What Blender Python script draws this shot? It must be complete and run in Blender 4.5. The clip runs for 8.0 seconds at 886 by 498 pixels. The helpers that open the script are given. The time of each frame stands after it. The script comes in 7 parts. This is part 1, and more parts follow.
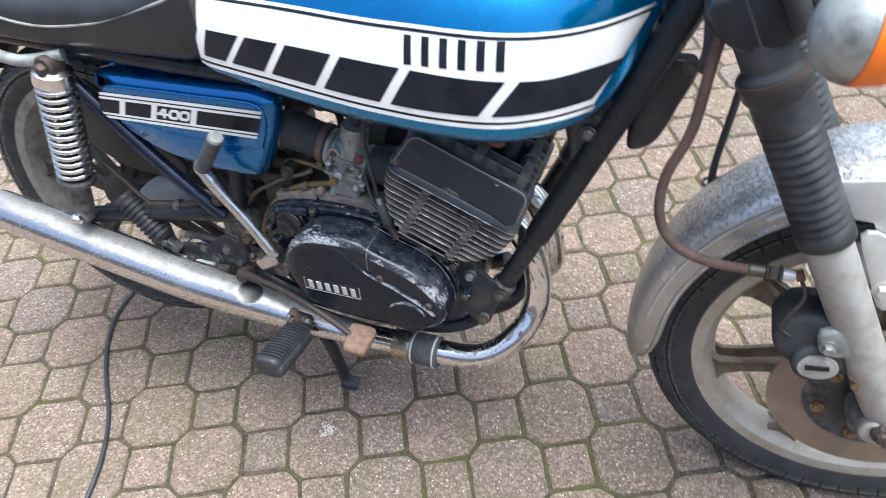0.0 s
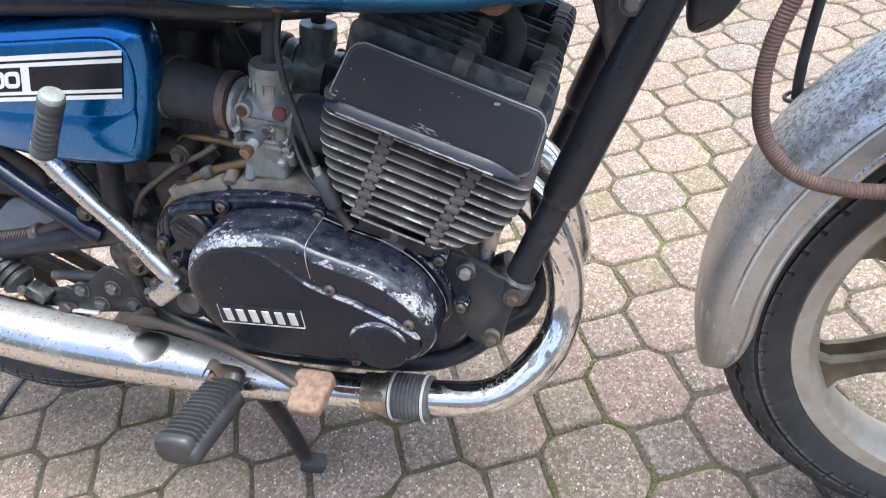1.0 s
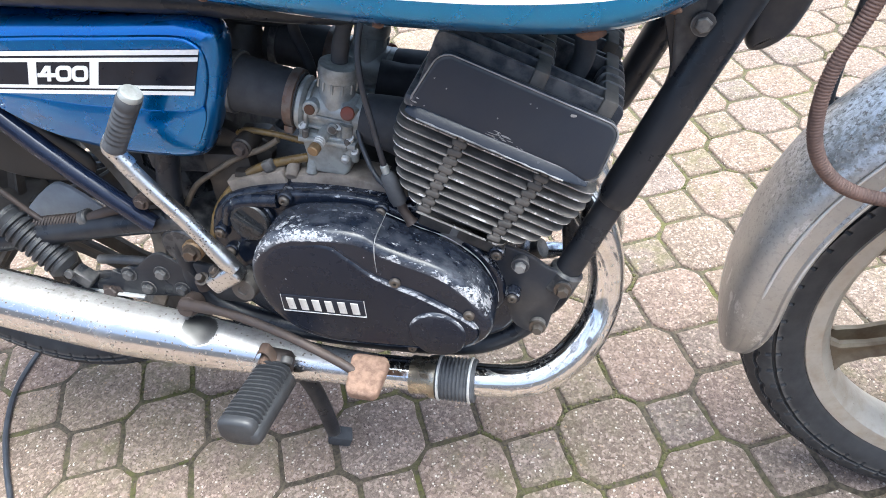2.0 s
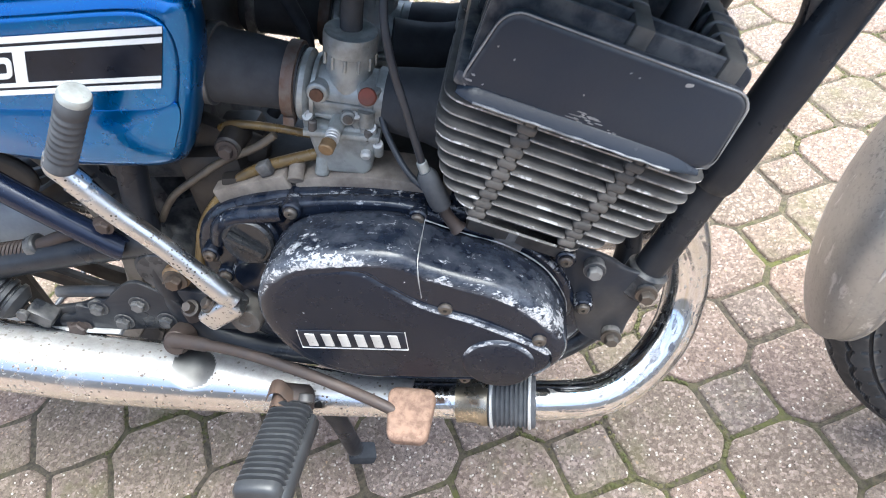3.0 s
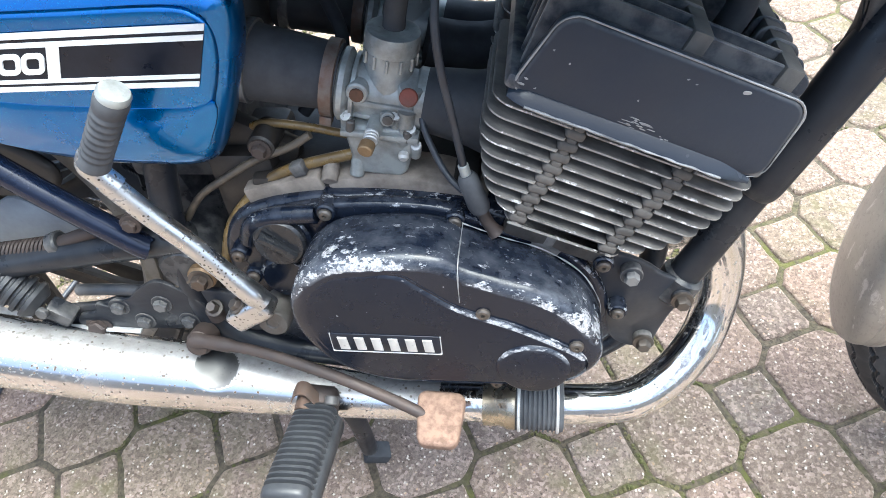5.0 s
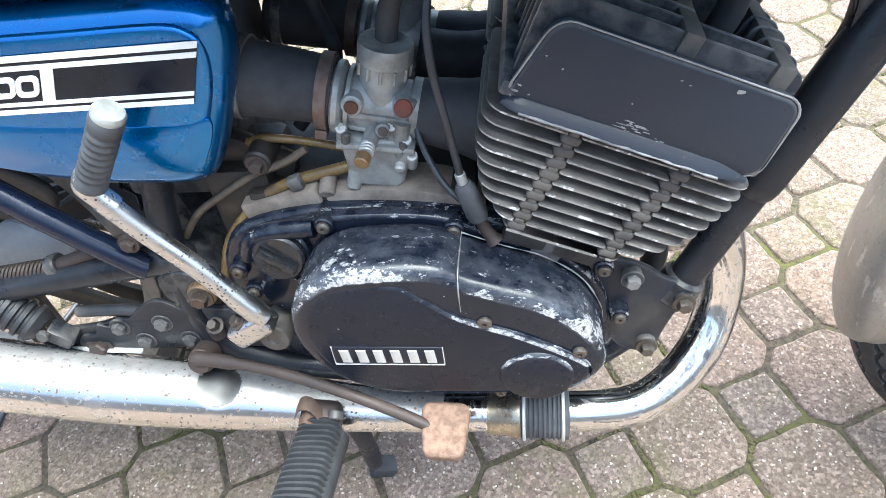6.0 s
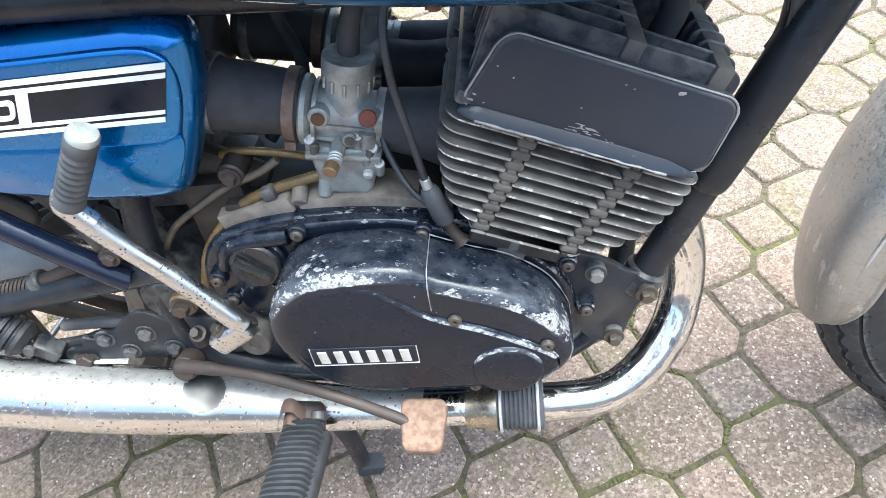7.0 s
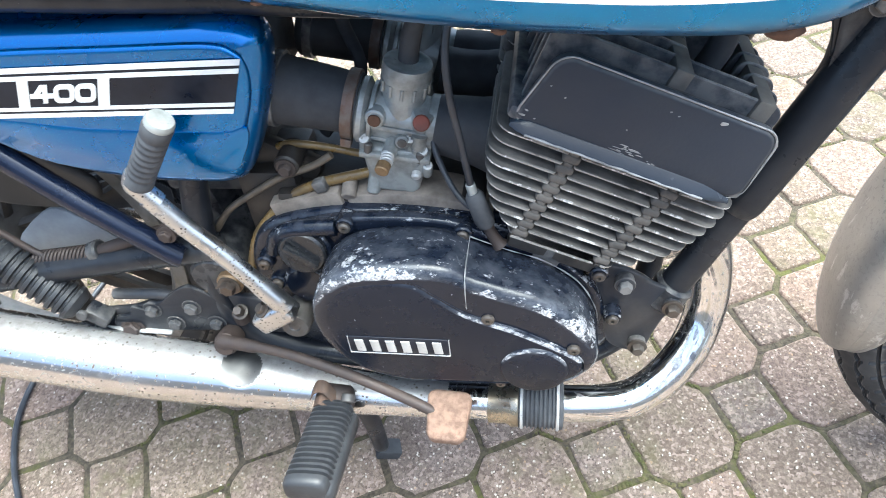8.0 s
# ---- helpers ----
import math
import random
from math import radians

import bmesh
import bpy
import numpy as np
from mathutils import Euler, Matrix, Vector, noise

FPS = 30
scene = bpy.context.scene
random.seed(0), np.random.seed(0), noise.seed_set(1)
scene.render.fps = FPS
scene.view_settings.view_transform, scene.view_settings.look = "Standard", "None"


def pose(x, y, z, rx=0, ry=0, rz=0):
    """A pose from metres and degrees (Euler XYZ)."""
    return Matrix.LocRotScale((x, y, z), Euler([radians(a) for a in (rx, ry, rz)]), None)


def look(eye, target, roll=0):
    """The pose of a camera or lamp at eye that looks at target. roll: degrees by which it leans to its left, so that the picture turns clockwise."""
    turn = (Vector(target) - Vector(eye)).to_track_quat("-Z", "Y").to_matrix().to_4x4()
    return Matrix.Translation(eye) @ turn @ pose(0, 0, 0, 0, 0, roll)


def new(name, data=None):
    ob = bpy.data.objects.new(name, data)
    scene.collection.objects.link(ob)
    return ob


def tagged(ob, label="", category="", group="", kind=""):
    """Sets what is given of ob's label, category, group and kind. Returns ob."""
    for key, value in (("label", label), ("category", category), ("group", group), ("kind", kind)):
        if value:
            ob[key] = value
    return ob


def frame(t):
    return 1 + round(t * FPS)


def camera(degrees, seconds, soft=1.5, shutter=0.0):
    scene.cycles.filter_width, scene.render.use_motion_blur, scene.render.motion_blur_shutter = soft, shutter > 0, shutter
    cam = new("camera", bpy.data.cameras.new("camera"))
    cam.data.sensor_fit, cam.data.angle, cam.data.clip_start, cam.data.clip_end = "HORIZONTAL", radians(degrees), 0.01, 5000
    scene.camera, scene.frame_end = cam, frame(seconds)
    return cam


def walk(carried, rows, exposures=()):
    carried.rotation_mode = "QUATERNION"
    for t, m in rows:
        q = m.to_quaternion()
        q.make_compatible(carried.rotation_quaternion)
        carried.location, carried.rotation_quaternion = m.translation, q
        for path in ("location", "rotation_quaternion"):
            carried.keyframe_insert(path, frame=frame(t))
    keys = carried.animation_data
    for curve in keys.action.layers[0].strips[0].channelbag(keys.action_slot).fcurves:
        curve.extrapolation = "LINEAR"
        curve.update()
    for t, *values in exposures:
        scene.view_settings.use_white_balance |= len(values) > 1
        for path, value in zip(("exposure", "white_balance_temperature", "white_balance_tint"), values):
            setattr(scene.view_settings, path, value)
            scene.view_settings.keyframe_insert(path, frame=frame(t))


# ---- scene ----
cam = camera(65.4, 8.0, 0.6, 0.15)
PATH = [
    (0, (0.3354, -0.6845, 1.2109), (-0.1574, 0.4090, -0.0206), -6.9),
    (0.1, (0.3459, -0.6771, 1.1786), (-0.1095, 0.4410, -0.0832), -8.5),
    (0.2, (0.3260, -0.6494, 1.1443), (-0.0576, 0.5055, -0.1147), -8.5),
    (0.3, (0.3163, -0.6287, 1.0999), (-0.0697, 0.5563, -0.1419), -9.5),
    (0.4, (0.2958, -0.5822, 1.0290), (-0.0736, 0.6036, -0.1747), -9.8),
    (0.5, (0.2724, -0.5460, 0.9720), (-0.0948, 0.6985, -0.1547), -7.2),
    (0.6, (0.2502, -0.5208, 0.9294), (-0.1019, 0.7342, -0.1275), -7.5),
    (0.7, (0.2425, -0.5126, 0.9017), (-0.1027, 0.7617, -0.1078), -8.0),
    (0.8, (0.2378, -0.5133, 0.9045), (-0.1516, 0.7635, -0.1072), -8.6),
    (0.9, (0.2315, -0.5232, 0.9113), (-0.1754, 0.7436, -0.1443), -9.1),
    (1, (0.2390, -0.5299, 0.9119), (-0.1986, 0.7058, -0.1994), -10.0),
    (1.2, (0.2328, -0.5367, 0.9051), (-0.2009, 0.6531, -0.2241), -10.6),
    (1.5, (0.2240, -0.5720, 0.9462), (-0.1907, 0.5862, -0.2535), -10.9),
    (1.7, (0.1944, -0.5700, 0.9720), (-0.1931, 0.6153, -0.2114), -8.9),
    (2.8, (0.0743, -0.4531, 0.9411), (-0.1788, 0.6979, -0.3111), -7.5),
    (3, (0.0504, -0.4221, 0.9144), (-0.2049, 0.6784, -0.3807), -9.6),
    (3.2, (0.0287, -0.4024, 0.8928), (-0.1700, 0.6630, -0.4144), -7.4),
    (3.5, (0.0081, -0.3981, 0.9024), (-0.1967, 0.7137, -0.3928), -7.4),
    (3.7, (0.0047, -0.4018, 0.9034), (-0.2123, 0.7070, -0.3936), -7.6),
    (4, (0.0045, -0.4092, 0.8998), (-0.2101, 0.6885, -0.4065), -7.2),
    (5.3, (0.0135, -0.4144, 0.9205), (-0.2207, 0.6659, -0.3953), -8.5),
    (5.5, (0.0102, -0.4155, 0.9153), (-0.2196, 0.6599, -0.4057), -8.9),
    (6, (0.0132, -0.4136, 0.9153), (-0.2198, 0.6961, -0.3756), -9.9),
    (6.5, (0.0137, -0.4152, 0.9239), (-0.2125, 0.6985, -0.3653), -10.7),
    (6.8, (0.0295, -0.4171, 0.9304), (-0.1762, 0.6954, -0.3621), -11.4),
    (7, (0.0325, -0.4253, 0.9325), (-0.1747, 0.6829, -0.3653), -11.2),
    (7.5, (0.0355, -0.4234, 0.9299), (-0.1791, 0.6933, -0.3592), -10.5),
    (7.7, (0.0336, -0.4244, 0.9351), (-0.1910, 0.6930, -0.3393), -10.3),
    (8, (0.0202, -0.4402, 0.9617), (-0.2360, 0.6491, -0.3429), -8.8),
]
walk(cam, [(t, look(eye, target, roll)) for t, eye, target, roll in PATH], [(0, 1.45, 5750, 1), (0.5, 1.75, 5750, 1), (1.5, 2.05, 5800, 1), (3.0, 2.25, 5800, 0), (8, 2.38, 5700, -4)])

# ---- light ----
world = bpy.data.worlds.new("sky")
world.use_nodes = True
scene.world = world
wn = world.node_tree
sky = wn.nodes.new("ShaderNodeTexSky")
sky.sky_type, sky.sun_disc = "NISHITA", False
sky.sun_elevation, sky.sun_rotation = radians(75), radians(75)
sky.air_density, sky.dust_density, sky.ozone_density = 0.6, 7.0, 0.4
wn.links.new(sky.outputs[0], wn.nodes["Background"].inputs[0])
wn.nodes["Background"].inputs[1].default_value = 0.15
sun = new("sun", bpy.data.lights.new("sun", "SUN"))
sun.data.energy, sun.data.angle, sun.data.color = 1.5, radians(60), (1.0, 0.985, 0.96)
sun.matrix_world = look((0.6, 0.15, 3.2), (0, 0, 0))

# ---- materials ----


class Mat:
    """A node material with a few shortcuts."""

    def __init__(self, name, base=(0.5, 0.5, 0.5), rough=0.5, metal=0.0, coat=0.0, spec=0.5):
        self.m = bpy.data.materials.new(name)
        self.m.use_nodes = True
        self.t = self.m.node_tree
        self.b = self.t.nodes["Principled BSDF"]
        self.set("Base Color", (*base, 1)), self.set("Roughness", rough), self.set("Metallic", metal)
        self.set("Coat Weight", coat), self.set("Specular IOR Level", spec), self.set("Coat Roughness", 0.06)
        self.coord = self.node("ShaderNodeTexCoord").outputs["Object"]

    def node(self, kind):
        return self.t.nodes.new(kind)

    def set(self, key, v):
        if hasattr(v, "is_linked"):
            self.t.links.new(v, self.b.inputs[key])
        else:
            self.b.inputs[key].default_value = v

    def noise(self, scale, detail=4.0, rough=0.6, stretch=None):
        n = self.node("ShaderNodeTexNoise")
        n.inputs["Scale"].default_value, n.inputs["Detail"].default_value, n.inputs["Roughness"].default_value = scale, detail, rough
        vec = self.coord
        if stretch:
            mp = self.node("ShaderNodeMapping")
            mp.inputs["Scale"].default_value = stretch
            self.t.links.new(vec, mp.inputs[0])
            vec = mp.outputs[0]
        self.t.links.new(vec, n.inputs["Vector"])
        return n.outputs[0]

    def voronoi(self, scale, out="Distance", feature="F1"):
        n = self.node("ShaderNodeTexVoronoi")
        n.feature = feature
        n.inputs["Scale"].default_value = scale
        self.t.links.new(self.coord, n.inputs["Vector"])
        return n.outputs[out]

    def ramp(self, fac, *stops):
        n = self.node("ShaderNodeValToRGB")
        e = n.color_ramp.elements
        while len(e) < len(stops):
            e.new(0.5)
        for el, (p, c) in zip(e, stops):
            el.position = p
            el.color = (c, c, c, 1) if isinstance(c, (int, float)) else (*c, 1)
        self.t.links.new(fac, n.inputs[0])
        return n.outputs[0]

    def mix(self, fac, a, b, blend="MIX"):
        n = self.node("ShaderNodeMix")
        n.data_type, n.blend_type = "RGBA", blend
        for sock, v in ((n.inputs[0], fac), (n.inputs[6], a), (n.inputs[7], b)):
            if hasattr(v, "is_linked"):
                self.t.links.new(v, sock)
            elif isinstance(v, tuple):
                sock.default_value = (*v, 1)
            else:
                sock.default_value = v if sock is n.inputs[0] else (v, v, v, 1)
        return n.outputs[2]

    def math(self, op, a, b):
        n = self.node("ShaderNodeMath")
        n.operation = op
        for sock, v in zip(n.inputs, (a, b)):
            if hasattr(v, "is_linked"):
                self.t.links.new(v, sock)
            else:
                sock.default_value = v
        return n.outputs[0]

    def normal_z(self):
        g = self.node("ShaderNodeNewGeometry")
        s = self.node("ShaderNodeSeparateXYZ")
        self.t.links.new(g.outputs["Normal"], s.inputs[0])
        return s.outputs[2]

    def normal_y(self):
        g = self.node("ShaderNodeNewGeometry")
        s = self.node("ShaderNodeSeparateXYZ")
        self.t.links.new(g.outputs["Normal"], s.inputs[0])
        return s.outputs[1]

    def pointy(self):
        return self.node("ShaderNodeNewGeometry").outputs["Pointiness"]

    def bump(self, height, strength=0.3, dist=0.001):
        n = self.node("ShaderNodeBump")
        n.inputs["Strength"].default_value, n.inputs["Distance"].default_value = strength, dist
        self.t.links.new(height, n.inputs["Height"])
        self.t.links.new(n.outputs[0], self.b.inputs["Normal"])

    def random(self):
        return self.node("ShaderNodeObjectInfo").outputs["Random"]


def paver_material(name):
    """Worn washed concrete: sandy grain, pale and tan stone chips, dark pits."""
    m = Mat(name, rough=0.9, spec=0.1)
    m.set("Diffuse Roughness", 0.7)
    rnd = m.random()
    place = m.node("ShaderNodeCombineXYZ")
    for k, far in enumerate((23.0, 41.0, 7.0)):
        m.t.links.new(m.math("MULTIPLY", rnd, far), place.inputs[k])
    own = m.node("ShaderNodeVectorMath")
    m.t.links.new(m.coord, own.inputs[0])
    m.t.links.new(place.outputs[0], own.inputs[1])
    m.coord = own.outputs[0]
    base = m.ramp(rnd, (0.0, (0.205, 0.157, 0.124)), (0.15, (0.295, 0.210, 0.172)), (0.3, (0.215, 0.172, 0.152)), (0.45, (0.285, 0.226, 0.164)), (0.6, (0.262, 0.190, 0.165)), (0.75, (0.225, 0.176, 0.140)), (0.9, (0.200, 0.164, 0.156)), (1.0, (0.275, 0.210, 0.168)))
    base = m.mix(m.ramp(m.noise(38, 5, 0.7), (0.38, 0.45), (0.62, 0.0)), base, (0.125, 0.098, 0.070))
    base = m.mix(m.ramp(m.noise(5, 6), (0.35, 0.0), (0.7, 0.6)), base, (0.160, 0.126, 0.104))
    sand = m.noise(240, 5, 0.8)
    base = m.mix(m.ramp(sand, (0.38, 0.62), (0.49, 0.0)), base, (0.075, 0.058, 0.047))
    base = m.mix(m.ramp(sand, (0.56, 0.0), (0.66, 0.6)), base, (0.39, 0.33, 0.285))
    grain = m.noise(900, 2, 0.7)
    base = m.mix(m.ramp(grain, (0.36, 0.42), (0.47, 0.0)), base, (0.07, 0.056, 0.046))
    base = m.mix(m.ramp(grain, (0.58, 0.0), (0.68, 0.3)), base, (0.37, 0.32, 0.275))
    # aggregate: close-packed grit of mixed tone
    grit = m.node("ShaderNodeSeparateColor")
    m.t.links.new(m.voronoi(240, "Color"), grit.inputs[0])
    base = m.mix(m.ramp(grit.outputs[0], (0.0, 0.55), (0.35, 0.0)), base, (0.092, 0.067, 0.057))
    base = m.mix(m.ramp(grit.outputs[0], (0.66, 0.0), (1.0, 0.55)), base, (0.415, 0.328, 0.285))
    ragged = m.math("ADD", m.voronoi(130), m.math("MULTIPLY", m.noise(380, 3), 0.60))
    chips = m.math("MULTIPLY", m.ramp(ragged, (0.50, 1.0), (0.57, 0.0)), m.ramp(m.math("ADD", m.noise(90, 1), m.math("MULTIPLY", m.noise(11, 3), 0.30)), (0.635, 0.0), (0.68, 1.0)))
    hue = m.ramp(m.noise(70, 1), (0.38, (0.34, 0.235, 0.16)), (0.5, (0.42, 0.365, 0.305)), (0.62, (0.58, 0.53, 0.47)))
    base = m.mix(chips, base, hue)
    pits = m.math("MULTIPLY", m.ramp(m.math("ADD", m.voronoi(190), m.math("MULTIPLY", m.noise(420, 2), 0.3)), (0.30, 0.8), (0.42, 0.0)), m.ramp(m.noise(70, 2), (0.52, 0.0), (0.60, 1.0)))
    base = m.mix(pits, base, (0.04, 0.033, 0.03))
    moss = m.math("MULTIPLY", m.ramp(m.noise(3.1, 2), (0.46, 0.0), (0.66, 0.55)), m.ramp(m.noise(30, 4), (0.42, 0.0), (0.65, 1.0)))
    base = m.mix(moss, base, (0.12, 0.115, 0.055))
    m.set("Base Color", base)
    m.set("Roughness", m.ramp(m.noise(12, 4), (0.3, 0.8), (0.7, 0.98)))
    m.bump(m.math("SUBTRACT", m.math("ADD", sand, m.math("ADD", m.math("MULTIPLY", chips, 0.5), m.math("MULTIPLY", grit.outputs[0], 0.3))), pits), 0.75, 0.0016)
    return m.m


def joint_material():
    m = Mat("joint_moss", rough=0.95)
    c = m.mix(m.ramp(m.noise(130, 5), (0.35, 0.0), (0.65, 1.0)), (0.034, 0.028, 0.020), (0.098, 0.080, 0.056))
    g = m.math("MULTIPLY", m.ramp(m.noise(4.5, 3), (0.46, 0.0), (0.62, 1.0)), m.ramp(m.noise(90, 4), (0.36, 0.0), (0.58, 1.0)))
    c = m.mix(g, c, (0.078, 0.080, 0.020))
    m.set("Base Color", c)
    m.bump(m.noise(190, 5), 0.9, 0.004)
    return m.m


def blue_paint(name, low, high):
    m = Mat(name, (0.0, 0.1, 0.3), 0.28, 0.88, 1.0)
    c = m.mix(m.ramp(m.noise(3.5, 4), (0.3, 0.0), (0.75, 1.0)), low, high)
    c = m.mix(m.ramp(m.noise(900, 1), (0.62, 0.0), (0.75, 0.4)), c, (0.02, 0.38, 0.60))
    c = m.mix(m.ramp(m.noise(85, 6, 0.7), (0.73, 0.0), (0.76, 1.0)), c, (0.10, 0.09, 0.08))
    m.set("Base Color", c)
    m.set("Roughness", m.ramp(m.noise(25, 5), (0.3, 0.22), (0.75, 0.36)))
    return m.m


def worn_black(name="worn_black_enamel", wear=1.0, rough=0.3, rubbed=""):
    """Black enamel, upward shoulders rubbed through to bare alloy; their sky sheen is painted in."""
    m = Mat(name, rough=rough, spec=0.30 if rubbed == "ridge" else 0.45)
    c = m.mix(m.ramp(m.noise(14, 5), (0.3, 0.0), (0.75, 1.0)), (0.004, 0.0065, 0.014), (0.008, 0.0115, 0.021))
    up = m.ramp(m.normal_z(), (0.22, 0.0), (0.34, 1.0), (0.55, 1.0), (0.80, 0.72), (1.0, 0.55))
    spread = m.math("MULTIPLY", m.ramp(m.noise(9, 3), (0.40, 0.3), (0.60, 1.0)), up)
    if rubbed:
        # rubbed by the rider's boot: over the whole shoulder of the cover, on the face only along its ridge; the
        # shoulder's sky highlight is put into the spread too
        axis = m.node("ShaderNodeSeparateXYZ")
        m.t.links.new(m.coord, axis.inputs[0])
        places = ((0.31, 0.45), (0.345, 1.0), (0.400, 0.95), (0.440, 0.62), (0.49, 0.68), (0.53, 0.9), (0.57, 0.8))
        if rubbed == "ridge":
            places = ((0.31, 0.55), (0.34, 0.1), (0.42, 0.25), (0.455, 0.85), (0.50, 0.95), (0.545, 1.0))
        along = m.ramp(m.math("ADD", axis.outputs[0], 0.5), *places)
        # thickest near the front edge, thin towards the flange
        front = m.ramp(m.math("MULTIPLY", axis.outputs[1], -1.0), (0.108, 0.45), (0.145, 0.9), (0.158, 1.0))
        spread = m.math("MULTIPLY", m.math("MULTIPLY", up, along), front)
    grain = m.math("ADD", m.math("MULTIPLY", m.noise(185, 6, 0.7, (0.7, 1.0, 1.0)), 0.62), m.math("MULTIPLY", m.noise(38, 4, 0.6, (0.7, 1.0, 1.0)), 0.38))
    if rubbed:
        # forward of the seam it is scraped in long streaks
        streak = m.math("ADD", m.math("MULTIPLY", m.noise(210, 5, 0.7, (0.22, 1.0, 0.7)), 0.62), m.math("MULTIPLY", m.noise(38, 4, 0.6, (0.7, 1.0, 1.0)), 0.38))
        fore = m.ramp(m.math("ADD", axis.outputs[0], 0.5), (0.43, 0.0), (0.47, 0.75))
        grain = m.math("ADD", m.math("MULTIPLY", grain, m.math("SUBTRACT", 1.0, fore)), m.math("MULTIPLY", streak, fore))
    worn = m.ramp(m.math("ADD", grain, m.math("MULTIPLY", spread, 0.262)), (0.695, 0.0), (0.735, 1.0))
    scuff = m.math("MULTIPLY", m.ramp(m.noise(120, 8, 0.75, (0.35, 1.0, 1.0)), (0.60, 0.0), (0.64, 0.5)), m.ramp(m.normal_z(), (0.2, 0.0), (0.6, 1.0)))
    chip = m.math("MAXIMUM", scuff, m.math("MULTIPLY", worn, wear))
    # bluish dust on upward faces; the sky's sheen is put into its colour
    dust = m.math("MULTIPLY", m.ramp(m.noise(60, 6), (0.44, 0.0), (0.68, 0.22)), m.ramp(m.normal_z(), (0.25, 0.02), (0.7, 1.0)))
    c = m.mix(dust, c, (0.14, 0.15, 0.18))
    if rubbed:
        # grey-blue scuffing that also carries the shoulder's painted sheen
        haze = m.math("MULTIPLY", m.math("MULTIPLY", spread, spread), m.ramp(m.noise(70, 7, 0.75, (0.5, 1.0, 1.0)), (0.42, 0.0), (0.66, 0.62)))
        c = m.mix(haze, c, (0.27, 0.285, 0.315))
    fleck = m.ramp(m.noise(190, 3), (0.73, 0.0), (0.76, wear))
    chip = m.math("MAXIMUM", chip, fleck)
    c = m.mix(chip, c, m.mix(m.ramp(m.noise(420, 3, 0.7), (0.40, 0.0), (0.58, 1.0)), (0.30, 0.31, 0.33), (0.66, 0.66, 0.68)))
    m.set("Base Color", c)
    m.set("Metallic", m.math("MULTIPLY", chip, 0.55))
    m.set("Roughness", m.math("ADD", m.ramp(m.noise(45, 5), (0.3, rough - 0.06), (0.75, rough + 0.14)), m.math("MULTIPLY", chip, 0.2)))
    m.bump(m.math("SUBTRACT", m.noise(300, 3), chip), 0.25, 0.0006)
    return m.m


def dusty_black(name, base=0.018, dust=(0.20, 0.175, 0.15), amount=0.6, edge=0.8, rough=0.6, spec=0.4):
    """Matt black paint with dust, and edges worn to grey alloy."""
    m = Mat(name, rough=rough, spec=spec)
    c = m.mix(m.ramp(m.noise(22, 6), (0.4, 0.0), (0.75, amount)), (base * 0.82, base * 1.0, base * 1.4), dust)
    e = m.math("MULTIPLY", m.ramp(m.pointy(), (0.53, 0.0), (0.60, edge)), m.ramp(m.noise(60, 5), (0.38, 0.1), (0.6, 1.0)))
    c = m.mix(e, c, (0.40, 0.38, 0.35))
    c = m.mix(m.ramp(m.noise(190, 4, 0.7), (0.735, 0.0), (0.76, 0.9)), c, (0.45, 0.44, 0.42))
    m.set("Base Color", c)
    m.set("Roughness", m.ramp(m.noise(30, 4), (0.3, rough - 0.15), (0.75, rough + 0.15)))
    m.bump(m.noise(260, 4), 0.3, 0.0006)
    return m.m


def fin_material():
    """Black cooling fins: dusty on top, their outer edges chipped to pale alloy."""
    m = Mat("chipped_black_fin", rough=0.6, spec=0.4)
    c = m.mix(m.ramp(m.noise(30, 6), (0.35, 0.0), (0.7, 1.0)), (0.052, 0.050, 0.048), (0.180, 0.165, 0.146))
    out = m.ramp(m.math("MULTIPLY", m.normal_y(), -1.0), (0.45, 0.0), (0.7, 1.0))
    rub = m.math("MULTIPLY", out, m.ramp(m.noise(75, 6, 0.7, (1.0, 1.0, 0.4)), (0.36, 0.0), (0.48, 0.85)))
    c = m.mix(rub, c, (0.32, 0.30, 0.275))
    raw = m.math("MULTIPLY", m.ramp(m.math("MULTIPLY", m.normal_y(), -1.0), (0.35, 0.0), (0.6, 1.0)), m.ramp(m.noise(48, 8, 0.7), (0.555, 0.0), (0.585, 1.0)))
    c = m.mix(raw, c, (0.72, 0.70, 0.67))
    m.set("Base Color", c)
    m.set("Roughness", m.ramp(m.noise(30, 4), (0.3, 0.5), (0.75, 0.75)))
    m.bump(m.math("SUBTRACT", m.noise(260, 4), raw), 0.4, 0.0008)
    return m.m


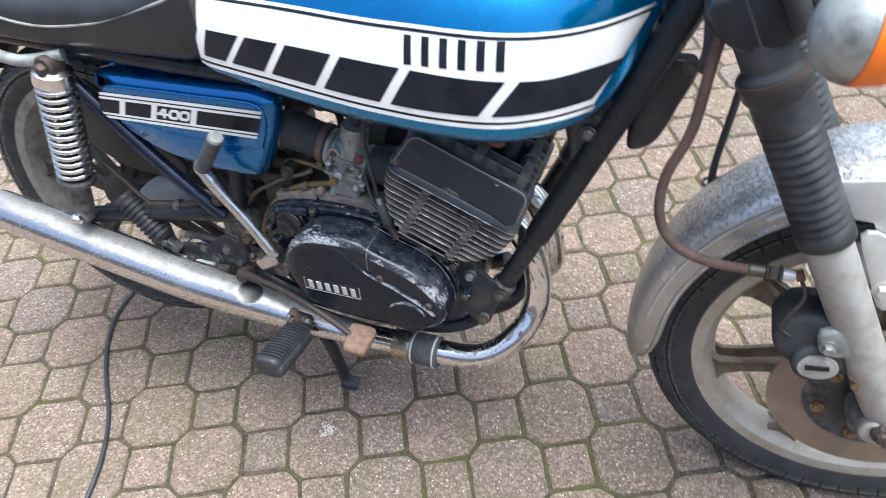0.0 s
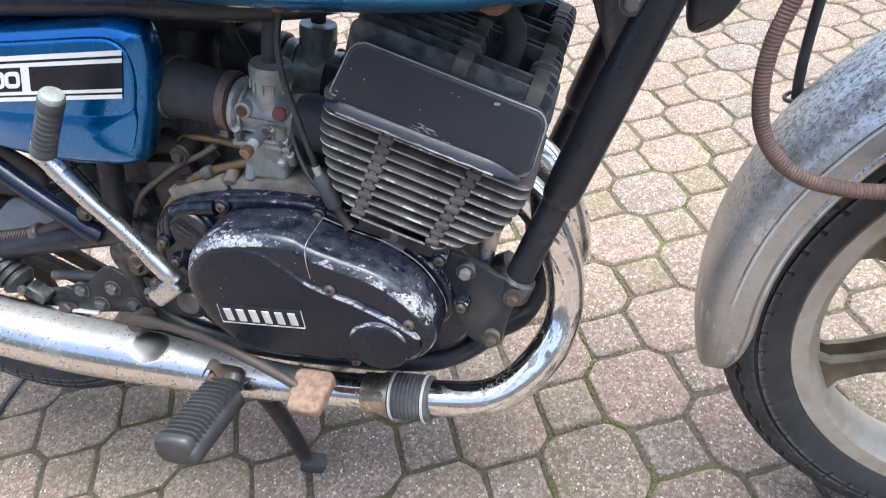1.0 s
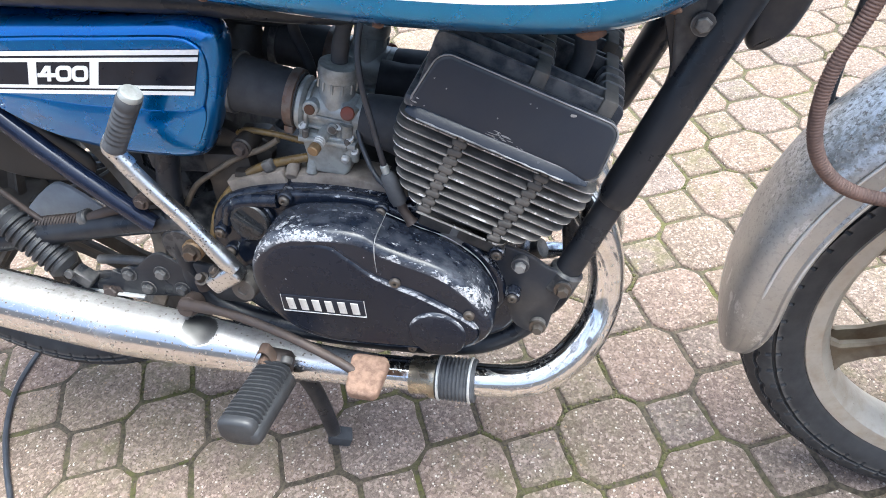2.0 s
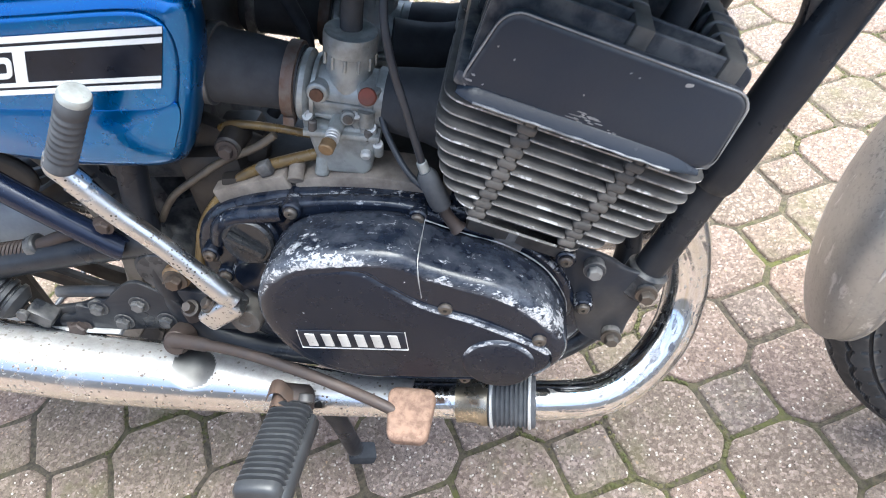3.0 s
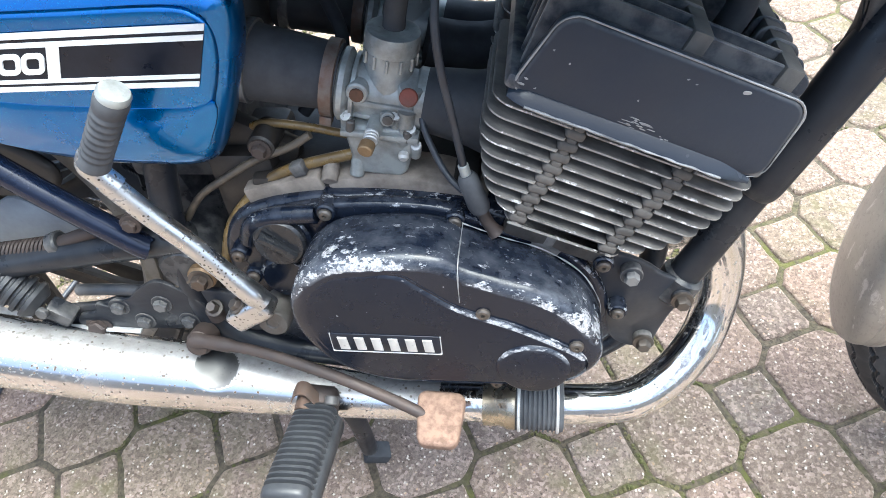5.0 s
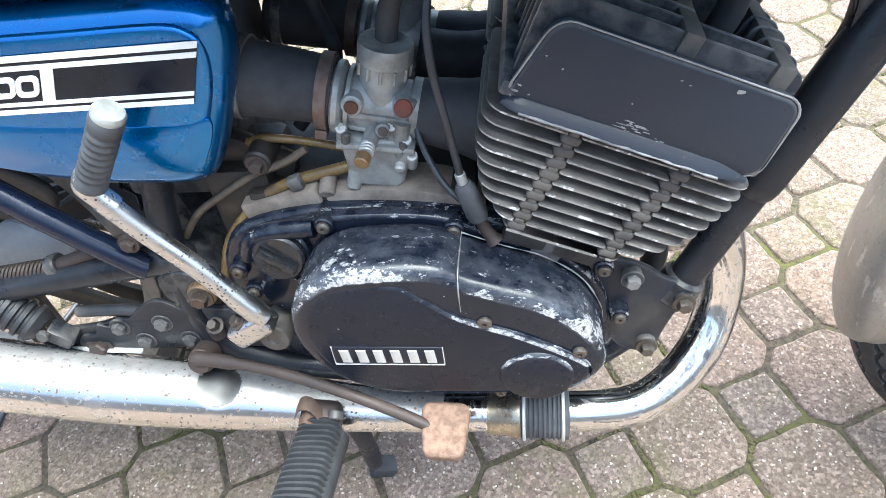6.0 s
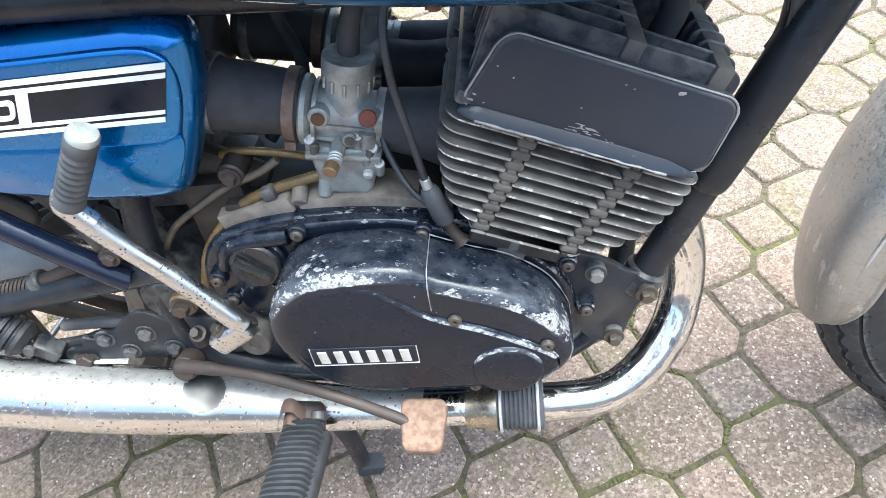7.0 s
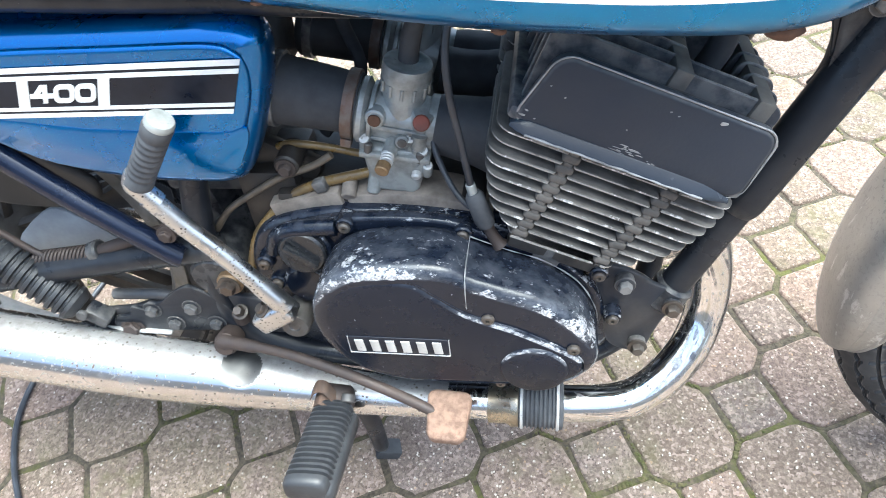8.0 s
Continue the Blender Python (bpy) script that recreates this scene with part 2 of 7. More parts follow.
def chrome(name, pits=0.5, rough=0.07, rust=(0.10, 0.06, 0.035), haze=0.2, tone=0.80, patch=(0.42, 0.60), settled=0.0, spots=0.0, pitch=0.28):
    """Chrome with pits in patches; dust may have settled on what faces up."""
    m = Mat(name, (0.78, 0.78, 0.79), rough, 1.0)
    patch = m.ramp(m.noise(9, 3), (patch[0], 0.0), (patch[1], 1.0))
    pit = m.math("MULTIPLY", m.ramp(m.noise(260, 3, 0.6, (0.6, 1, 1)), (0.66 - 0.12 * pits, 0.0), (0.70 - 0.12 * pits, 1.0)), patch)
    c = m.mix(m.ramp(m.noise(16, 6), (0.45, 0.0), (0.8, haze)), (tone, tone, tone * 1.01), (0.42, 0.38, 0.33))
    if spots:
        spot = m.math("MULTIPLY", m.ramp(m.math("ADD", m.voronoi(spots), m.math("MULTIPLY", m.noise(400, 2), 0.25)), (pitch, 1.0), (pitch + 0.07, 0.0)), m.ramp(m.noise(24, 2), (0.41, 0.0), (0.48, 1.0)))
        pit = m.math("MAXIMUM", m.math("MULTIPLY", pit, 0.5), spot)
    c = m.mix(pit, c, rust)
    matt = m.math("MULTIPLY", pit, 0.9)
    if settled:
        film = m.math("MULTIPLY", m.ramp(m.normal_z(), (0.78, 0.0), (0.92, 1.0)), m.ramp(m.noise(34, 7, 0.7), (0.22, 0.25), (0.70, settled)))
        c = m.mix(film, c, (0.17, 0.155, 0.14))
        matt = m.math("MAXIMUM", matt, m.math("MULTIPLY", film, 0.8))
    m.set("Base Color", c)
    m.set("Metallic", m.math("SUBTRACT", 1.0, matt))
    m.set("Roughness", m.math("ADD", m.ramp(m.noise(18, 6), (0.35, rough), (0.8, rough + 0.22)), m.math("MULTIPLY", matt, 0.5)))
    m.bump(m.noise(35, 3), 0.08, 0.001)
    return m.m


def header_chrome():
    """Old chrome on a bent pipe: tarnish and dark lines that follow the bend, dark pitting between."""
    m = Mat("tarnished_header_chrome", (0.75, 0.75, 0.75), 0.12, 1.0)
    mp = m.node("ShaderNodeVectorMath")
    mp.operation = "SUBTRACT"
    m.t.links.new(m.coord, mp.inputs[0])
    mp.inputs[1].default_value = (0.075, 0.0, 0.385)
    flat = m.node("ShaderNodeVectorMath")
    flat.operation = "MULTIPLY"
    m.t.links.new(mp.outputs[0], flat.inputs[0])
    flat.inputs[1].default_value = (1.0, 0.0, 1.0)
    far = m.node("ShaderNodeVectorMath")
    far.operation = "LENGTH"
    m.t.links.new(flat.outputs[0], far.inputs[0])
    axis = m.node("ShaderNodeSeparateXYZ")
    m.t.links.new(m.coord, axis.inputs[0])
    vec = m.node("ShaderNodeCombineXYZ")
    m.t.links.new(far.outputs["Value"], vec.inputs[0])
    m.t.links.new(m.math("MULTIPLY", axis.outputs[1], 0.35), vec.inputs[1])
    line = m.node("ShaderNodeTexNoise")
    line.inputs["Scale"].default_value, line.inputs["Detail"].default_value, line.inputs["Roughness"].default_value = 210, 3, 0.6
    m.t.links.new(vec.outputs[0], line.inputs["Vector"])
    broken = m.ramp(m.noise(45, 5, 0.7), (0.40, 0.0), (0.60, 1.0))
    dark = m.math("MULTIPLY", m.ramp(line.outputs[0], (0.52, 0.0), (0.58, 1.0)), broken)
    pit = m.math("MULTIPLY", m.ramp(m.noise(260, 4, 0.7), (0.57, 0.0), (0.61, 1.0)), m.ramp(m.noise(24, 4), (0.46, 0.0), (0.60, 1.0)))
    c = m.mix(m.ramp(line.outputs[0], (0.30, 0.75), (0.48, 0.0)), (0.80, 0.80, 0.81), (0.50, 0.47, 0.36))
    c = m.mix(m.ramp(m.noise(14, 5), (0.45, 0.0), (0.75, 0.35)), c, (0.52, 0.51, 0.48))
    c = m.mix(m.math("MULTIPLY", dark, 0.92), c, (0.10, 0.10, 0.115))
    c = m.mix(pit, c, (0.05, 0.045, 0.045))
    m.set("Base Color", c)
    m.set("Metallic", m.math("SUBTRACT", 1.0, m.math("MULTIPLY", pit, 0.9)))
    m.set("Roughness", m.math("ADD", m.ramp(m.noise(18, 6), (0.35, 0.09), (0.8, 0.24)), m.math("MULTIPLY", m.math("MAXIMUM", dark, pit), 0.3)))
    m.bump(m.math("SUBTRACT", m.noise(40, 3), m.math("MULTIPLY", line.outputs[0], 0.5)), 0.10, 0.001)
    return m.m


def alloy(name, base=(0.42, 0.42, 0.41), rough=0.5, metal=0.55, stain=(0.16, 0.13, 0.10), amount=0.5):
    m = Mat(name, base, rough, metal)
    c = m.mix(m.ramp(m.noise(38, 6), (0.42, 0.0), (0.78, amount)), base, stain)
    c = m.mix(m.ramp(m.noise(210, 3), (0.66, 0.0), (0.74, 0.6)), c, tuple(v * 0.45 for v in base))
    m.set("Base Color", c)
    m.set("Roughness", m.ramp(m.noise(60, 5), (0.3, rough - 0.1), (0.75, rough + 0.18)))
    m.bump(m.noise(380, 4), 0.35, 0.0006)
    return m.m


def rubber(name, base=0.03, grey=0.12, amount=0.6, rough=0.75, edge=0.0):
    m = Mat(name, rough=rough, spec=0.35)
    c = m.mix(m.ramp(m.noise(26, 6), (0.35, 0.0), (0.75, amount)), (base * 0.93, base * 0.98, base * 1.12), (grey * 0.96, grey, grey * 1.06))
    if edge:
        # dust rubbed onto raised edges
        c = m.mix(m.math("MULTIPLY", m.ramp(m.pointy(), (0.515, 0.0), (0.56, 1.0)), m.ramp(m.noise(60, 4), (0.3, 0.2), (0.6, 0.9))), c, (edge * 1.05, edge, edge * 0.92))
    m.set("Base Color", c)
    m.set("Roughness", m.ramp(m.noise(50, 4), (0.3, rough - 0.12), (0.75, rough + 0.12)))
    m.bump(m.noise(330, 4), 0.25, 0.0005)
    return m.m


def stained(name, a, b, scale=40, rough=0.7, metal=0.0, lo=0.35, hi=0.7, bump=0.3, spec=0.5):
    m = Mat(name, a, rough, metal, spec=spec)
    m.set("Base Color", m.mix(m.ramp(m.noise(scale, 6), (lo, 0.0), (hi, 1.0)), a, b))
    m.set("Roughness", m.ramp(m.noise(scale * 2, 4), (0.3, max(rough - 0.1, 0.03)), (0.75, min(rough + 0.15, 1))))
    m.bump(m.noise(scale * 8, 4), bump, 0.0006)
    return m.m


def pitted_fender():
    m = Mat("pitted_fender_metal", (0.5, 0.5, 0.5), 0.4, 0.75)
    c = m.mix(m.ramp(m.noise(11, 6), (0.35, 0.0), (0.75, 0.8)), (0.44, 0.44, 0.43), (0.30, 0.29, 0.275))
    # white sparkle of the upward faces is put into the colour, between pits
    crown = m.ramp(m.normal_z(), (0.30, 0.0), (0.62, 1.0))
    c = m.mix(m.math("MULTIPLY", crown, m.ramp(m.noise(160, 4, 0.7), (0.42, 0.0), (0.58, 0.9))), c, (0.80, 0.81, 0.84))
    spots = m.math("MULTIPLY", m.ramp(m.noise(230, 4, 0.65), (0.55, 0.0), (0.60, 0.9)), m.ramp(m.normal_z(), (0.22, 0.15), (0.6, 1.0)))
    c = m.mix(m.ramp(m.noise(70, 6, 0.7, (0.3, 1, 0.3)), (0.60, 0.0), (0.66, 0.7)), c, (0.68, 0.68, 0.68))
    c = m.mix(spots, c, (0.115, 0.110, 0.112))
    m.set("Base Color", c)
    m.set("Metallic", m.math("MULTIPLY", m.math("SUBTRACT", 1.0, spots), 0.8))
    m.set("Roughness", m.math("ADD", m.ramp(m.noise(24, 5), (0.3, 0.30), (0.75, 0.50)), m.math("MULTIPLY", spots, 0.4)))
    m.bump(m.math("SUBTRACT", m.noise(120, 3), spots), 0.4, 0.0010)
    return m.m


PAVER = paver_material("concrete_paver")
JOINT = joint_material()
BLUE = blue_paint("candy_blue_paint", (0.002, 0.112, 0.39), (0.003, 0.182, 0.50))
# same paint as BLUE, greener: the tank's sky reflection is put in
TANK_BLUE = blue_paint("sky_tinted_blue_paint", (0.002, 0.165, 0.43), (0.004, 0.245, 0.54))
WHITE = stained("white_decal", (0.80, 0.80, 0.79), (0.70, 0.70, 0.68), 30, 0.35, 0.0, bump=0.05)
BLACK_DECAL = stained("black_decal", (0.006, 0.008, 0.014), (0.014, 0.017, 0.026), 40, 0.35, 0.0, bump=0.05, spec=0.28)
COVER = worn_black("worn_black_enamel", 1.0, 0.2, "shoulder")
COVER_FACE = worn_black("ridge_worn_enamel", 0.75, 0.24, "ridge")
CASE = worn_black("black_case_enamel", 0.6, 0.2)
HEAD = dusty_black("matt_black_head", 0.030, (0.036, 0.042, 0.050), 0.4, 0.6, 0.46, 0.28)
FIN = fin_material()
FRAME = dusty_black("black_frame_paint", 0.013, (0.032, 0.034, 0.040), 0.45, 0.3, 0.36, 0.32)
DARK = dusty_black("grimy_black_metal", 0.020, (0.060, 0.054, 0.049), 0.75, 0.45, 0.48)
NAVY = stained("dark_blue_frame_paint", (0.005, 0.009, 0.024), (0.011, 0.016, 0.034), 25, 0.17, 0.2, bump=0.05)
CHROME = header_chrome()
CHROME_ARM = chrome("rusty_chrome", 0.45, 0.26, (0.050, 0.040, 0.034), 0.8, 0.58, (0.34, 0.48), spots=290, pitch=0.36)
DULL_CHROME = chrome("hazy_chrome", 0.58, 0.13, (0.10, 0.07, 0.05), 0.3, 0.66, settled=0.9, spots=150)
# dark tone stands in for the machine's reflection inside the dent
DENT = chrome("dark_dent_chrome", 0.5, 0.42, (0.05, 0.04, 0.035), 0.3, 0.13)
SLEEVE = stained("straw_tinted_steel", (0.46, 0.41, 0.32), (0.20, 0.165, 0.12), 40, 0.28, 0.9)
SHAFT = alloy("dull_grey_steel", (0.125, 0.12, 0.115), 0.5, 0.4, (0.05, 0.035, 0.025), 0.8)
SPRING = chrome("spring_chrome", 0.25, 0.15)
ZINC = alloy("dull_carburettor_alloy", (0.35, 0.365, 0.355), 0.42, 0.35, (0.075, 0.07, 0.06), 0.95)
SILVER = alloy("painted_silver_alloy", (0.56, 0.56, 0.55), 0.42, 0.35, (0.36, 0.33, 0.29), 0.5)
CHALKY = alloy("chalky_fork_alloy", (0.38, 0.375, 0.36), 0.5, 0.35, (0.20, 0.165, 0.125), 0.8)
RIM = alloy("oxidised_rim_alloy", (0.46, 0.435, 0.385), 0.48, 0.45, (0.28, 0.20, 0.12), 0.6)
DULL_RIM = alloy("dark_rim_alloy", (0.27, 0.265, 0.25), 0.55, 0.4, (0.08, 0.065, 0.05), 0.7)
DARK_SPOKE = stained("dark_cast_spoke", (0.05, 0.045, 0.038), (0.025, 0.02, 0.017), 22, 0.7)
SPOKE = stained("dirty_cast_spoke", (0.20, 0.17, 0.12), (0.09, 0.06, 0.035), 22, 0.6, 0.25)
CASTING = stained("dusty_raw_casting", (0.27, 0.232, 0.196), (0.12, 0.098, 0.082), 45, 0.7, 0.15)
# oil-dark brown, lowered further to hold the shade under the side panel
OILY = stained("shaded_oily_casting", (0.028, 0.024, 0.021), (0.013, 0.011, 0.010), 26, 0.5, 0.1)
FOOT = stained("grimy_barrel_foot", (0.075, 0.066, 0.058), (0.035, 0.031, 0.028), 40, 0.7)
BAND = stained("rusty_band_steel", (0.15, 0.128, 0.112), (0.13, 0.072, 0.048), 70, 0.55, 0.4)
RUBBER = rubber("black_rubber", 0.030, 0.085)
GREY_RUBBER = rubber("sun_bleached_rubber", 0.045, 0.13, 0.8)
PEG_RUBBER = rubber("worn_peg_rubber", 0.026, 0.075, 0.6, 0.42)
TYRE = rubber("tyre_rubber", 0.026, 0.058, 0.7, 0.62, 0.15)
GAITER = rubber("dusty_gaiter_rubber", 0.020, 0.075, 0.8, 0.5)
VINYL = rubber("black_seat_vinyl", 0.020, 0.048, 0.6, 0.40)
TAN = stained("worn_tan_rubber", (0.235, 0.150, 0.108), (0.145, 0.090, 0.064), 120, 0.85, lo=0.42, hi=0.62, bump=1.0)
RUST = stained("rust", (0.13, 0.062, 0.034), (0.06, 0.034, 0.022), 60, 0.85)
BRASS = stained("dull_brass", (0.29, 0.195, 0.105), (0.16, 0.10, 0.055), 60, 0.45, 0.6)
BOLT = alloy("zinc_bolt", (0.112, 0.100, 0.088), 0.42, 0.6, (0.09, 0.055, 0.035), 0.8)
BROWN = stained("rusty_brown_steel", (0.046, 0.037, 0.035), (0.082, 0.060, 0.050), 30, 0.6, 0.3)
STRIP = stained("rusted_spring_strip", (0.085, 0.062, 0.050), (0.12, 0.070, 0.045), 50, 0.75, 0.2)
HOSE = stained("amber_fuel_hose", (0.19, 0.125, 0.045), (0.075, 0.052, 0.028), 45, 0.3)
GREY_HOSE = stained("stained_grey_hose", (0.115, 0.094, 0.070), (0.055, 0.044, 0.034), 45, 0.4)
ARMOUR = stained("rusty_spring_hose", (0.135, 0.082, 0.066), (0.08, 0.052, 0.045), 45, 0.65)
RED = stained("red_thread_paint", (0.20, 0.05, 0.03), (0.13, 0.06, 0.045), 60, 0.7)
DISC = stained("rusty_brake_disc", (0.27, 0.205, 0.155), (0.19, 0.15, 0.12), 18, 0.45, 0.35)
FENDER = pitted_fender()
LIME = stained("dried_lime", (0.58, 0.56, 0.53), (0.40, 0.36, 0.32), 220, 0.9, bump=0.4)
ORANGE = stained("amber_lens", (0.90, 0.22, 0.012), (0.80, 0.17, 0.01), 12, 0.15, bump=0.0)
CABLE = stained("black_cable_sheath", (0.02, 0.022, 0.028), (0.04, 0.045, 0.055), 40, 0.4, bump=0.1)
CAP = stained("black_cap_plastic", (0.010, 0.011, 0.013), (0.022, 0.023, 0.026), 40, 0.22, bump=0.1)
BEVEL = dusty_black("satin_black_bevel", 0.022, (0.034, 0.035, 0.042), 0.3, 0.0, 0.22)
WORN = alloy("bare_worn_alloy", (0.33, 0.33, 0.33), 0.5, 0.4, (0.03, 0.03, 0.032), 0.95)
DAMPER = stained("dusty_damper_rubber", (0.065, 0.060, 0.055), (0.135, 0.122, 0.108), 60, 0.8)
INNER_PLATE = stained("dusty_black_plastic", (0.022, 0.020, 0.019), (0.050, 0.045, 0.040), 14, 0.5, bump=0.2)
GREYBOX = stained("grey_plastic", (0.36, 0.385, 0.42), (0.17, 0.18, 0.20), 14, 0.5, bump=0.1)
WALL = stained("grey_render", (0.20, 0.20, 0.20), (0.15, 0.15, 0.155), 6, 0.9)
FAR = paver_material("far_paving")
MOSS = stained("joint_moss_tuft", (0.060, 0.066, 0.016), (0.110, 0.092, 0.048), 60, 0.95, bump=0.8)

# ---- mesh helpers ----


def part(name, bm, material, parent, label="", angle=38):
    """Link a bmesh as one mesh object under a thing or a part."""
    bmesh.ops.recalc_face_normals(bm, faces=bm.faces)
    me = bpy.data.meshes.new(name)
    bm.to_mesh(me)
    bm.free()
    me.materials.append(material)
    for p in me.polygons:
        p.use_smooth = True
    me.set_sharp_from_angle(angle=radians(angle))
    ob = new(name, me)
    ob.parent = parent
    if label:
        ob["label"] = label
    return ob


def holder(name, parent, label=""):
    ob = new(name)
    ob.parent = parent
    ob.empty_display_size = 0.02
    if label:
        ob["label"] = label
    return ob


def smooth(pts, n=6, closed=False):
    """Points along a Catmull-Rom curve through pts."""
    p = [Vector(q) for q in pts]
    out, m = [], len(p)
    for i in range(m if closed else m - 1):
        if closed:
            a, b, c, d = p[i - 1], p[i], p[(i + 1) % m], p[(i + 2) % m]
        else:
            a, b, c, d = p[max(i - 1, 0)], p[i], p[i + 1], p[min(i + 2, m - 1)]
        for k in range(n):
            t = k / n
            out.append(0.5 * (2 * b + (c - a) * t + (2 * a - 5 * b + 4 * c - d) * t * t + (3 * b - a - 3 * c + d) * t ** 3))
    if not closed:
        out.append(p[-1])
    return out


def loft(bm, rings, closed=True, caps=True):
    rows = [[bm.verts.new(v) for v in ring] for ring in rings]
    k = len(rows[0])
    for r0, r1 in zip(rows, rows[1:]):
        for i in range(k if closed else k - 1):
            bm.faces.new((r0[i], r0[(i + 1) % k], r1[(i + 1) % k], r1[i]))
    if caps and closed:
        bm.faces.new(rows[0][::-1])
        bm.faces.new(rows[-1])
    return bm


def tube(path, r, seg=12, bm=None, caps=True):
    """A pipe along a path; r is one radius or one for each point."""
    bm = bm or bmesh.new()
    p = [Vector(q) for q in path]
    rs = list(r) if hasattr(r, "__len__") else [r] * len(p)
    d = [(p[min(i + 1, len(p) - 1)] - p[max(i - 1, 0)]).normalized() for i in range(len(p))]
    side = d[0].orthogonal().normalized()
    rings = []
    for q, w, rad in zip(p, d, rs):
        side = (side - w * side.dot(w)).normalized()
        up = w.cross(side)
        rings.append([q + (side * math.cos(a) + up * math.sin(a)) * rad for a in (2 * math.pi * k / seg for k in range(seg))])
    return loft(bm, rings, True, caps)


def lathe(origin, axis, profile, seg=24, bm=None, caps=True):
    """Turn (height, radius) pairs about an axis through origin."""
    bm = bm or bmesh.new()
    w = Vector(axis).normalized()
    u = w.orthogonal().normalized()
    v = w.cross(u)
    o = Vector(origin)
    rings = [[o + w * h + (u * math.cos(a) + v * math.sin(a)) * r for a in (2 * math.pi * (k + 0.5) / seg for k in range(seg))] for h, r in profile]
    return loft(bm, rings, True, caps)


def rod(a, b, r, seg=16, chamfer=0.0, bm=None):
    a, b = Vector(a), Vector(b)
    h = (b - a).length
    c = chamfer or min(r * 0.15, h * 0.2)
    return lathe(a, b - a, [(0, r - c), (c, r), (h - c, r), (h, r - c)], seg, bm)


def bevel(bm, width, segments=2, edges=None):
    bmesh.ops.remove_doubles(bm, verts=bm.verts, dist=1e-6)
    bmesh.ops.bevel(bm, geom=list(edges or bm.edges), offset=width, segments=segments, profile=0.5, affect="EDGES", clamp_overlap=True)
    return bm


def block(centre, size, rot=(0, 0, 0), b=0.002, segments=2):
    bm = bmesh.new()
    bmesh.ops.create_cube(bm, size=1, matrix=Matrix.Diagonal((*size, 1)))
    bevel(bm, b, segments)
    bm.transform(pose(*centre, *rot))
    return bm


def prism(pts, y0, y1, b=0.003, segments=2, rings=None):
    """A plate from an outline in (x, z), standing between y0 and y1, its edges rounded over b."""
    n = len(pts)
    cx, cz = sum(p[0] for p in pts) / n, sum(p[1] for p in pts) / n
    area = sum(pts[i][0] * pts[(i + 1) % n][1] - pts[(i + 1) % n][0] * pts[i][1] for i in range(n))
    sgn = 1 if area > 0 else -1
    nor = []
    for i in range(n):
        ax, az = pts[i - 1]
        bx, bz = pts[(i + 1) % n]
        dx, dz = bx - ax, bz - az
        k = math.hypot(dx, dz) or 1
        nor.append((sgn * dz / k, -sgn * dx / k))

    def ring(inset, y):
        return [Vector((p[0] - q[0] * inset, y, p[1] - q[1] * inset)) for p, q in zip(pts, nor)]
    s = 1 if y1 > y0 else -1
    out = []
    for k in range(segments + 1):
        a = math.pi / 2 * k / segments
        out.append(ring(b * (1 - math.sin(a)), y0 + s * b * (1 - math.cos(a))))
    for k in range(segments + 1):
        a = math.pi / 2 * k / segments
        out.append(ring(b * (1 - math.cos(a)), y1 - s * b * (1 - math.sin(a))))
    return loft(bmesh.new(), out)


def outline(pts, n=5):
    return [(v.x, v.y) for v in smooth([(p[0], p[1], 0) for p in pts], n, True)]


def rounded(x0, z0, x1, z1, r, n=4):
    """Outline of a rounded rectangle in (x, z)."""
    out = []
    for cx, cz, a0 in ((x1 - r, z1 - r, 0), (x0 + r, z1 - r, 90), (x0 + r, z0 + r, 180), (x1 - r, z0 + r, 270)):
        for k in range(n + 1):
            a = radians(a0 + 90 * k / n)
            out.append((cx + r * math.cos(a), cz + r * math.sin(a)))
    return out


def bolt(parent, at, axis=(0, -1, 0), r=0.006, h=0.006, material=None, name="bolt", washer=True):
    """A hexagon head with a washer; its foot at the place given."""
    bm = bmesh.new()
    if washer:
        lathe(at, axis, [(-0.001, r * 1.45), (0.0014, r * 1.45), (0.0016, r * 1.3)], 16, bm)
    lathe(at, axis, [(0.0, r), (h * 0.8, r), (h, r * 0.82)], 6, bm)
    return part(name, bm, material or BOLT, parent)


def screw(parent, at, axis=(0, -1, 0), r=0.0058, material=None):
    """A round head with a crossed recess."""
    bm = lathe(at, axis, [(-0.001, r), (0.002, r), (0.0034, r * 0.75), (0.0036, r * 0.32), (0.0016, r * 0.25)], 14)
    return part("screw", bm, material or BOLT, parent)


def table(xs, vs):
    return lambda x: float(np.interp(x, xs, vs))


def curve(xs, vs):
    """A smooth function through points."""
    pts = smooth([(a, b, 0) for a, b in zip(xs, vs)], 8)
    return table([p.x for p in pts], [p.y for p in pts])


# ---- the machine: x ahead, y to its left, z up, leaning on its stand ----
LEAN_ANGLE = 6.6
bike = tagged(new("motorcycle"), "old blue and white roadster motorcycle with black engine, on paving", "motorcycle")
bike.matrix_world = pose(0, 0, 0, -LEAN_ANGLE, 0, 0)
bike.empty_display_size = 0.05

# ---- fuel tank ----
TX = [-0.275, -0.255, -0.20, -0.08, 0.02, 0.13, 0.19, 0.24, 0.27, 0.295, 0.312]
tank_w = curve(TX, [0.118, 0.139, 0.154, 0.178, 0.191, 0.190, 0.168, 0.122, 0.088, 0.055, 0.02])
tank_b = curve(TX, [0.748, 0.729, 0.720, 0.707, 0.700, 0.696, 0.701, 0.716, 0.750, 0.815, 0.86])
tank_t = curve(TX, [0.862, 0.880, 0.895, 0.918, 0.930, 0.935, 0.935, 0.930, 0.922, 0.910, 0.89])
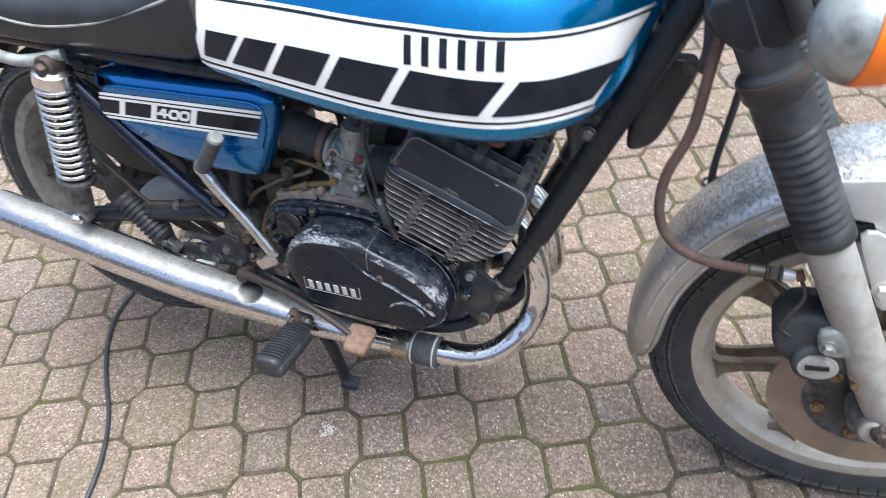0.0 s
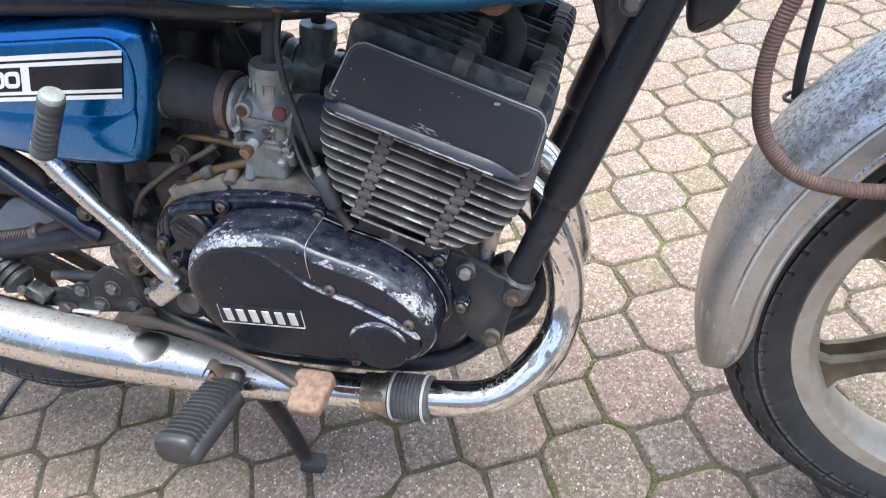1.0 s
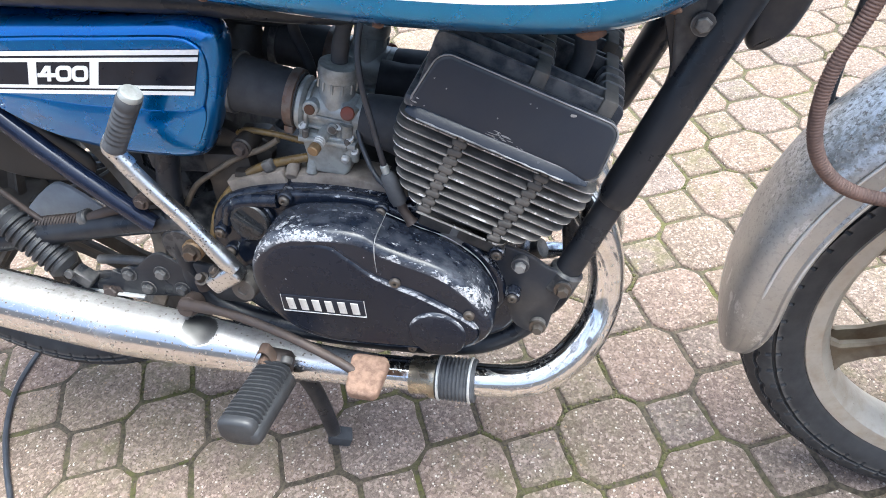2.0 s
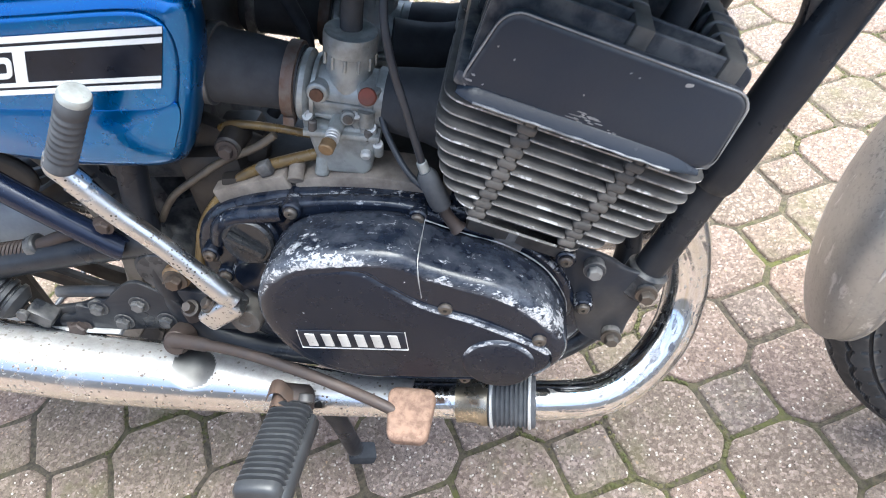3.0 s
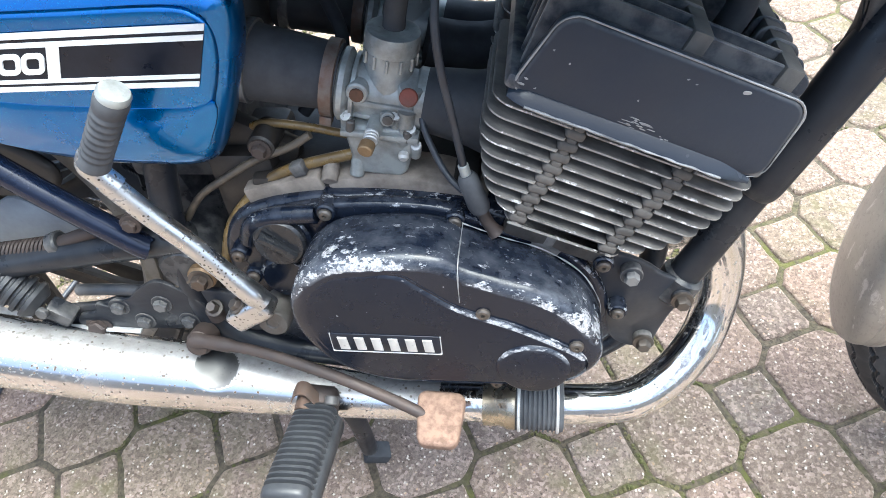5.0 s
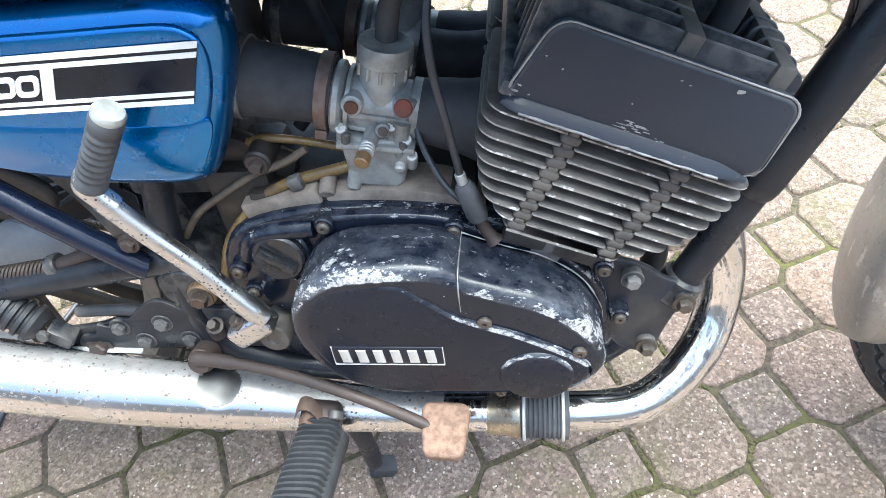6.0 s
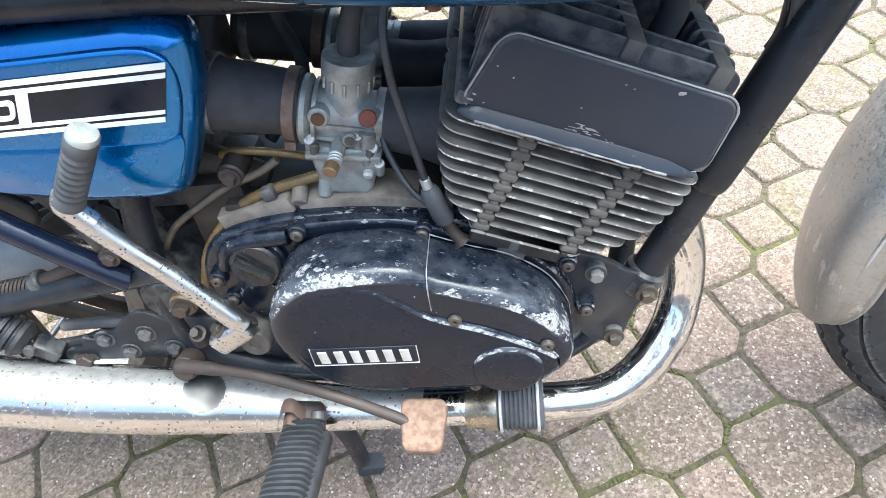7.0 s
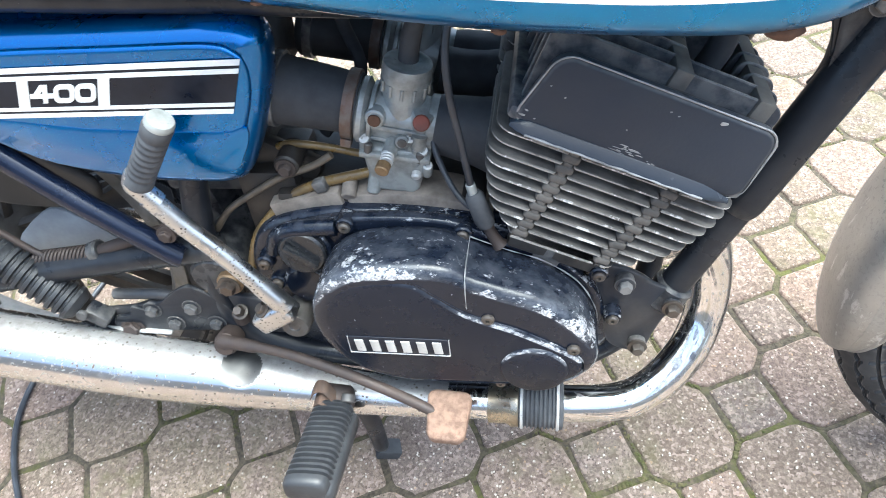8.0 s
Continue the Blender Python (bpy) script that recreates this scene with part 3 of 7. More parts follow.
tank_k = curve(TX, [0.026, 0.029, 0.034, 0.041, 0.045, 0.045, 0.042, 0.034, 0.028, 0.020, 0.010])
TN = 2.5


def tank_side(x, z):
    """Half width of the tank at x and z: widest low down, leaning in above."""
    zb, zt, k = tank_b(x), tank_t(x), tank_k(x)
    c = zb + k
    q = min((z - c) / (zt - c) if z > c else (c - z) / k, 0.999)
    return tank_w(x) * (1 - q ** TN) ** (1 / TN)


def tank_ring(x, n=72):
    zb, zt, w, k = tank_b(x), tank_t(x), tank_w(x), tank_k(x)
    c = zb + k
    out = []
    for i in range(n):
        a = 2 * math.pi * i / n
        ca, sa = math.cos(a), math.sin(a)
        out.append(Vector((x, math.copysign(abs(ca) ** (2 / TN), ca) * w, c + math.copysign(abs(sa) ** (2 / TN), sa) * (zt - c if sa > 0 else k))))
    return out


tank = part("fuel_tank", loft(bmesh.new(), [tank_ring(x) for x in np.linspace(-0.275, 0.312, 64)]), TANK_BLUE, bike, "metallic blue steel tank with white and black stripes", 60)

line_z = curve([-0.27, -0.131, 0.01, 0.07, 0.127, 0.187, 0.242, 0.30], [0.7635, 0.763, 0.758, 0.7555, 0.755, 0.755, 0.755, 0.764])
mid_z = curve([-0.27, -0.129, -0.054, 0.036, 0.10, 0.16, 0.212, 0.269, 0.31], [0.8, 0.805, 0.806, 0.8035, 0.800, 0.7975, 0.795, 0.798, 0.806])
top_z = curve([-0.27, -0.111, 0.033, 0.10, 0.156, 0.189, 0.24, 0.29, 0.32], [0.8395, 0.847, 0.8475, 0.846, 0.8445, 0.843, 0.841, 0.848, 0.856])


def decal(name, xl, xr, lo, hi, off, material, label="", nu=24, nv=5):
    """A thin sticker on the tank between two lines; xl and xr give its ends at foot and head."""
    bm = bmesh.new()
    rows = []
    for j in range(nv + 1):
        v = j / nv
        a, b = xl[0] + (xl[1] - xl[0]) * v, xr[0] + (xr[1] - xr[0]) * v
        row = []
        for i in range(nu + 1):
            x = a + (b - a) * i / nu
            z = lo(x) + (hi(x) - lo(x)) * v
            row.append(bm.verts.new((x, -tank_side(x, z) - off, z)))
        rows.append(row)
    for r0, r1 in zip(rows, rows[1:]):
        for i in range(nu):
            bm.faces.new((r0[i], r0[i + 1], r1[i + 1], r1[i]))
    ext = bmesh.ops.extrude_face_region(bm, geom=list(bm.faces))
    for v in ext["geom"]:
        if isinstance(v, bmesh.types.BMVert):
            v.co.y += 0.0005
    return part(name, bm, material, tank, label, 60)


X0 = -0.258
decal("white_stripe", (X0, X0), (0.244, 0.2905), lambda x: line_z(x) - 0.003, lambda x: top_z(x), 0.0007, WHITE, "broad white tank stripe", 40, 12)
decal("thin_white_stripe", (X0, X0), (0.242, 0.246), lambda x: line_z(x) - 0.0110, lambda x: line_z(x) - 0.0060, 0.0007, WHITE, "thin white pinstripe", 40, 2)
decal("thin_black_stripe", (X0, X0), (0.243, 0.245), lambda x: line_z(x) - 0.0060, lambda x: line_z(x) - 0.003, 0.0008, BLACK_DECAL, "thin black pinstripe", 40, 2)
decal("thin_black_stripe", (X0, X0), (0.287, 0.289), lambda x: top_z(x) - 0.0062, lambda x: top_z(x) - 0.0032, 0.0013, BLACK_DECAL, "thin black pinstripe", 40, 2)
cuts = [((-0.249, -0.238), (-0.213, -0.187)), ((-0.203, -0.177), (-0.1545, -0.1295)), ((-0.1435, -0.1185), (-0.082, -0.056)),
        ((-0.070, -0.044), (0.0045, 0.0305)), ((0.0175, 0.0435), (0.1235, 0.1525)), ((0.1385, 0.1675), (0.240, 0.270))]
creep = curve([-0.26, -0.2, -0.14, -0.07, 0.02, 0.13, 0.19, 0.28], [0.002, 0.006, 0.0105, 0.0138, 0.0135, 0.0085, 0.0045, 0.0])
for (a, b), (c, d) in cuts:
    a, b, c, d = (v + creep(v) for v in (a, b, c, d))
    decal("black_panel", (a, b), (c, d), lambda x: line_z(x) + 0.004, lambda x: mid_z(x), 0.0013, BLACK_DECAL, "black tank stripe panel", 16, 5)
for k in range(6):
    x = 0.0465 + 0.0200 * k
    decal("tank_lettering", (x + 0.003, x + 0.002), (x + 0.0115, x + 0.0105), lambda x: 0.8085, lambda x: 0.8375, 0.0013, BLACK_DECAL, "black tank lettering as plain bar", 4, 4)
# rust blisters along the bottom seam
for x, s in ((0.147, 0.010), (-0.01, 0.005), (0.205, 0.005), (-0.16, 0.004)):
    bm = bmesh.new()
    bmesh.ops.create_icosphere(bm, subdivisions=3, radius=1)
    for v in bm.verts:
        v.co *= 1 + 0.35 * noise.noise(v.co * 2 + Vector((x * 50, 0, 0)))
    bm.transform(Matrix.Translation((x, -tank_side(x, tank_b(x) + 0.020), tank_b(x) + 0.020)) @ pose(0, 0, 0, -20, 0, 0) @ Matrix.Diagonal((s, 0.002, s * 0.5, 1)))
    part("rust_blister", bm, RUST, tank, "orange rust blister")
# seam flange under the tank
flange = [[Vector((x, -y, tank_b(x) + 0.004)), Vector((x, -y - 0.004, tank_b(x) + 0.002)), Vector((x, -y - 0.004, tank_b(x) - 0.001)), Vector((x, -y, tank_b(x) - 0.002))]
          for x in np.linspace(-0.24, 0.25, 40) for y in (tank_side(x, tank_b(x) + 0.003),)]
part("seam", loft(bmesh.new(), flange), TANK_BLUE, tank)

# ---- seat ----
seat = holder("seat", bike, "black vinyl seat with a silver trim line")
rings = []
for x in np.linspace(-0.72, -0.252, 34):
    w = 0.130 + 0.012 * max(0.0, (x + 0.45) / 0.2)
    zb = float(np.interp(x, [-0.72, -0.55, -0.30, -0.25], [0.735, 0.728, 0.730, 0.742]))
    zt = float(np.interp(x, [-0.72, -0.55, -0.40, -0.30, -0.25], [0.83, 0.815, 0.83, 0.865, 0.892]))
    if x > -0.27:
        w, zt = w - 0.004, zt - 0.003
    c, h = (zb + zt) / 2, (zt - zb) / 2
    rings.append([Vector((x, math.copysign(abs(math.cos(a)) ** 0.55, math.cos(a)) * w, c + math.copysign(abs(math.sin(a)) ** 0.55, math.sin(a)) * h)) for a in (2 * math.pi * i / 40 for i in range(40))])
part("cushion", loft(bmesh.new(), rings), VINYL, seat, "", 60)
trim = smooth([(-0.62, -0.131, 0.785), (-0.568, -0.131, 0.776), (-0.507, -0.130, 0.775), (-0.412, -0.130, 0.790), (-0.298, -0.136, 0.828), (-0.262, -0.134, 0.845)], 6)
part("trim", tube(trim, 0.0022, 6), ZINC, seat, "dull silver seat trim")

# ---- side panel ----
panel_pts = outline([(-0.488, 0.702), (-0.40, 0.704), (-0.30, 0.705), (-0.226, 0.706), (-0.195, 0.702), (-0.184, 0.688), (-0.189, 0.655), (-0.204, 0.615), (-0.226, 0.572), (-0.242, 0.559), (-0.275, 0.556), (-0.34, 0.560), (-0.40, 0.574), (-0.425, 0.592), (-0.462, 0.64), (-0.486, 0.685)], 4)
panel = part("side_panel", prism(panel_pts, -0.072, -0.1165, 0.019, 6), BLUE, bike, "metallic blue side panel with striped badge", 50)
inner = outline([(-0.476, 0.684), (-0.40, 0.6905), (-0.30, 0.692), (-0.228, 0.693), (-0.206, 0.688), (-0.198, 0.674), (-0.203, 0.645), (-0.222, 0.606), (-0.240, 0.589), (-0.285, 0.581), (-0.36, 0.584), (-0.42, 0.60), (-0.455, 0.640)], 4)
part("raised_field", prism(inner, -0.110, -0.1195, 0.0045, 4), BLUE, panel, "", 50)
low = outline([(-0.462, 0.632), (-0.35, 0.622), (-0.24, 0.618), (-0.212, 0.622), (-0.222, 0.595), (-0.245, 0.577), (-0.34, 0.577), (-0.41, 0.592)], 4)
part("lower_field", prism(low, -0.117, -0.1201, 0.0012, 2), BLUE, panel)


def bar(name, corners, y, material, label="", t=0.0006):
    """A flat sticker with four corners in (x, z), its face at y."""
    bm = bmesh.new()
    f = [bm.verts.new((x, y, z)) for x, z in corners]
    g = [bm.verts.new((x, y + t, z)) for x, z in corners]
    bm.faces.new(f), bm.faces.new(g[::-1])
    for i in range(4):
        bm.faces.new((f[i], f[(i + 1) % 4], g[(i + 1) % 4], g[i]))
    return part(name, bm, material, panel, label)


def badge_at(x, v):
    """A point of the badge; x along its middle line, v up it; its ends lean ahead."""
    foot, head = 0.6362 + 0.016 * (x + 0.2085), 0.6818 + 0.022 * (x + 0.2085)
    return (x + 0.019 * (v - 0.5), foot + (head - foot) * v)


def strip(v0, v1, x0=-0.490, x1=-0.2085):
    return [badge_at(x0, v0), badge_at(x1, v0), badge_at(x1, v1), badge_at(x0, v1)]


YB = -0.1209
bar("badge_field", strip(0.0, 1.0), YB, BLACK_DECAL, "black badge sticker")
for v0, v1 in ((0.0, 0.086), (0.14, 0.21), (0.75, 0.835), (0.895, 1.0)):
    bar("badge_line", strip(v0, v1), YB - 0.0006, WHITE, "white badge line")
for x0, x1 in ((-0.4515, -0.4415), (-0.3933, -0.3835), (-0.3231, -0.3133)):
    bar("badge_line", strip(0.21, 0.75, x0, x1), YB - 0.0006, WHITE, "white badge line")


def loop_digit(x0, x1, v0, v1, w):
    """A squarish ring with rounded corners, leaning with the badge."""
    bm = bmesh.new()
    k = 0.046
    rows = []
    for y, ins in ((YB + 0.0001, 0.0), (YB - 0.0012, 0.0), (YB - 0.0012, w), (YB + 0.0001, w)):
        r = 0.0052 - ins * 0.75
        pts = rounded(x0 + ins, v0 * k + ins, x1 - ins, v1 * k - ins, r, 4)
        rows.append([Vector((p[0], y, p[1])) for p in (badge_at(q[0], q[1] / k) for q in pts)])
    loft(bm, rows + [rows[0]], True, False)
    bmesh.ops.remove_doubles(bm, verts=bm.verts, dist=1e-6)
    return bm


def four_digit(x0, x1, v0, v1, w):
    """A slanted stroke, a cross bar and an upright."""
    bm = bmesh.new()
    k = 0.046
    xu = x1 - 0.0055
    for n, quad in enumerate((((xu - w, v0), (xu, v0), (xu, v1), (xu - w, v1)),
                              ((x0, v0 + 0.10), (x1, v0 + 0.10), (x1, v0 + 0.10 + w / k), (x0, v0 + 0.10 + w / k)),
                              ((x0, v0 + 0.10), (x0 + w * 1.3, v0 + 0.10), (xu, v1), (xu - w * 1.6, v1)))):
        y = YB - 0.0010 - 0.0001 * n
        top = [bm.verts.new((p[0], y, p[1])) for p in (badge_at(*q) for q in quad)]
        low = [bm.verts.new((v.co.x, YB, v.co.z)) for v in top]
        bm.faces.new(top)
        for i in range(4):
            bm.faces.new((top[i - 1], low[i - 1], low[i], top[i]))
    return bm


part("badge_digit", four_digit(-0.3822, -0.3615, 0.30, 0.66, 0.0040), WHITE, panel, "white digit 4")
part("badge_digit", loop_digit(-0.3612, -0.3432, 0.30, 0.66, 0.0040), WHITE, panel, "white digit 0")
part("badge_digit", loop_digit(-0.3427, -0.3247, 0.30, 0.66, 0.0040), WHITE, panel, "white digit 0")
rings = []
for x in np.linspace(-0.470, -0.205, 20):
    e = min(1.0, (x + 0.470) / 0.02, (-0.205 - x) / 0.03)
    e = math.sin(max(e, 0.03) * math.pi / 2)
    rings.append([Vector((x, y, z)) for y, z in ((-0.096, 0.700), (-0.088, 0.7015 + 0.006 * e), (-0.076, 0.702 + 0.013 * e), (-0.058, 0.702 + 0.018 * e), (-0.035, 0.702 + 0.020 * e), (-0.035, 0.698), (-0.09, 0.696))])
part("ledge", loft(bmesh.new(), rings), BLUE, panel, "", 60)
panel.location = (-0.004, 0.008, -0.005)

# ---- frame ----
frame_root = holder("frame", bike, "black tubular steel frame")


def pipe(name, pts, r, material, parent, n=6, seg=14, label=""):
    return part(name, tube(smooth(pts, n) if len(pts) > 2 else pts, r, seg), material, parent, label, 60)


MID = 0.030


def tube_at(z, side=-1):
    """The axis of a down tube at a height; the far one mirrors the near one."""
    k = (z - 0.45) / 0.30
    y = -0.083 + 0.022 * k
    return Vector((0.148 + 0.1365 * k, y if side < 0 else 2 * MID - y, z))


for s in (-1, 1):
    pipe("down_tube", [tube_at(0.405, s), tube_at(0.47, s), tube_at(0.53, s)], 0.0142, FRAME, frame_root)
    upper = [tube_at(0.513 + 0.387 * k / 12, s) for k in range(13)]
    upper.insert(1, upper[0].lerp(upper[1], 0.12)), upper.insert(2, upper[0].lerp(upper[2], 0.3))
    part("down_tube_sleeve", tube(upper, [0.0146, 0.0168, 0.0178] + [0.0180] * (len(upper) - 3), 20), FRAME, frame_root, "", 60)
for s in (-1, 1):
    pipe("seat_rail", [(0.30, s * 0.03, 0.80), (0.0, s * 0.05, 0.70), (-0.27, s * 0.085, 0.715), (-0.75, s * 0.10, 0.745)], 0.014, FRAME, frame_root)
    pipe("rear_strut", [(-0.56, s * 0.105, 0.70), (-0.431, s * 0.104, 0.556), (-0.345, s * 0.101, 0.4715), (-0.336, s * 0.0995, 0.463)], 0.0118, NAVY, frame_root, 4, 14, "dark blue painted strut")
    pipe("cradle_tube", [(0.10, s * 0.07, 0.335), (0.02, s * 0.085, 0.300), (-0.18, s * 0.09, 0.305), (-0.30, s * 0.09, 0.345), (-0.315, s * 0.085, 0.46), (-0.29, s * 0.07, 0.60)], 0.0135, FRAME, frame_root)
pipe("backbone", [(0.40, 0, 0.90), (0.25, 0, 0.80), (-0.30, 0, 0.745)], 0.024, FRAME, frame_root)
pipe("neck", [(0.362, 0, 0.98), (0.43, 0, 0.80)], 0.03, FRAME, frame_root)
# gusset beside the down tube with its bolt
gus = outline([(0.197, 0.735), (0.225, 0.742), (0.262, 0.735), (0.30, 0.79), (0.325, 0.80), (0.245, 0.655), (0.222, 0.625), (0.212, 0.665)], 3)
part("gusset", prism(gus, -0.066, -0.071, 0.002), FRAME, frame_root)
bolt(frame_root, tube_at(0.69) + Vector((-0.022, -0.012, 0)), r=0.007, h=0.005, material=DARK)
web = [(0.2125, 0.712), (0.2128, 0.690), (0.2140, 0.670), (0.2155, 0.654), (0.2150, 0.641), (0.2125, 0.630), (0.2090, 0.620), (0.2220, 0.638), (0.2400, 0.680), (0.2500, 0.712)]
part("web_plate", prism(web, tube_at(0.64).y - 0.004, tube_at(0.64).y + 0.010, 0.001), FRAME, frame_root)
# front engine plate
plate = outline([(0.062, 0.462), (0.085, 0.460), (0.105, 0.450), (0.120, 0.438), (0.145, 0.428), (0.147, 0.412), (0.133, 0.398), (0.124, 0.372), (0.117, 0.348), (0.10, 0.344), (0.080, 0.358), (0.072, 0.40)], 4)
part("engine_plate", prism(plate, -0.092, -0.099, 0.003), DARK, frame_root, "grimy black engine mounting plate")
for x, z in ((0.1345, 0.418), (0.109, 0.361), (0.090, 0.447)):
    bm = rod((x, -0.098, z), (x, -0.107, z), 0.0085, 16)
    part("boss", bm, DARK, frame_root)
    bolt(frame_root, (x, -0.107, z), r=0.0065, h=0.008, material=BOLT if x > 0.1 else DARK)
part("lug", rod(tube_at(0.404), tube_at(0.430), 0.0185, 18, 0.003), FRAME, frame_root)
# front-left tube seen under the engine
pipe("lower_tube", [(0.08, -0.03, 0.300), (0.12, 0.02, 0.29), (0.14, 0.05, 0.33), (0.135, 0.064, 0.40)], 0.014, FRAME, frame_root)

# ---- engine ----
case_pts = outline([(-0.262, 0.40), (-0.262, 0.462), (-0.232, 0.504), (-0.155, 0.521), (-0.05, 0.514), (0.03, 0.486), (0.075, 0.45), (0.088, 0.40), (0.078, 0.345), (0.02, 0.318), (-0.10, 0.312), (-0.20, 0.322), (-0.25, 0.355)], 5)
case = part("crankcase", prism(case_pts, -0.098, 0.12, 0.008, 3), CASE, bike, "black painted crankcase, paint flaking", 50)
ledge = [(-0.152, 0.516), (-0.152, 0.5285), (-0.12, 0.531), (-0.09, 0.530), (-0.045, 0.520), (-0.02, 0.500), (-0.03, 0.490), (-0.09, 0.512)]
part("casting_ledge", prism(outline(ledge, 4), -0.087, -0.045, 0.004, 2), CASTING, case, "dusty bare casting")
part("casting_ledge", block((-0.196, -0.074, 0.5185), (0.070, 0.030, 0.017), (0, -13, 0), 0.0022), CASTING, case, "dusty bare casting")
part("casting_top", block((-0.13, 0.0, 0.515), (0.19, 0.17, 0.022), (0, 2, 0), 0.006), OILY, case, "oily stained casting")

flange_pts = outline([(-0.238, 0.442), (-0.240, 0.474), (-0.226, 0.498), (-0.196, 0.512), (-0.15, 0.520), (-0.09, 0.521), (-0.05, 0.514), (-0.015, 0.494), (0.022, 0.481), (0.052, 0.457), (0.071, 0.423), (0.073, 0.395), (0.055, 0.372), (0.022, 0.360), (-0.05, 0.356), (-0.12, 0.359), (-0.17, 0.376), (-0.19, 0.40), (-0.205, 0.42)], 5)
cover_pts = outline([(-0.187, 0.445), (-0.179, 0.478), (-0.161, 0.501), (-0.135, 0.5135), (-0.09, 0.5175), (-0.062, 0.514), (-0.043, 0.503), (-0.015, 0.4915), (0.017, 0.4785), (0.047, 0.454), (0.0645, 0.421), (0.0665, 0.397), (0.050, 0.376), (0.022, 0.366), (-0.05, 0.362), (-0.11, 0.364), (-0.150, 0.378), (-0.176, 0.407)], 5)
bm = prism(cover_pts, -0.105, -0.164, 0.0125, 5)
for v in bm.verts:
    # the shoulder comes up flush with the raised face towards the rear
    if v.co.y < -0.140:
        k = min(1.0, max(0.0, (-0.045 - v.co.x) / 0.06))
        v.co.y -= 0.0031 * k * k * (3 - 2 * k) * min(1.0, (-0.140 - v.co.y) / 0.015)
cover = part("clutch_cover", bm, COVER, bike, "black clutch cover with chipped paint and alloy showing", 55)
part("flange", prism(flange_pts, -0.094, -0.107, 0.004, 3), CASE, cover)
face_pts = outline([(-0.176, 0.448), (-0.168, 0.476), (-0.152, 0.494), (-0.128, 0.503), (-0.092, 0.503), (-0.07, 0.487), (-0.045, 0.467), (-0.005, 0.449), (0.03, 0.429), (0.052, 0.412), (0.054, 0.395), (0.042, 0.381), (0.018, 0.374), (-0.05, 0.370), (-0.108, 0.372), (-0.144, 0.385), (-0.167, 0.412)], 5)
part("raised_face", prism(face_pts, -0.160, -0.1675, 0.0062, 5), COVER_FACE, cover, "", 55)
part("round_boss", lathe((0.011, -0.160, 0.396), (0, -1, 0), [(0, 0.0315), (0.007, 0.031), (0.0092, 0.0292), (0.0100, 0.027)], 32), COVER_FACE, cover)
seam_line = [(-0.0455, y, z) for y, z in ((-0.108, 0.5075), (-0.13, 0.507), (-0.152, 0.5065), (-0.161, 0.502), (-0.1648, 0.49), (-0.165, 0.472))]
seam_run = smooth(seam_line, 8)
part("seam", tube(seam_run, [0.0005 + 0.0005 * noise.noise(v * 170) for v in seam_run], 6), WORN, cover, "bare alloy seam")
back = [(x, -0.1135, z) for x, z in ((-0.0455, 0.5075), (-0.015, 0.4935), (0.0185, 0.4800), (0.0485, 0.4555), (0.0655, 0.4215), (0.0675, 0.40))]
seam_run = smooth(back, 12)
part("seam", tube(seam_run, [0.0005 + 0.0006 * noise.noise(v * 130) for v in seam_run], 6), WORN, cover, "bare alloy seam")
screw(cover, (-0.028, -0.1645, 0.460)), screw(cover, (0.045, -0.1645, 0.424))
screw(cover, (-0.02, -0.161, 0.366), r=0.005)
name_pts = rounded(-0.1555, 0.4115, -0.0635, 0.4335, 0.003)
part("nameplate", prism(name_pts, -0.166, -0.1685, 0.0008), BLACK_DECAL, cover, "black nameplate with silver rim")
for k in range(6):
    x = -0.1515 + 0.0142 * k
    pts = [(x + 0.0032, 0.4150), (x + 0.0112, 0.4150), (x + 0.0100, 0.4300), (x + 0.0020, 0.4300)]
    part("nameplate_bar", prism(pts, -0.168, -0.1697, 0.0006), SILVER, cover, "silver lettering as plain bar")
for a, b in (((-0.1555, 0.4115), (-0.0635, 0.4115)), ((-0.1555, 0.4115), (-0.1555, 0.4335)), ((-0.0635, 0.4115), (-0.0635, 0.4335))):
    part("nameplate_rim", tube([(a[0], -0.1680, a[1]), (b[0], -0.1680, b[1])], 0.0009 if a[1] == b[1] else 0.0005, 6), SILVER, cover)

# flange bosses and bolts
for x, z in ((-0.156, 0.514), (-0.052, 0.507), (-0.243, 0.465), (-0.236, 0.440), (0.066, 0.462), (0.082, 0.405)):
    part("bolt_boss", rod((x, -0.094, z), (x, -0.112, z), 0.0085, 14), CASE, cover)
    screw(cover, (x, -0.112, z), r=0.0056)
part("stud", rod((-0.155, -0.088, 0.528), (-0.155, -0.07, 0.538), 0.0068, 14), CASTING, case)
# oil filler cap
part("filler_neck", lathe((-0.199, -0.10, 0.484), (0, -1, 0.12), [(0, 0.027), (0.012, 0.026), (0.014, 0.024)], 28), CASE, cover)
cap = lathe((-0.199, -0.112, 0.486), (0, -1, 0.12), [(0, 0.0225), (0.006, 0.0225), (0.008, 0.0205)], 28)
ring = [Vector((-0.199, -0.1125, 0.4858)) + Vector((math.cos(a) * 0.0235, math.sin(a) * 0.0235 * 0.12, math.sin(a) * 0.0235)) for a in (2 * math.pi * k / 40 for k in range(41))]
part("cap_seat", tube(ring, 0.0013, 6), WORN, cover, "bare alloy ring under the cap")
part("oil_filler_cap", cap, CAP, cover, "black plastic oil filler cap")
part("cap_grip", block((-0.199, -0.123, 0.4875), (0.036, 0.008, 0.008), (0, 38, 0), 0.002), CAP, cover)
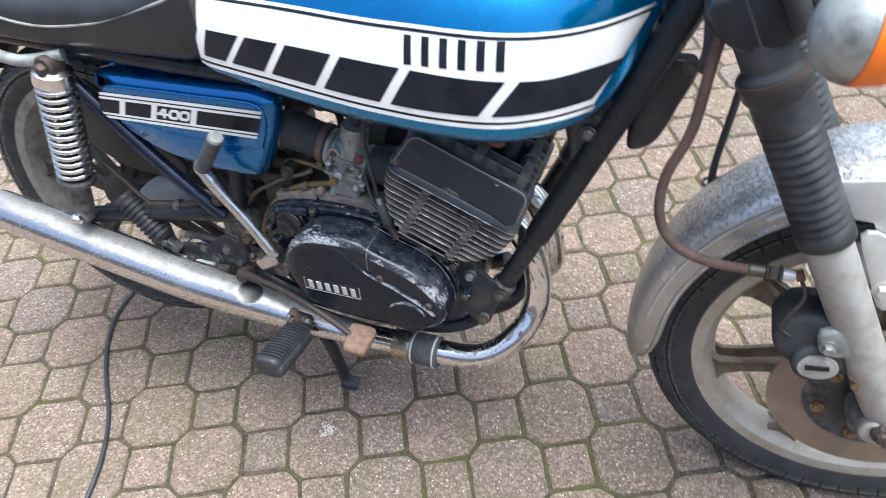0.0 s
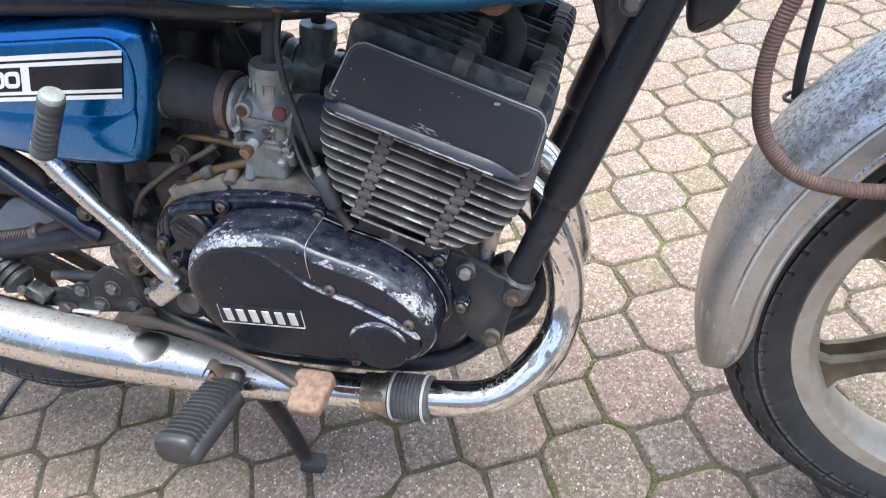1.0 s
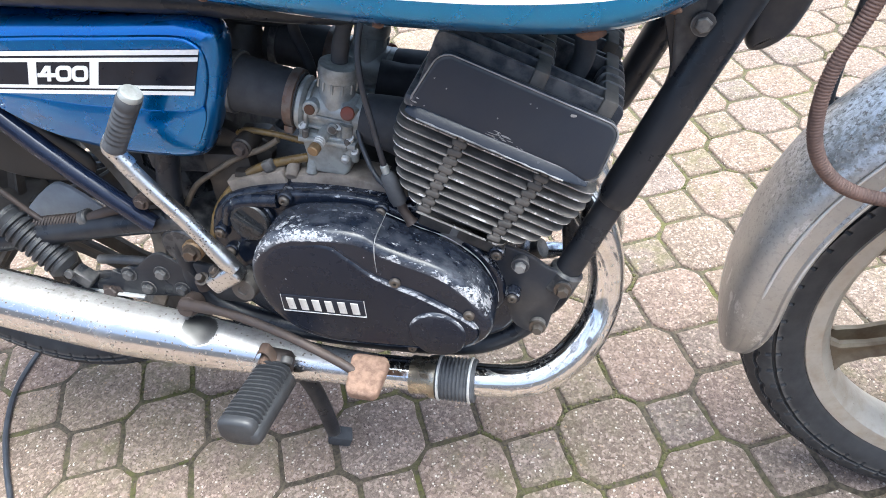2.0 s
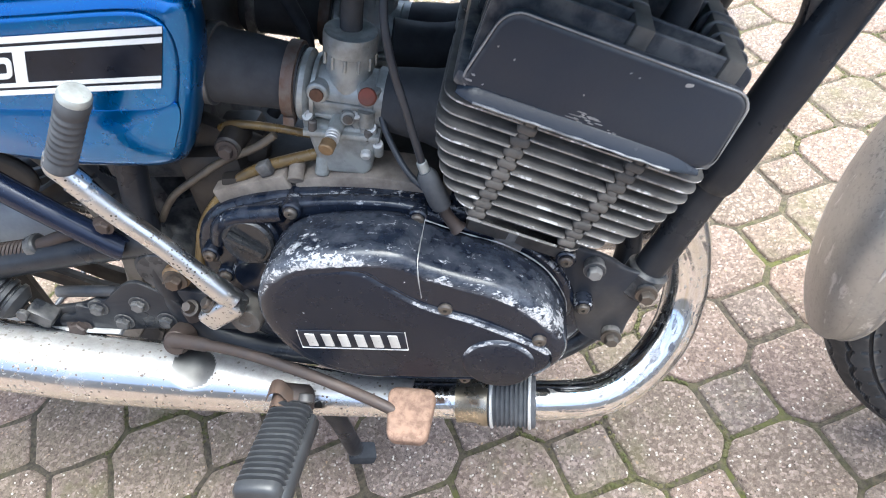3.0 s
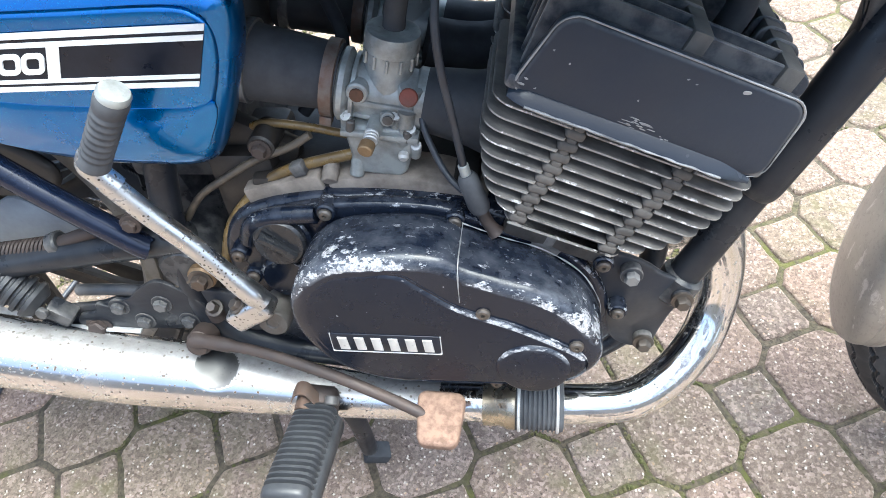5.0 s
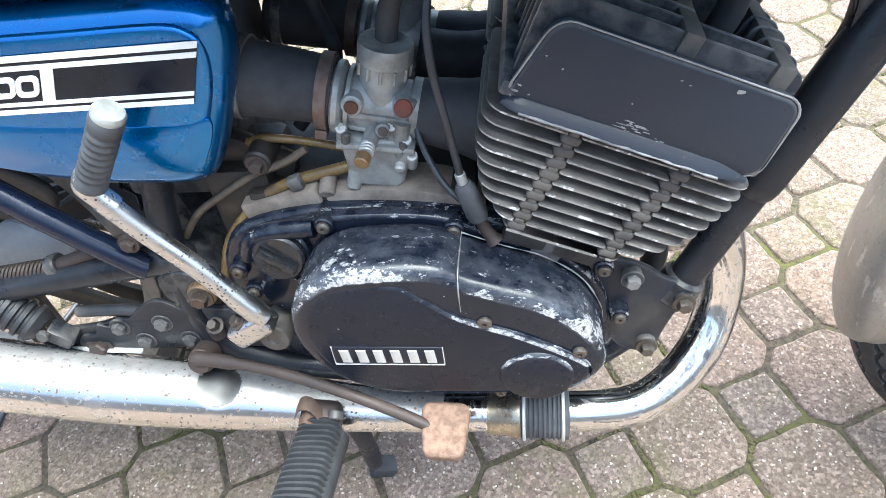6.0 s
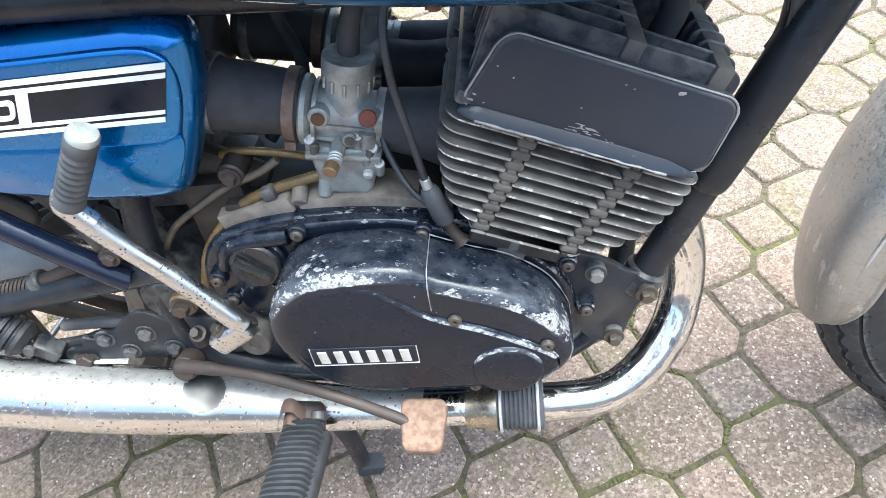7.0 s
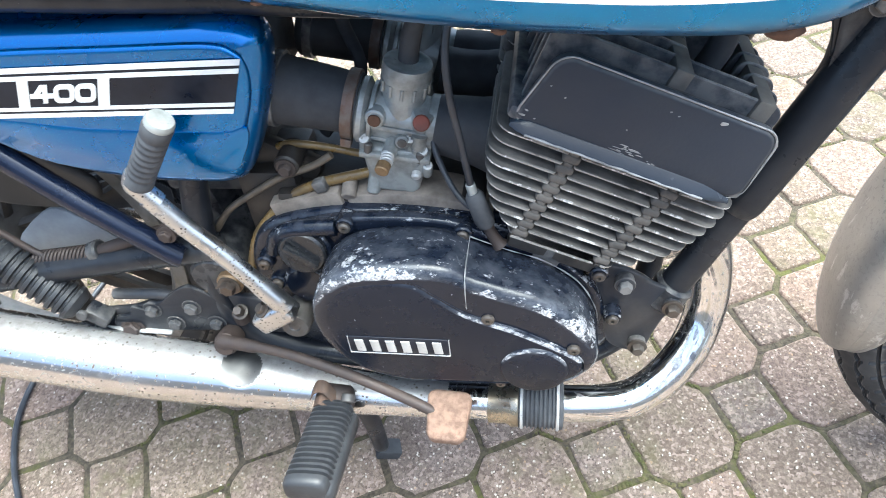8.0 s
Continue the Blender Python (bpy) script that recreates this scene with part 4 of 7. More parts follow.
# kick shaft boss beside the cover
part("shaft_boss", lathe((-0.205, -0.094, 0.440), (0, -1, 0), [(0, 0.025), (0.016, 0.024), (0.02, 0.021)], 24), CASE, case)
pipe("casting_rib", [(-0.232, -0.104, 0.478), (-0.222, -0.108, 0.498), (-0.202, -0.109, 0.508), (-0.165, -0.108, 0.511)], 0.0085, CASE, cover)

# ---- cylinders: fins square to an axis that tips ahead ----
TIP = 23.5
CT, ST = math.cos(radians(TIP)), math.sin(radians(TIP))


def cyl(f, y, c):
    """Place from: along the fins, across, and up the bore."""
    return Vector((f * CT + c * ST, y, -f * ST + c * CT))


def fin_plate(f0, f1, y0, y1, c, t, r, b=0.0007, slots=()):
    """A cooling fin, square to the bore, with rounded corners and slots in its outer edge."""
    pts = rounded(f0, y0, f1, y1, r, 5)
    cuts = []
    for f in slots:
        for df, dy in ((-0.0062, 0), (-0.0050, 0.0012), (-0.0048, 0.0085), (0.0048, 0.0085), (0.0050, 0.0012), (0.0062, 0)):
            cuts.append((f + df, y0 + dy))
    pts = pts[:18] + cuts + pts[18:]
    bm = bmesh.new()
    rings = []
    for dc, ins in ((-t / 2, b), (-t / 2 + b, 0), (t / 2 - b, 0), (t / 2, b)):
        mx, my = (f0 + f1) / 2, (y0 + y1) / 2
        rings.append([cyl(mx + (p[0] - mx) * (1 - ins / 0.06), my + (p[1] - my) * (1 - ins / 0.05), c + dc) for p in pts])
    return loft(bm, rings)


barrel = holder("cylinder_barrel", bike, "black finned cylinder barrels, fins dusty")
part("liner", tube([cyl(-0.172, -0.066, 0.44), cyl(-0.172, -0.066, 0.585)], 0.043, 24), DARK, barrel)
part("liner", tube([cyl(-0.172, 0.066, 0.44), cyl(-0.172, 0.066, 0.585)], 0.043, 24), DARK, barrel)
BACK = curve([0.455, 0.483, 0.497, 0.509, 0.521, 0.538, 0.553, 0.575], [-0.200, -0.231, -0.247, -0.252, -0.258, -0.2645, -0.2665, -0.2665])
FRONT = curve([0.455, 0.470, 0.480, 0.491, 0.504, 0.514, 0.526, 0.538, 0.552, 0.575], [-0.135, -0.125, -0.110, -0.096, -0.086, -0.080, -0.076, -0.073, -0.071, -0.072])
LEVELS = [0.5665 - 0.0104 * k for k in range(10)]


def slot_places(c):
    """Where the two rows of dampers cross the outer fin edge at height c along the bore."""
    return (-0.2045 - 0.075 * (0.555 - c), -0.1235 - 0.155 * (0.560 - c))


ragged = random.Random(4)
for c in LEVELS:
    part("fin", fin_plate(BACK(c), FRONT(c), -0.126, -0.004, c, 0.0027, 0.014, slots=slot_places(c)), FIN, barrel)
    part("fin", fin_plate(BACK(c), FRONT(c), 0.004, 0.126, c, 0.0027, 0.014), FIN, barrel)
    for f in slot_places(c):
        bm = block((0, 0, 0), (0.0076, 0.03, 0.0050), (0, 0, 0), 0.0012, 1)
        bm.transform(Matrix.Translation(cyl(f, -0.1092 - ragged.uniform(0, 0.0012), c)) @ pose(0, 0, 0, 0, TIP, 0))
        part("damper_neck", bm, DAMPER, barrel)
for c0, c1 in zip(LEVELS, LEVELS[1:]):
    c = (c0 + c1) / 2
    for f in slot_places(c):
        bm = block((0, 0, 0), (0.0142, 0.03, 0.0076), (0, 0, 0), 0.0026, 3)
        bm.transform(Matrix.Translation(cyl(f, -0.1100 - ragged.uniform(0, 0.0010), c)) @ pose(0, 0, 0, 0, TIP + ragged.uniform(-6, 6), 0))
        part("fin_damper", bm, DAMPER, barrel, "dusty rubber fin damper")
    bm = block((0, 0, 0), (0.11, 0.03, 0.0072), (0, 0, 0), 0.001, 1)
    bm.transform(Matrix.Translation(cyl(-0.172, -0.088, c)) @ pose(0, 0, 0, 0, TIP, 0))
    part("fin_web", bm, DARK, barrel)
bm = block((0, 0, 0), (0.092, 0.217, 0.022), (0, 0, 0), 0.004)
bm.transform(Matrix.Translation(cyl(-0.165, 0, 0.456)) @ pose(0, 0, 0, 0, TIP, 0))
part("base_flange", bm, FOOT, barrel)

head = holder("cylinder_head", bike, "matt black finned cylinder heads")


def plate_outline(r=0.013):
    """The outer head plate: its upper edge shorter than its foot."""
    out = []
    for f, c in rounded(-0.261, 0.5795, -0.079, 0.6405, r, 5):
        v = (c - 0.5795) / 0.061
        out.append(cyl(f + (0.0125 * (1 - (f + 0.261) / 0.182) - 0.0055 * (f + 0.261) / 0.182) * v, 0, c))
    return [(v.x, v.z) for v in out]


def head_outline(f0, f1, c0, c1, r):
    return [(v.x, v.z) for v in (cyl(p[0], 0, p[1]) for p in rounded(f0, c0, f1, c1, r, 5))]


bm = block((0, 0, 0), (0.185, 0.262, 0.012), (0, 0, 0), 0.004)
bm.transform(Matrix.Translation(cyl(-0.172, 0, 0.586)) @ pose(0, 0, 0, 0, TIP, 0))
part("head_base", bm, HEAD, head)
part("side_plate", prism(plate_outline(), -0.120, -0.1315, 0.0042, 3), HEAD, head, "flat black outer head plate with worn edge")
rings = []
for f in np.linspace(-0.2600, -0.086, 30):
    e = min(1.0, (f + 0.2600) / 0.012, (-0.086 - f) / 0.03)
    e = math.sin(max(e, 0.02) * math.pi / 2)
    rings.append([cyl(f, y, c) for y, c in ((-0.118, 0.5755), (-0.1310 - 0.0052 * e, 0.5755), (-0.1325 - 0.0060 * e, 0.5766), (-0.1322 - 0.0054 * e, 0.5782), (-0.1316 - 0.0008 * e, 0.5784 + 0.0058 * e), (-0.1300, 0.5794 + 0.0068 * e), (-0.118, 0.588))])
part("lip", loft(bmesh.new(), rings), BEVEL, head, "", 50)
edge = [Vector((x, -0.1302, z)) for x, z in plate_outline()]
part("worn_edge", tube([*edge, edge[0]], [0.0007 + 0.0007 * noise.noise(v * 120) for v in (*edge, edge[0])], 6), WORN, head, "paint worn to bare alloy along the edge")
foot = [cyl(f, -0.1383, 0.5768 + 0.0006 * noise.noise(Vector((f * 90, 0, 0)))) for f in np.linspace(-0.248, -0.108, 40)]
part("worn_edge", tube(foot, [0.0010 + 0.0007 * noise.noise(v * 150) for v in foot], 6), WORN, head, "paint worn to bare alloy along the edge")
flakes = random.Random(9)


def paint_chip(x, z, long, tall, slope=-0.42):
    """A ragged fleck of bare alloy on the head plate."""
    n = 9
    pts = []
    for k in range(n):
        w = 2 * math.pi * k / n
        r = flakes.uniform(0.55, 1.0)
        pts.append((x + long * r * math.cos(w), z + slope * long * r * math.cos(w) + tall * r * math.sin(w)))
    part("paint_chip", prism(pts, -0.1312, -0.1318, 0.0001, 1), WORN, head, "chip of bare alloy")


for x, z in ((0.0206, 0.6625), (0.0301, 0.6534), (0.0732, 0.627), (0.1011, 0.6414), (0.1065, 0.6379), (0.1102, 0.5888), (0.0094, 0.6369)):
    paint_chip(x, z, flakes.uniform(0.0007, 0.0013), flakes.uniform(0.0006, 0.0011), 0.0)
paint_chip(0.1369, 0.6317, 0.0040, 0.0016, -0.1), paint_chip(0.0006, 0.6404, 0.0030, 0.0012), paint_chip(0.004, 0.644, 0.0018, 0.001)
for k in range(15):
    d = k / 14
    paint_chip(0.066 + 0.018 * d + flakes.gauss(0, 0.0035), 0.6125 - 0.006 * d + flakes.gauss(0, 0.0022), flakes.uniform(0.0015, 0.0052), flakes.uniform(0.0003, 0.0008))
for k in range(6):
    paint_chip(0.091 + flakes.gauss(0, 0.004), 0.5985 + flakes.gauss(0, 0.0015), flakes.uniform(0.0008, 0.0022), flakes.uniform(0.0003, 0.0007))
for s in (-1, 1):
    ys = [0.113, 0.097, 0.081, 0.065, 0.049, 0.033, 0.017] + ([0.129] if s > 0 else [])
    for y in ys:
        mid = 0.04 < y < 0.09
        for a, b in (((-0.255, -0.154), (-0.112, -0.086)) if mid else ((-0.258, -0.086),)):
            top = 0.648 + 0.006 * math.sin(y * 24)
            part("fin", prism(head_outline(a, b, 0.585, top, 0.009), s * y - 0.0018, s * y + 0.0018, 0.0009, 1), HEAD, head)
    for f in (-0.164, -0.101):
        bm = block((0, 0, 0), (0.0135, 0.104, 0.05), (0, 0, 0), 0.002)
        bm.transform(Matrix.Translation(cyl(f, s * 0.066, 0.6275)) @ pose(0, 0, 0, 0, TIP, 0))
        part("fin_bridge", bm, DAMPER, head, "dusty rubber fin damper")
    part("dome", lathe(cyl(-0.133, s * 0.065, 0.585), cyl(0, 0, 1), [(0, 0.036), (0.012, 0.03), (0.02, 0.014), (0.05, 0.0095), (0.055, 0.006)], 20), DARK, head)
    for f, y in ((-0.215, 0.045), (-0.215, 0.085), (-0.125, 0.045), (-0.125, 0.085)):
        part("head_nut", lathe(cyl(f, s * y, 0.605), cyl(0, 0, 1), [(0, 0.009), (0.016, 0.009), (0.018, 0.006)], 6), BOLT, head)
    part("spark_plug_cap", tube(smooth([cyl(-0.133, s * 0.065, 0.63), cyl(-0.133, s * 0.065, 0.662), cyl(-0.150, s * 0.06, 0.682), cyl(-0.20, s * 0.05, 0.70)], 5), [0.010] * 8 + [0.0085] * 3 + [0.004] * 5, 12), RUBBER, head)

# ---- carburettors and inlet ----


def carburettor(y, s):
    c = holder("carburettor", bike, "dull grey alloy carburettor with brass screw")
    a = Vector((0.973, 0, -0.23))
    up = Vector((0.23, 0, 0.973))
    o = Vector((-0.104, y, 0.592))

    def at(u, v, w):
        return o + a * u + up * v + Vector((0, s * w, 0))
    part("body", lathe(at(-0.036, 0, 0), a, [(0, 0.0262), (0.002, 0.0282), (0.006, 0.0282), (0.010, 0.0225), (0.03, 0.0225), (0.058, 0.021), (0.06, 0.024), (0.068, 0.024), (0.07, 0.021)], 28), ZINC, c)
    part("mixing_chamber", lathe(at(0, -0.022, 0), up, [(0, 0.0205), (0.03, 0.0205), (0.042, 0.0180), (0.046, 0.0185), (0.058, 0.0185)], 28), ZINC, c)
    for k in range(12):
        w = 2 * math.pi * k / 12
        g = a * math.cos(w) * 0.0196 + Vector((0, s, 0)) * math.sin(w) * 0.0196
        part("cap_rib", rod(o + up * 0.027 + g, o + up * 0.037 + g, 0.0014, 6), ZINC, c)
    part("top_cap", lathe(at(0, 0.036, 0), up, [(0, 0.0178), (0.001, 0.0200), (0.004, 0.0206), (0.013, 0.0206), (0.016, 0.0198), (0.0165, 0.0160), (0.0150, 0.0120)], 28), ZINC, c)
    part("cable_boot", tube(smooth([at(0, 0.054, 0), at(0, 0.075, 0), at(0.004, 0.098, 0.0), at(0.012, 0.13, -0.01)], 4), [0.0084] * 5 + [0.0078] * 4 + [0.0052] * 4, 14), RUBBER, c, "black rubber cable boot")
    bowl_pts = [(-0.028, -0.017), (0.026, -0.017), (0.026, -0.03), (0.021, -0.056), (0.015, -0.062), (-0.017, -0.062), (-0.022, -0.055), (-0.028, -0.03)]
    bm = prism(bowl_pts, -0.026, 0.026, 0.004, 3)
    bm.transform(Matrix.Translation(o) @ pose(0, 0, 0, 0, 8, 0))
    part("float_bowl", bm, ZINC, c)
    bm = prism([(-0.031, -0.020), (0.029, -0.020), (0.029, -0.026), (-0.031, -0.026)], -0.030, 0.030, 0.002, 2)
    bm.transform(Matrix.Translation(o) @ pose(0, 0, 0, 0, 8, 0))
    part("bowl_flange", bm, ZINC, c)
    part("drain_lug", rod(at(-0.014, -0.05, 0.02), at(-0.014, -0.066, 0.026), 0.006, 12), ZINC, c)
    part("choke_body", rod(at(0.019, -0.012, 0.012), at(0.019, 0.018, 0.016), 0.0095, 16), ZINC, c)
    part("choke_cap", rod(at(0.019, 0.012, 0.022), at(0.019, 0.015, 0.0265), 0.0070, 16), RED, c, "red paint on the choke body")
    part("pilot_boss", rod(at(-0.019, 0.009, 0.014), at(-0.019, 0.009, 0.026), 0.0085, 16), ZINC, c)
    part("pilot_screw", rod(at(-0.019, 0.009, 0.026), at(-0.019, 0.009, 0.0285), 0.0054, 14), RUST, c, "rusty screw")
    part("adjuster_boss", rod(at(-0.002, -0.012, 0.014), at(-0.004, -0.018, 0.034), 0.0062, 14), ZINC, c)
    for k in range(3):
        part("spring_coil", lathe(at(-0.004, -0.018 - 0.0008 * k, 0.034 + 0.0026 * k), (0, s, -0.15), [(0, 0.0052), (0.0008, 0.0058), (0.0016, 0.0052)], 14), SILVER, c)
    part("idle_screw", rod(at(-0.005, -0.0205, 0.042), at(-0.006, -0.0225, 0.051), 0.0060, 16), BRASS, c, "dull brass idle screw")
    for u, v in ((-0.026, -0.013), (0.012, -0.004), (0.024, -0.014), (0.030, -0.028)):
        part("lug", rod(at(u, v - 0.012, 0.020), at(u, v, 0.024), 0.0045, 10), ZINC, c)
        part("lug_screw", lathe(at(u, v, 0.024), (0, s * 0.6, 0.8), [(0, 0.0042), (0.0025, 0.0042), (0.0026, 0.0022), (0.0010, 0.0018)], 10), SILVER, c)
    part("choke_column", lathe(at(0.019, -0.032, 0.022), up, [(0, 0.0040), (0.004, 0.0052), (0.006, 0.0062), (0.013, 0.0062), (0.014, 0.0050), (0.018, 0.0050), (0.020, 0.0070), (0.033, 0.0072)], 14), ZINC, c)
    part("choke_knob", lathe(at(0.021, -0.036, 0.025), (0, s, -0.5), [(0, 0.0040), (0.004, 0.0044), (0.006, 0.0030)], 12), SILVER, c)
    part("jet_boss", rod(at(0.004, -0.008, 0.012), at(0.006, -0.006, 0.029), 0.0058, 14), ZINC, c)
    part("jet_screw", rod(at(0.006, -0.006, 0.029), at(0.006, -0.006, 0.0305), 0.0040, 10), SHAFT, c)
    part("inlet_ring", lathe(at(-0.026, 0.0, 0), a, [(0, 0.0225), (0.001, 0.0262), (0.004, 0.0262), (0.005, 0.0225)], 28), ZINC, c)
    part("rib", block(at(-0.002, -0.013, 0.014), (0.050, 0.014, 0.004), (0, 13, 0), 0.0015), ZINC, c)
    for k in (-0.022, 0.022):
        part("bowl_screw", lathe(at(k, -0.017, 0.0265), up, [(-0.006, 0.0036), (0.002, 0.0036), (0.003, 0.0026)], 10), SHAFT, c)
    part("web", block(at(0.0, 0.0, 0.018), (0.05, 0.012, 0.006), (0, 13, 0), 0.002), ZINC, c)
    part("inlet_boot", lathe(at(-0.118, 0.004, 0), a, [(0, 0.028), (0.004, 0.031), (0.014, 0.031), (0.017, 0.029), (0.05, 0.0275), (0.068, 0.0262), (0.082, 0.026)], 28), RUBBER, c, "black rubber air duct")
    part("hose_clamp", lathe(at(-0.0475, 0.003, 0), a, [(0, 0.0262), (0.0006, 0.0298), (0.0096, 0.0298), (0.0102, 0.0262)], 32), BAND, c, "rusty band clamp")
    part("boot_band", lathe(at(-0.111, 0.004, 0), a, [(0, 0.030), (0.0006, 0.0322), (0.0085, 0.0322), (0.009, 0.030)], 32), DARK, c, "grimy band clamp")
    part("clamp_lug", block(at(-0.0425, -0.024, 0.016), (0.0095, 0.01, 0.008), (0, 13, 0), 0.001), BAND, c)
    part("manifold", lathe(at(0.030, 0, 0), a, [(0, 0.024), (0.01, 0.026), (0.035, 0.029), (0.05, 0.033), (0.056, 0.036)], 28), RUBBER, c, "black rubber inlet manifold")
    part("manifold_flange", block(at(0.088, 0.0, 0), (0.008, 0.062, 0.085), (0, 13, 0), 0.003), DARK, c)
    bolt(c, at(0.083, 0.035, 0.018), -a, 0.005, 0.005)
    return c


carburettor(-0.057, -1)
carburettor(0.062, 1)

# dark fillers between and behind, added so that no bright paving shows through
part("balance_duct", tube(smooth([(-0.085, 0.03, 0.588), (-0.055, 0.035, 0.580), (-0.025, 0.035, 0.580), (0.0, 0.03, 0.590)], 5), 0.022, 18), RUBBER, bike, "black rubber filler added to darken the gap between the inlets", 60)
part("air_box", block((-0.335, 0.0, 0.655), (0.22, 0.135, 0.13), (0, 0, 0), 0.012, 3), RUBBER, bike, "black plastic air box")
part("oil_tank", block((-0.226, 0.105, 0.650), (0.075, 0.05, 0.055), (0, 8, 0), 0.01, 3), RUBBER, bike, "black filler block added behind the carburettors")
part("ignition_coil", block((0.035, 0.0, 0.690), (0.065, 0.05, 0.035), (0, 8, 0), 0.008, 2), RUBBER, bike, "black filler block added under the tank")
part("battery_tray", block((-0.30, 0.02, 0.54), (0.12, 0.12, 0.09), (0, 0, 0), 0.006, 2), DARK, bike, "grimy battery tray")
pipe("wiring_loom", [(0.25, -0.03, 0.76), (0.10, -0.035, 0.715), (-0.05, -0.03, 0.70), (-0.2, -0.04, 0.70)], 0.008, RUBBER, bike, 5, 10, "black wiring loom")
pipe("wiring_loom", [(-0.14, -0.02, 0.70), (-0.155, -0.01, 0.66), (-0.15, 0.0, 0.60), (-0.19, -0.02, 0.55)], 0.006, RUBBER, bike, 5, 10, "black wiring loom")
pipe("wiring_loom", [(-0.115, -0.05, 0.70), (-0.13, 0.0, 0.68), (-0.18, 0.02, 0.66), (-0.24, 0.0, 0.67)], 0.009, RUBBER, bike, 5, 10, "black wiring loom")

# hoses and control cables
pipe("fuel_hose", [(-0.222, -0.055, 0.560), (-0.205, -0.06, 0.5665), (-0.172, -0.06, 0.562), (-0.141, -0.06, 0.555), (-0.125, -0.058, 0.553)], 0.0036, HOSE, bike, 6, 10, "amber fuel hose")
pipe("breather_hose", [(-0.275, -0.09, 0.42), (-0.268, -0.088, 0.446), (-0.252, -0.084, 0.482), (-0.217, -0.08, 0.518), (-0.185, -0.078, 0.535), (-0.134, -0.072, 0.545), (-0.11, -0.06, 0.545)], 0.0048, HOSE, bike, 6, 10, "amber stained breather hose")
pipe("breather_hose", [(-0.305, -0.07, 0.47), (-0.278, -0.077, 0.5035), (-0.248, -0.078, 0.524), (-0.2167, -0.078, 0.5424), (-0.185, -0.078, 0.555), (-0.1666, -0.075, 0.565)], 0.0034, GREY_HOSE, bike, 6, 10, "stained grey breather hose")
part("hose_clip", block((-0.180, -0.083, 0.538), (0.012, 0.01, 0.012), (0, -20, 0), 0.002), DARK, bike, "black hose clip")
pump = holder("pump_cable", bike, "black control cable with rubber boot")
pipe("sheath", [(-0.035, -0.075, 0.745), (-0.052, -0.10, 0.69), (-0.0535, -0.11, 0.652), (-0.047, -0.112, 0.603), (-0.042, -0.110, 0.560)], 0.0030, CABLE, pump)
part("ferrule", rod((-0.0425, -0.110, 0.562), (-0.0405, -0.110, 0.552), 0.0042, 12), ZINC, pump, "bright ferrule")
part("boot", tube([(-0.0408, -0.110, 0.553), (-0.0395, -0.110, 0.549), (-0.0325, -0.110, 0.524), (-0.031, -0.110, 0.519)], [0.0056, 0.0080, 0.0088, 0.0076], 16), GREY_RUBBER, pump, "grey rubber boot")
part("cable_tail", tube(smooth([(-0.031, -0.110, 0.52), (-0.027, -0.110, 0.508), (-0.020, -0.111, 0.496)], 4), [0.0055, 0.0052, 0.005, 0.005, 0.005, 0.0052, 0.0054, 0.006, 0.0075], 14), BROWN, pump, "rusty cable end")
pipe("cable_branch", [(-0.044, -0.108, 0.535), (-0.058, -0.10, 0.548), (-0.072, -0.085, 0.572), (-0.076, -0.075, 0.588)], 0.0026, CABLE, pump, 5, 8)

# ---- exhaust ----


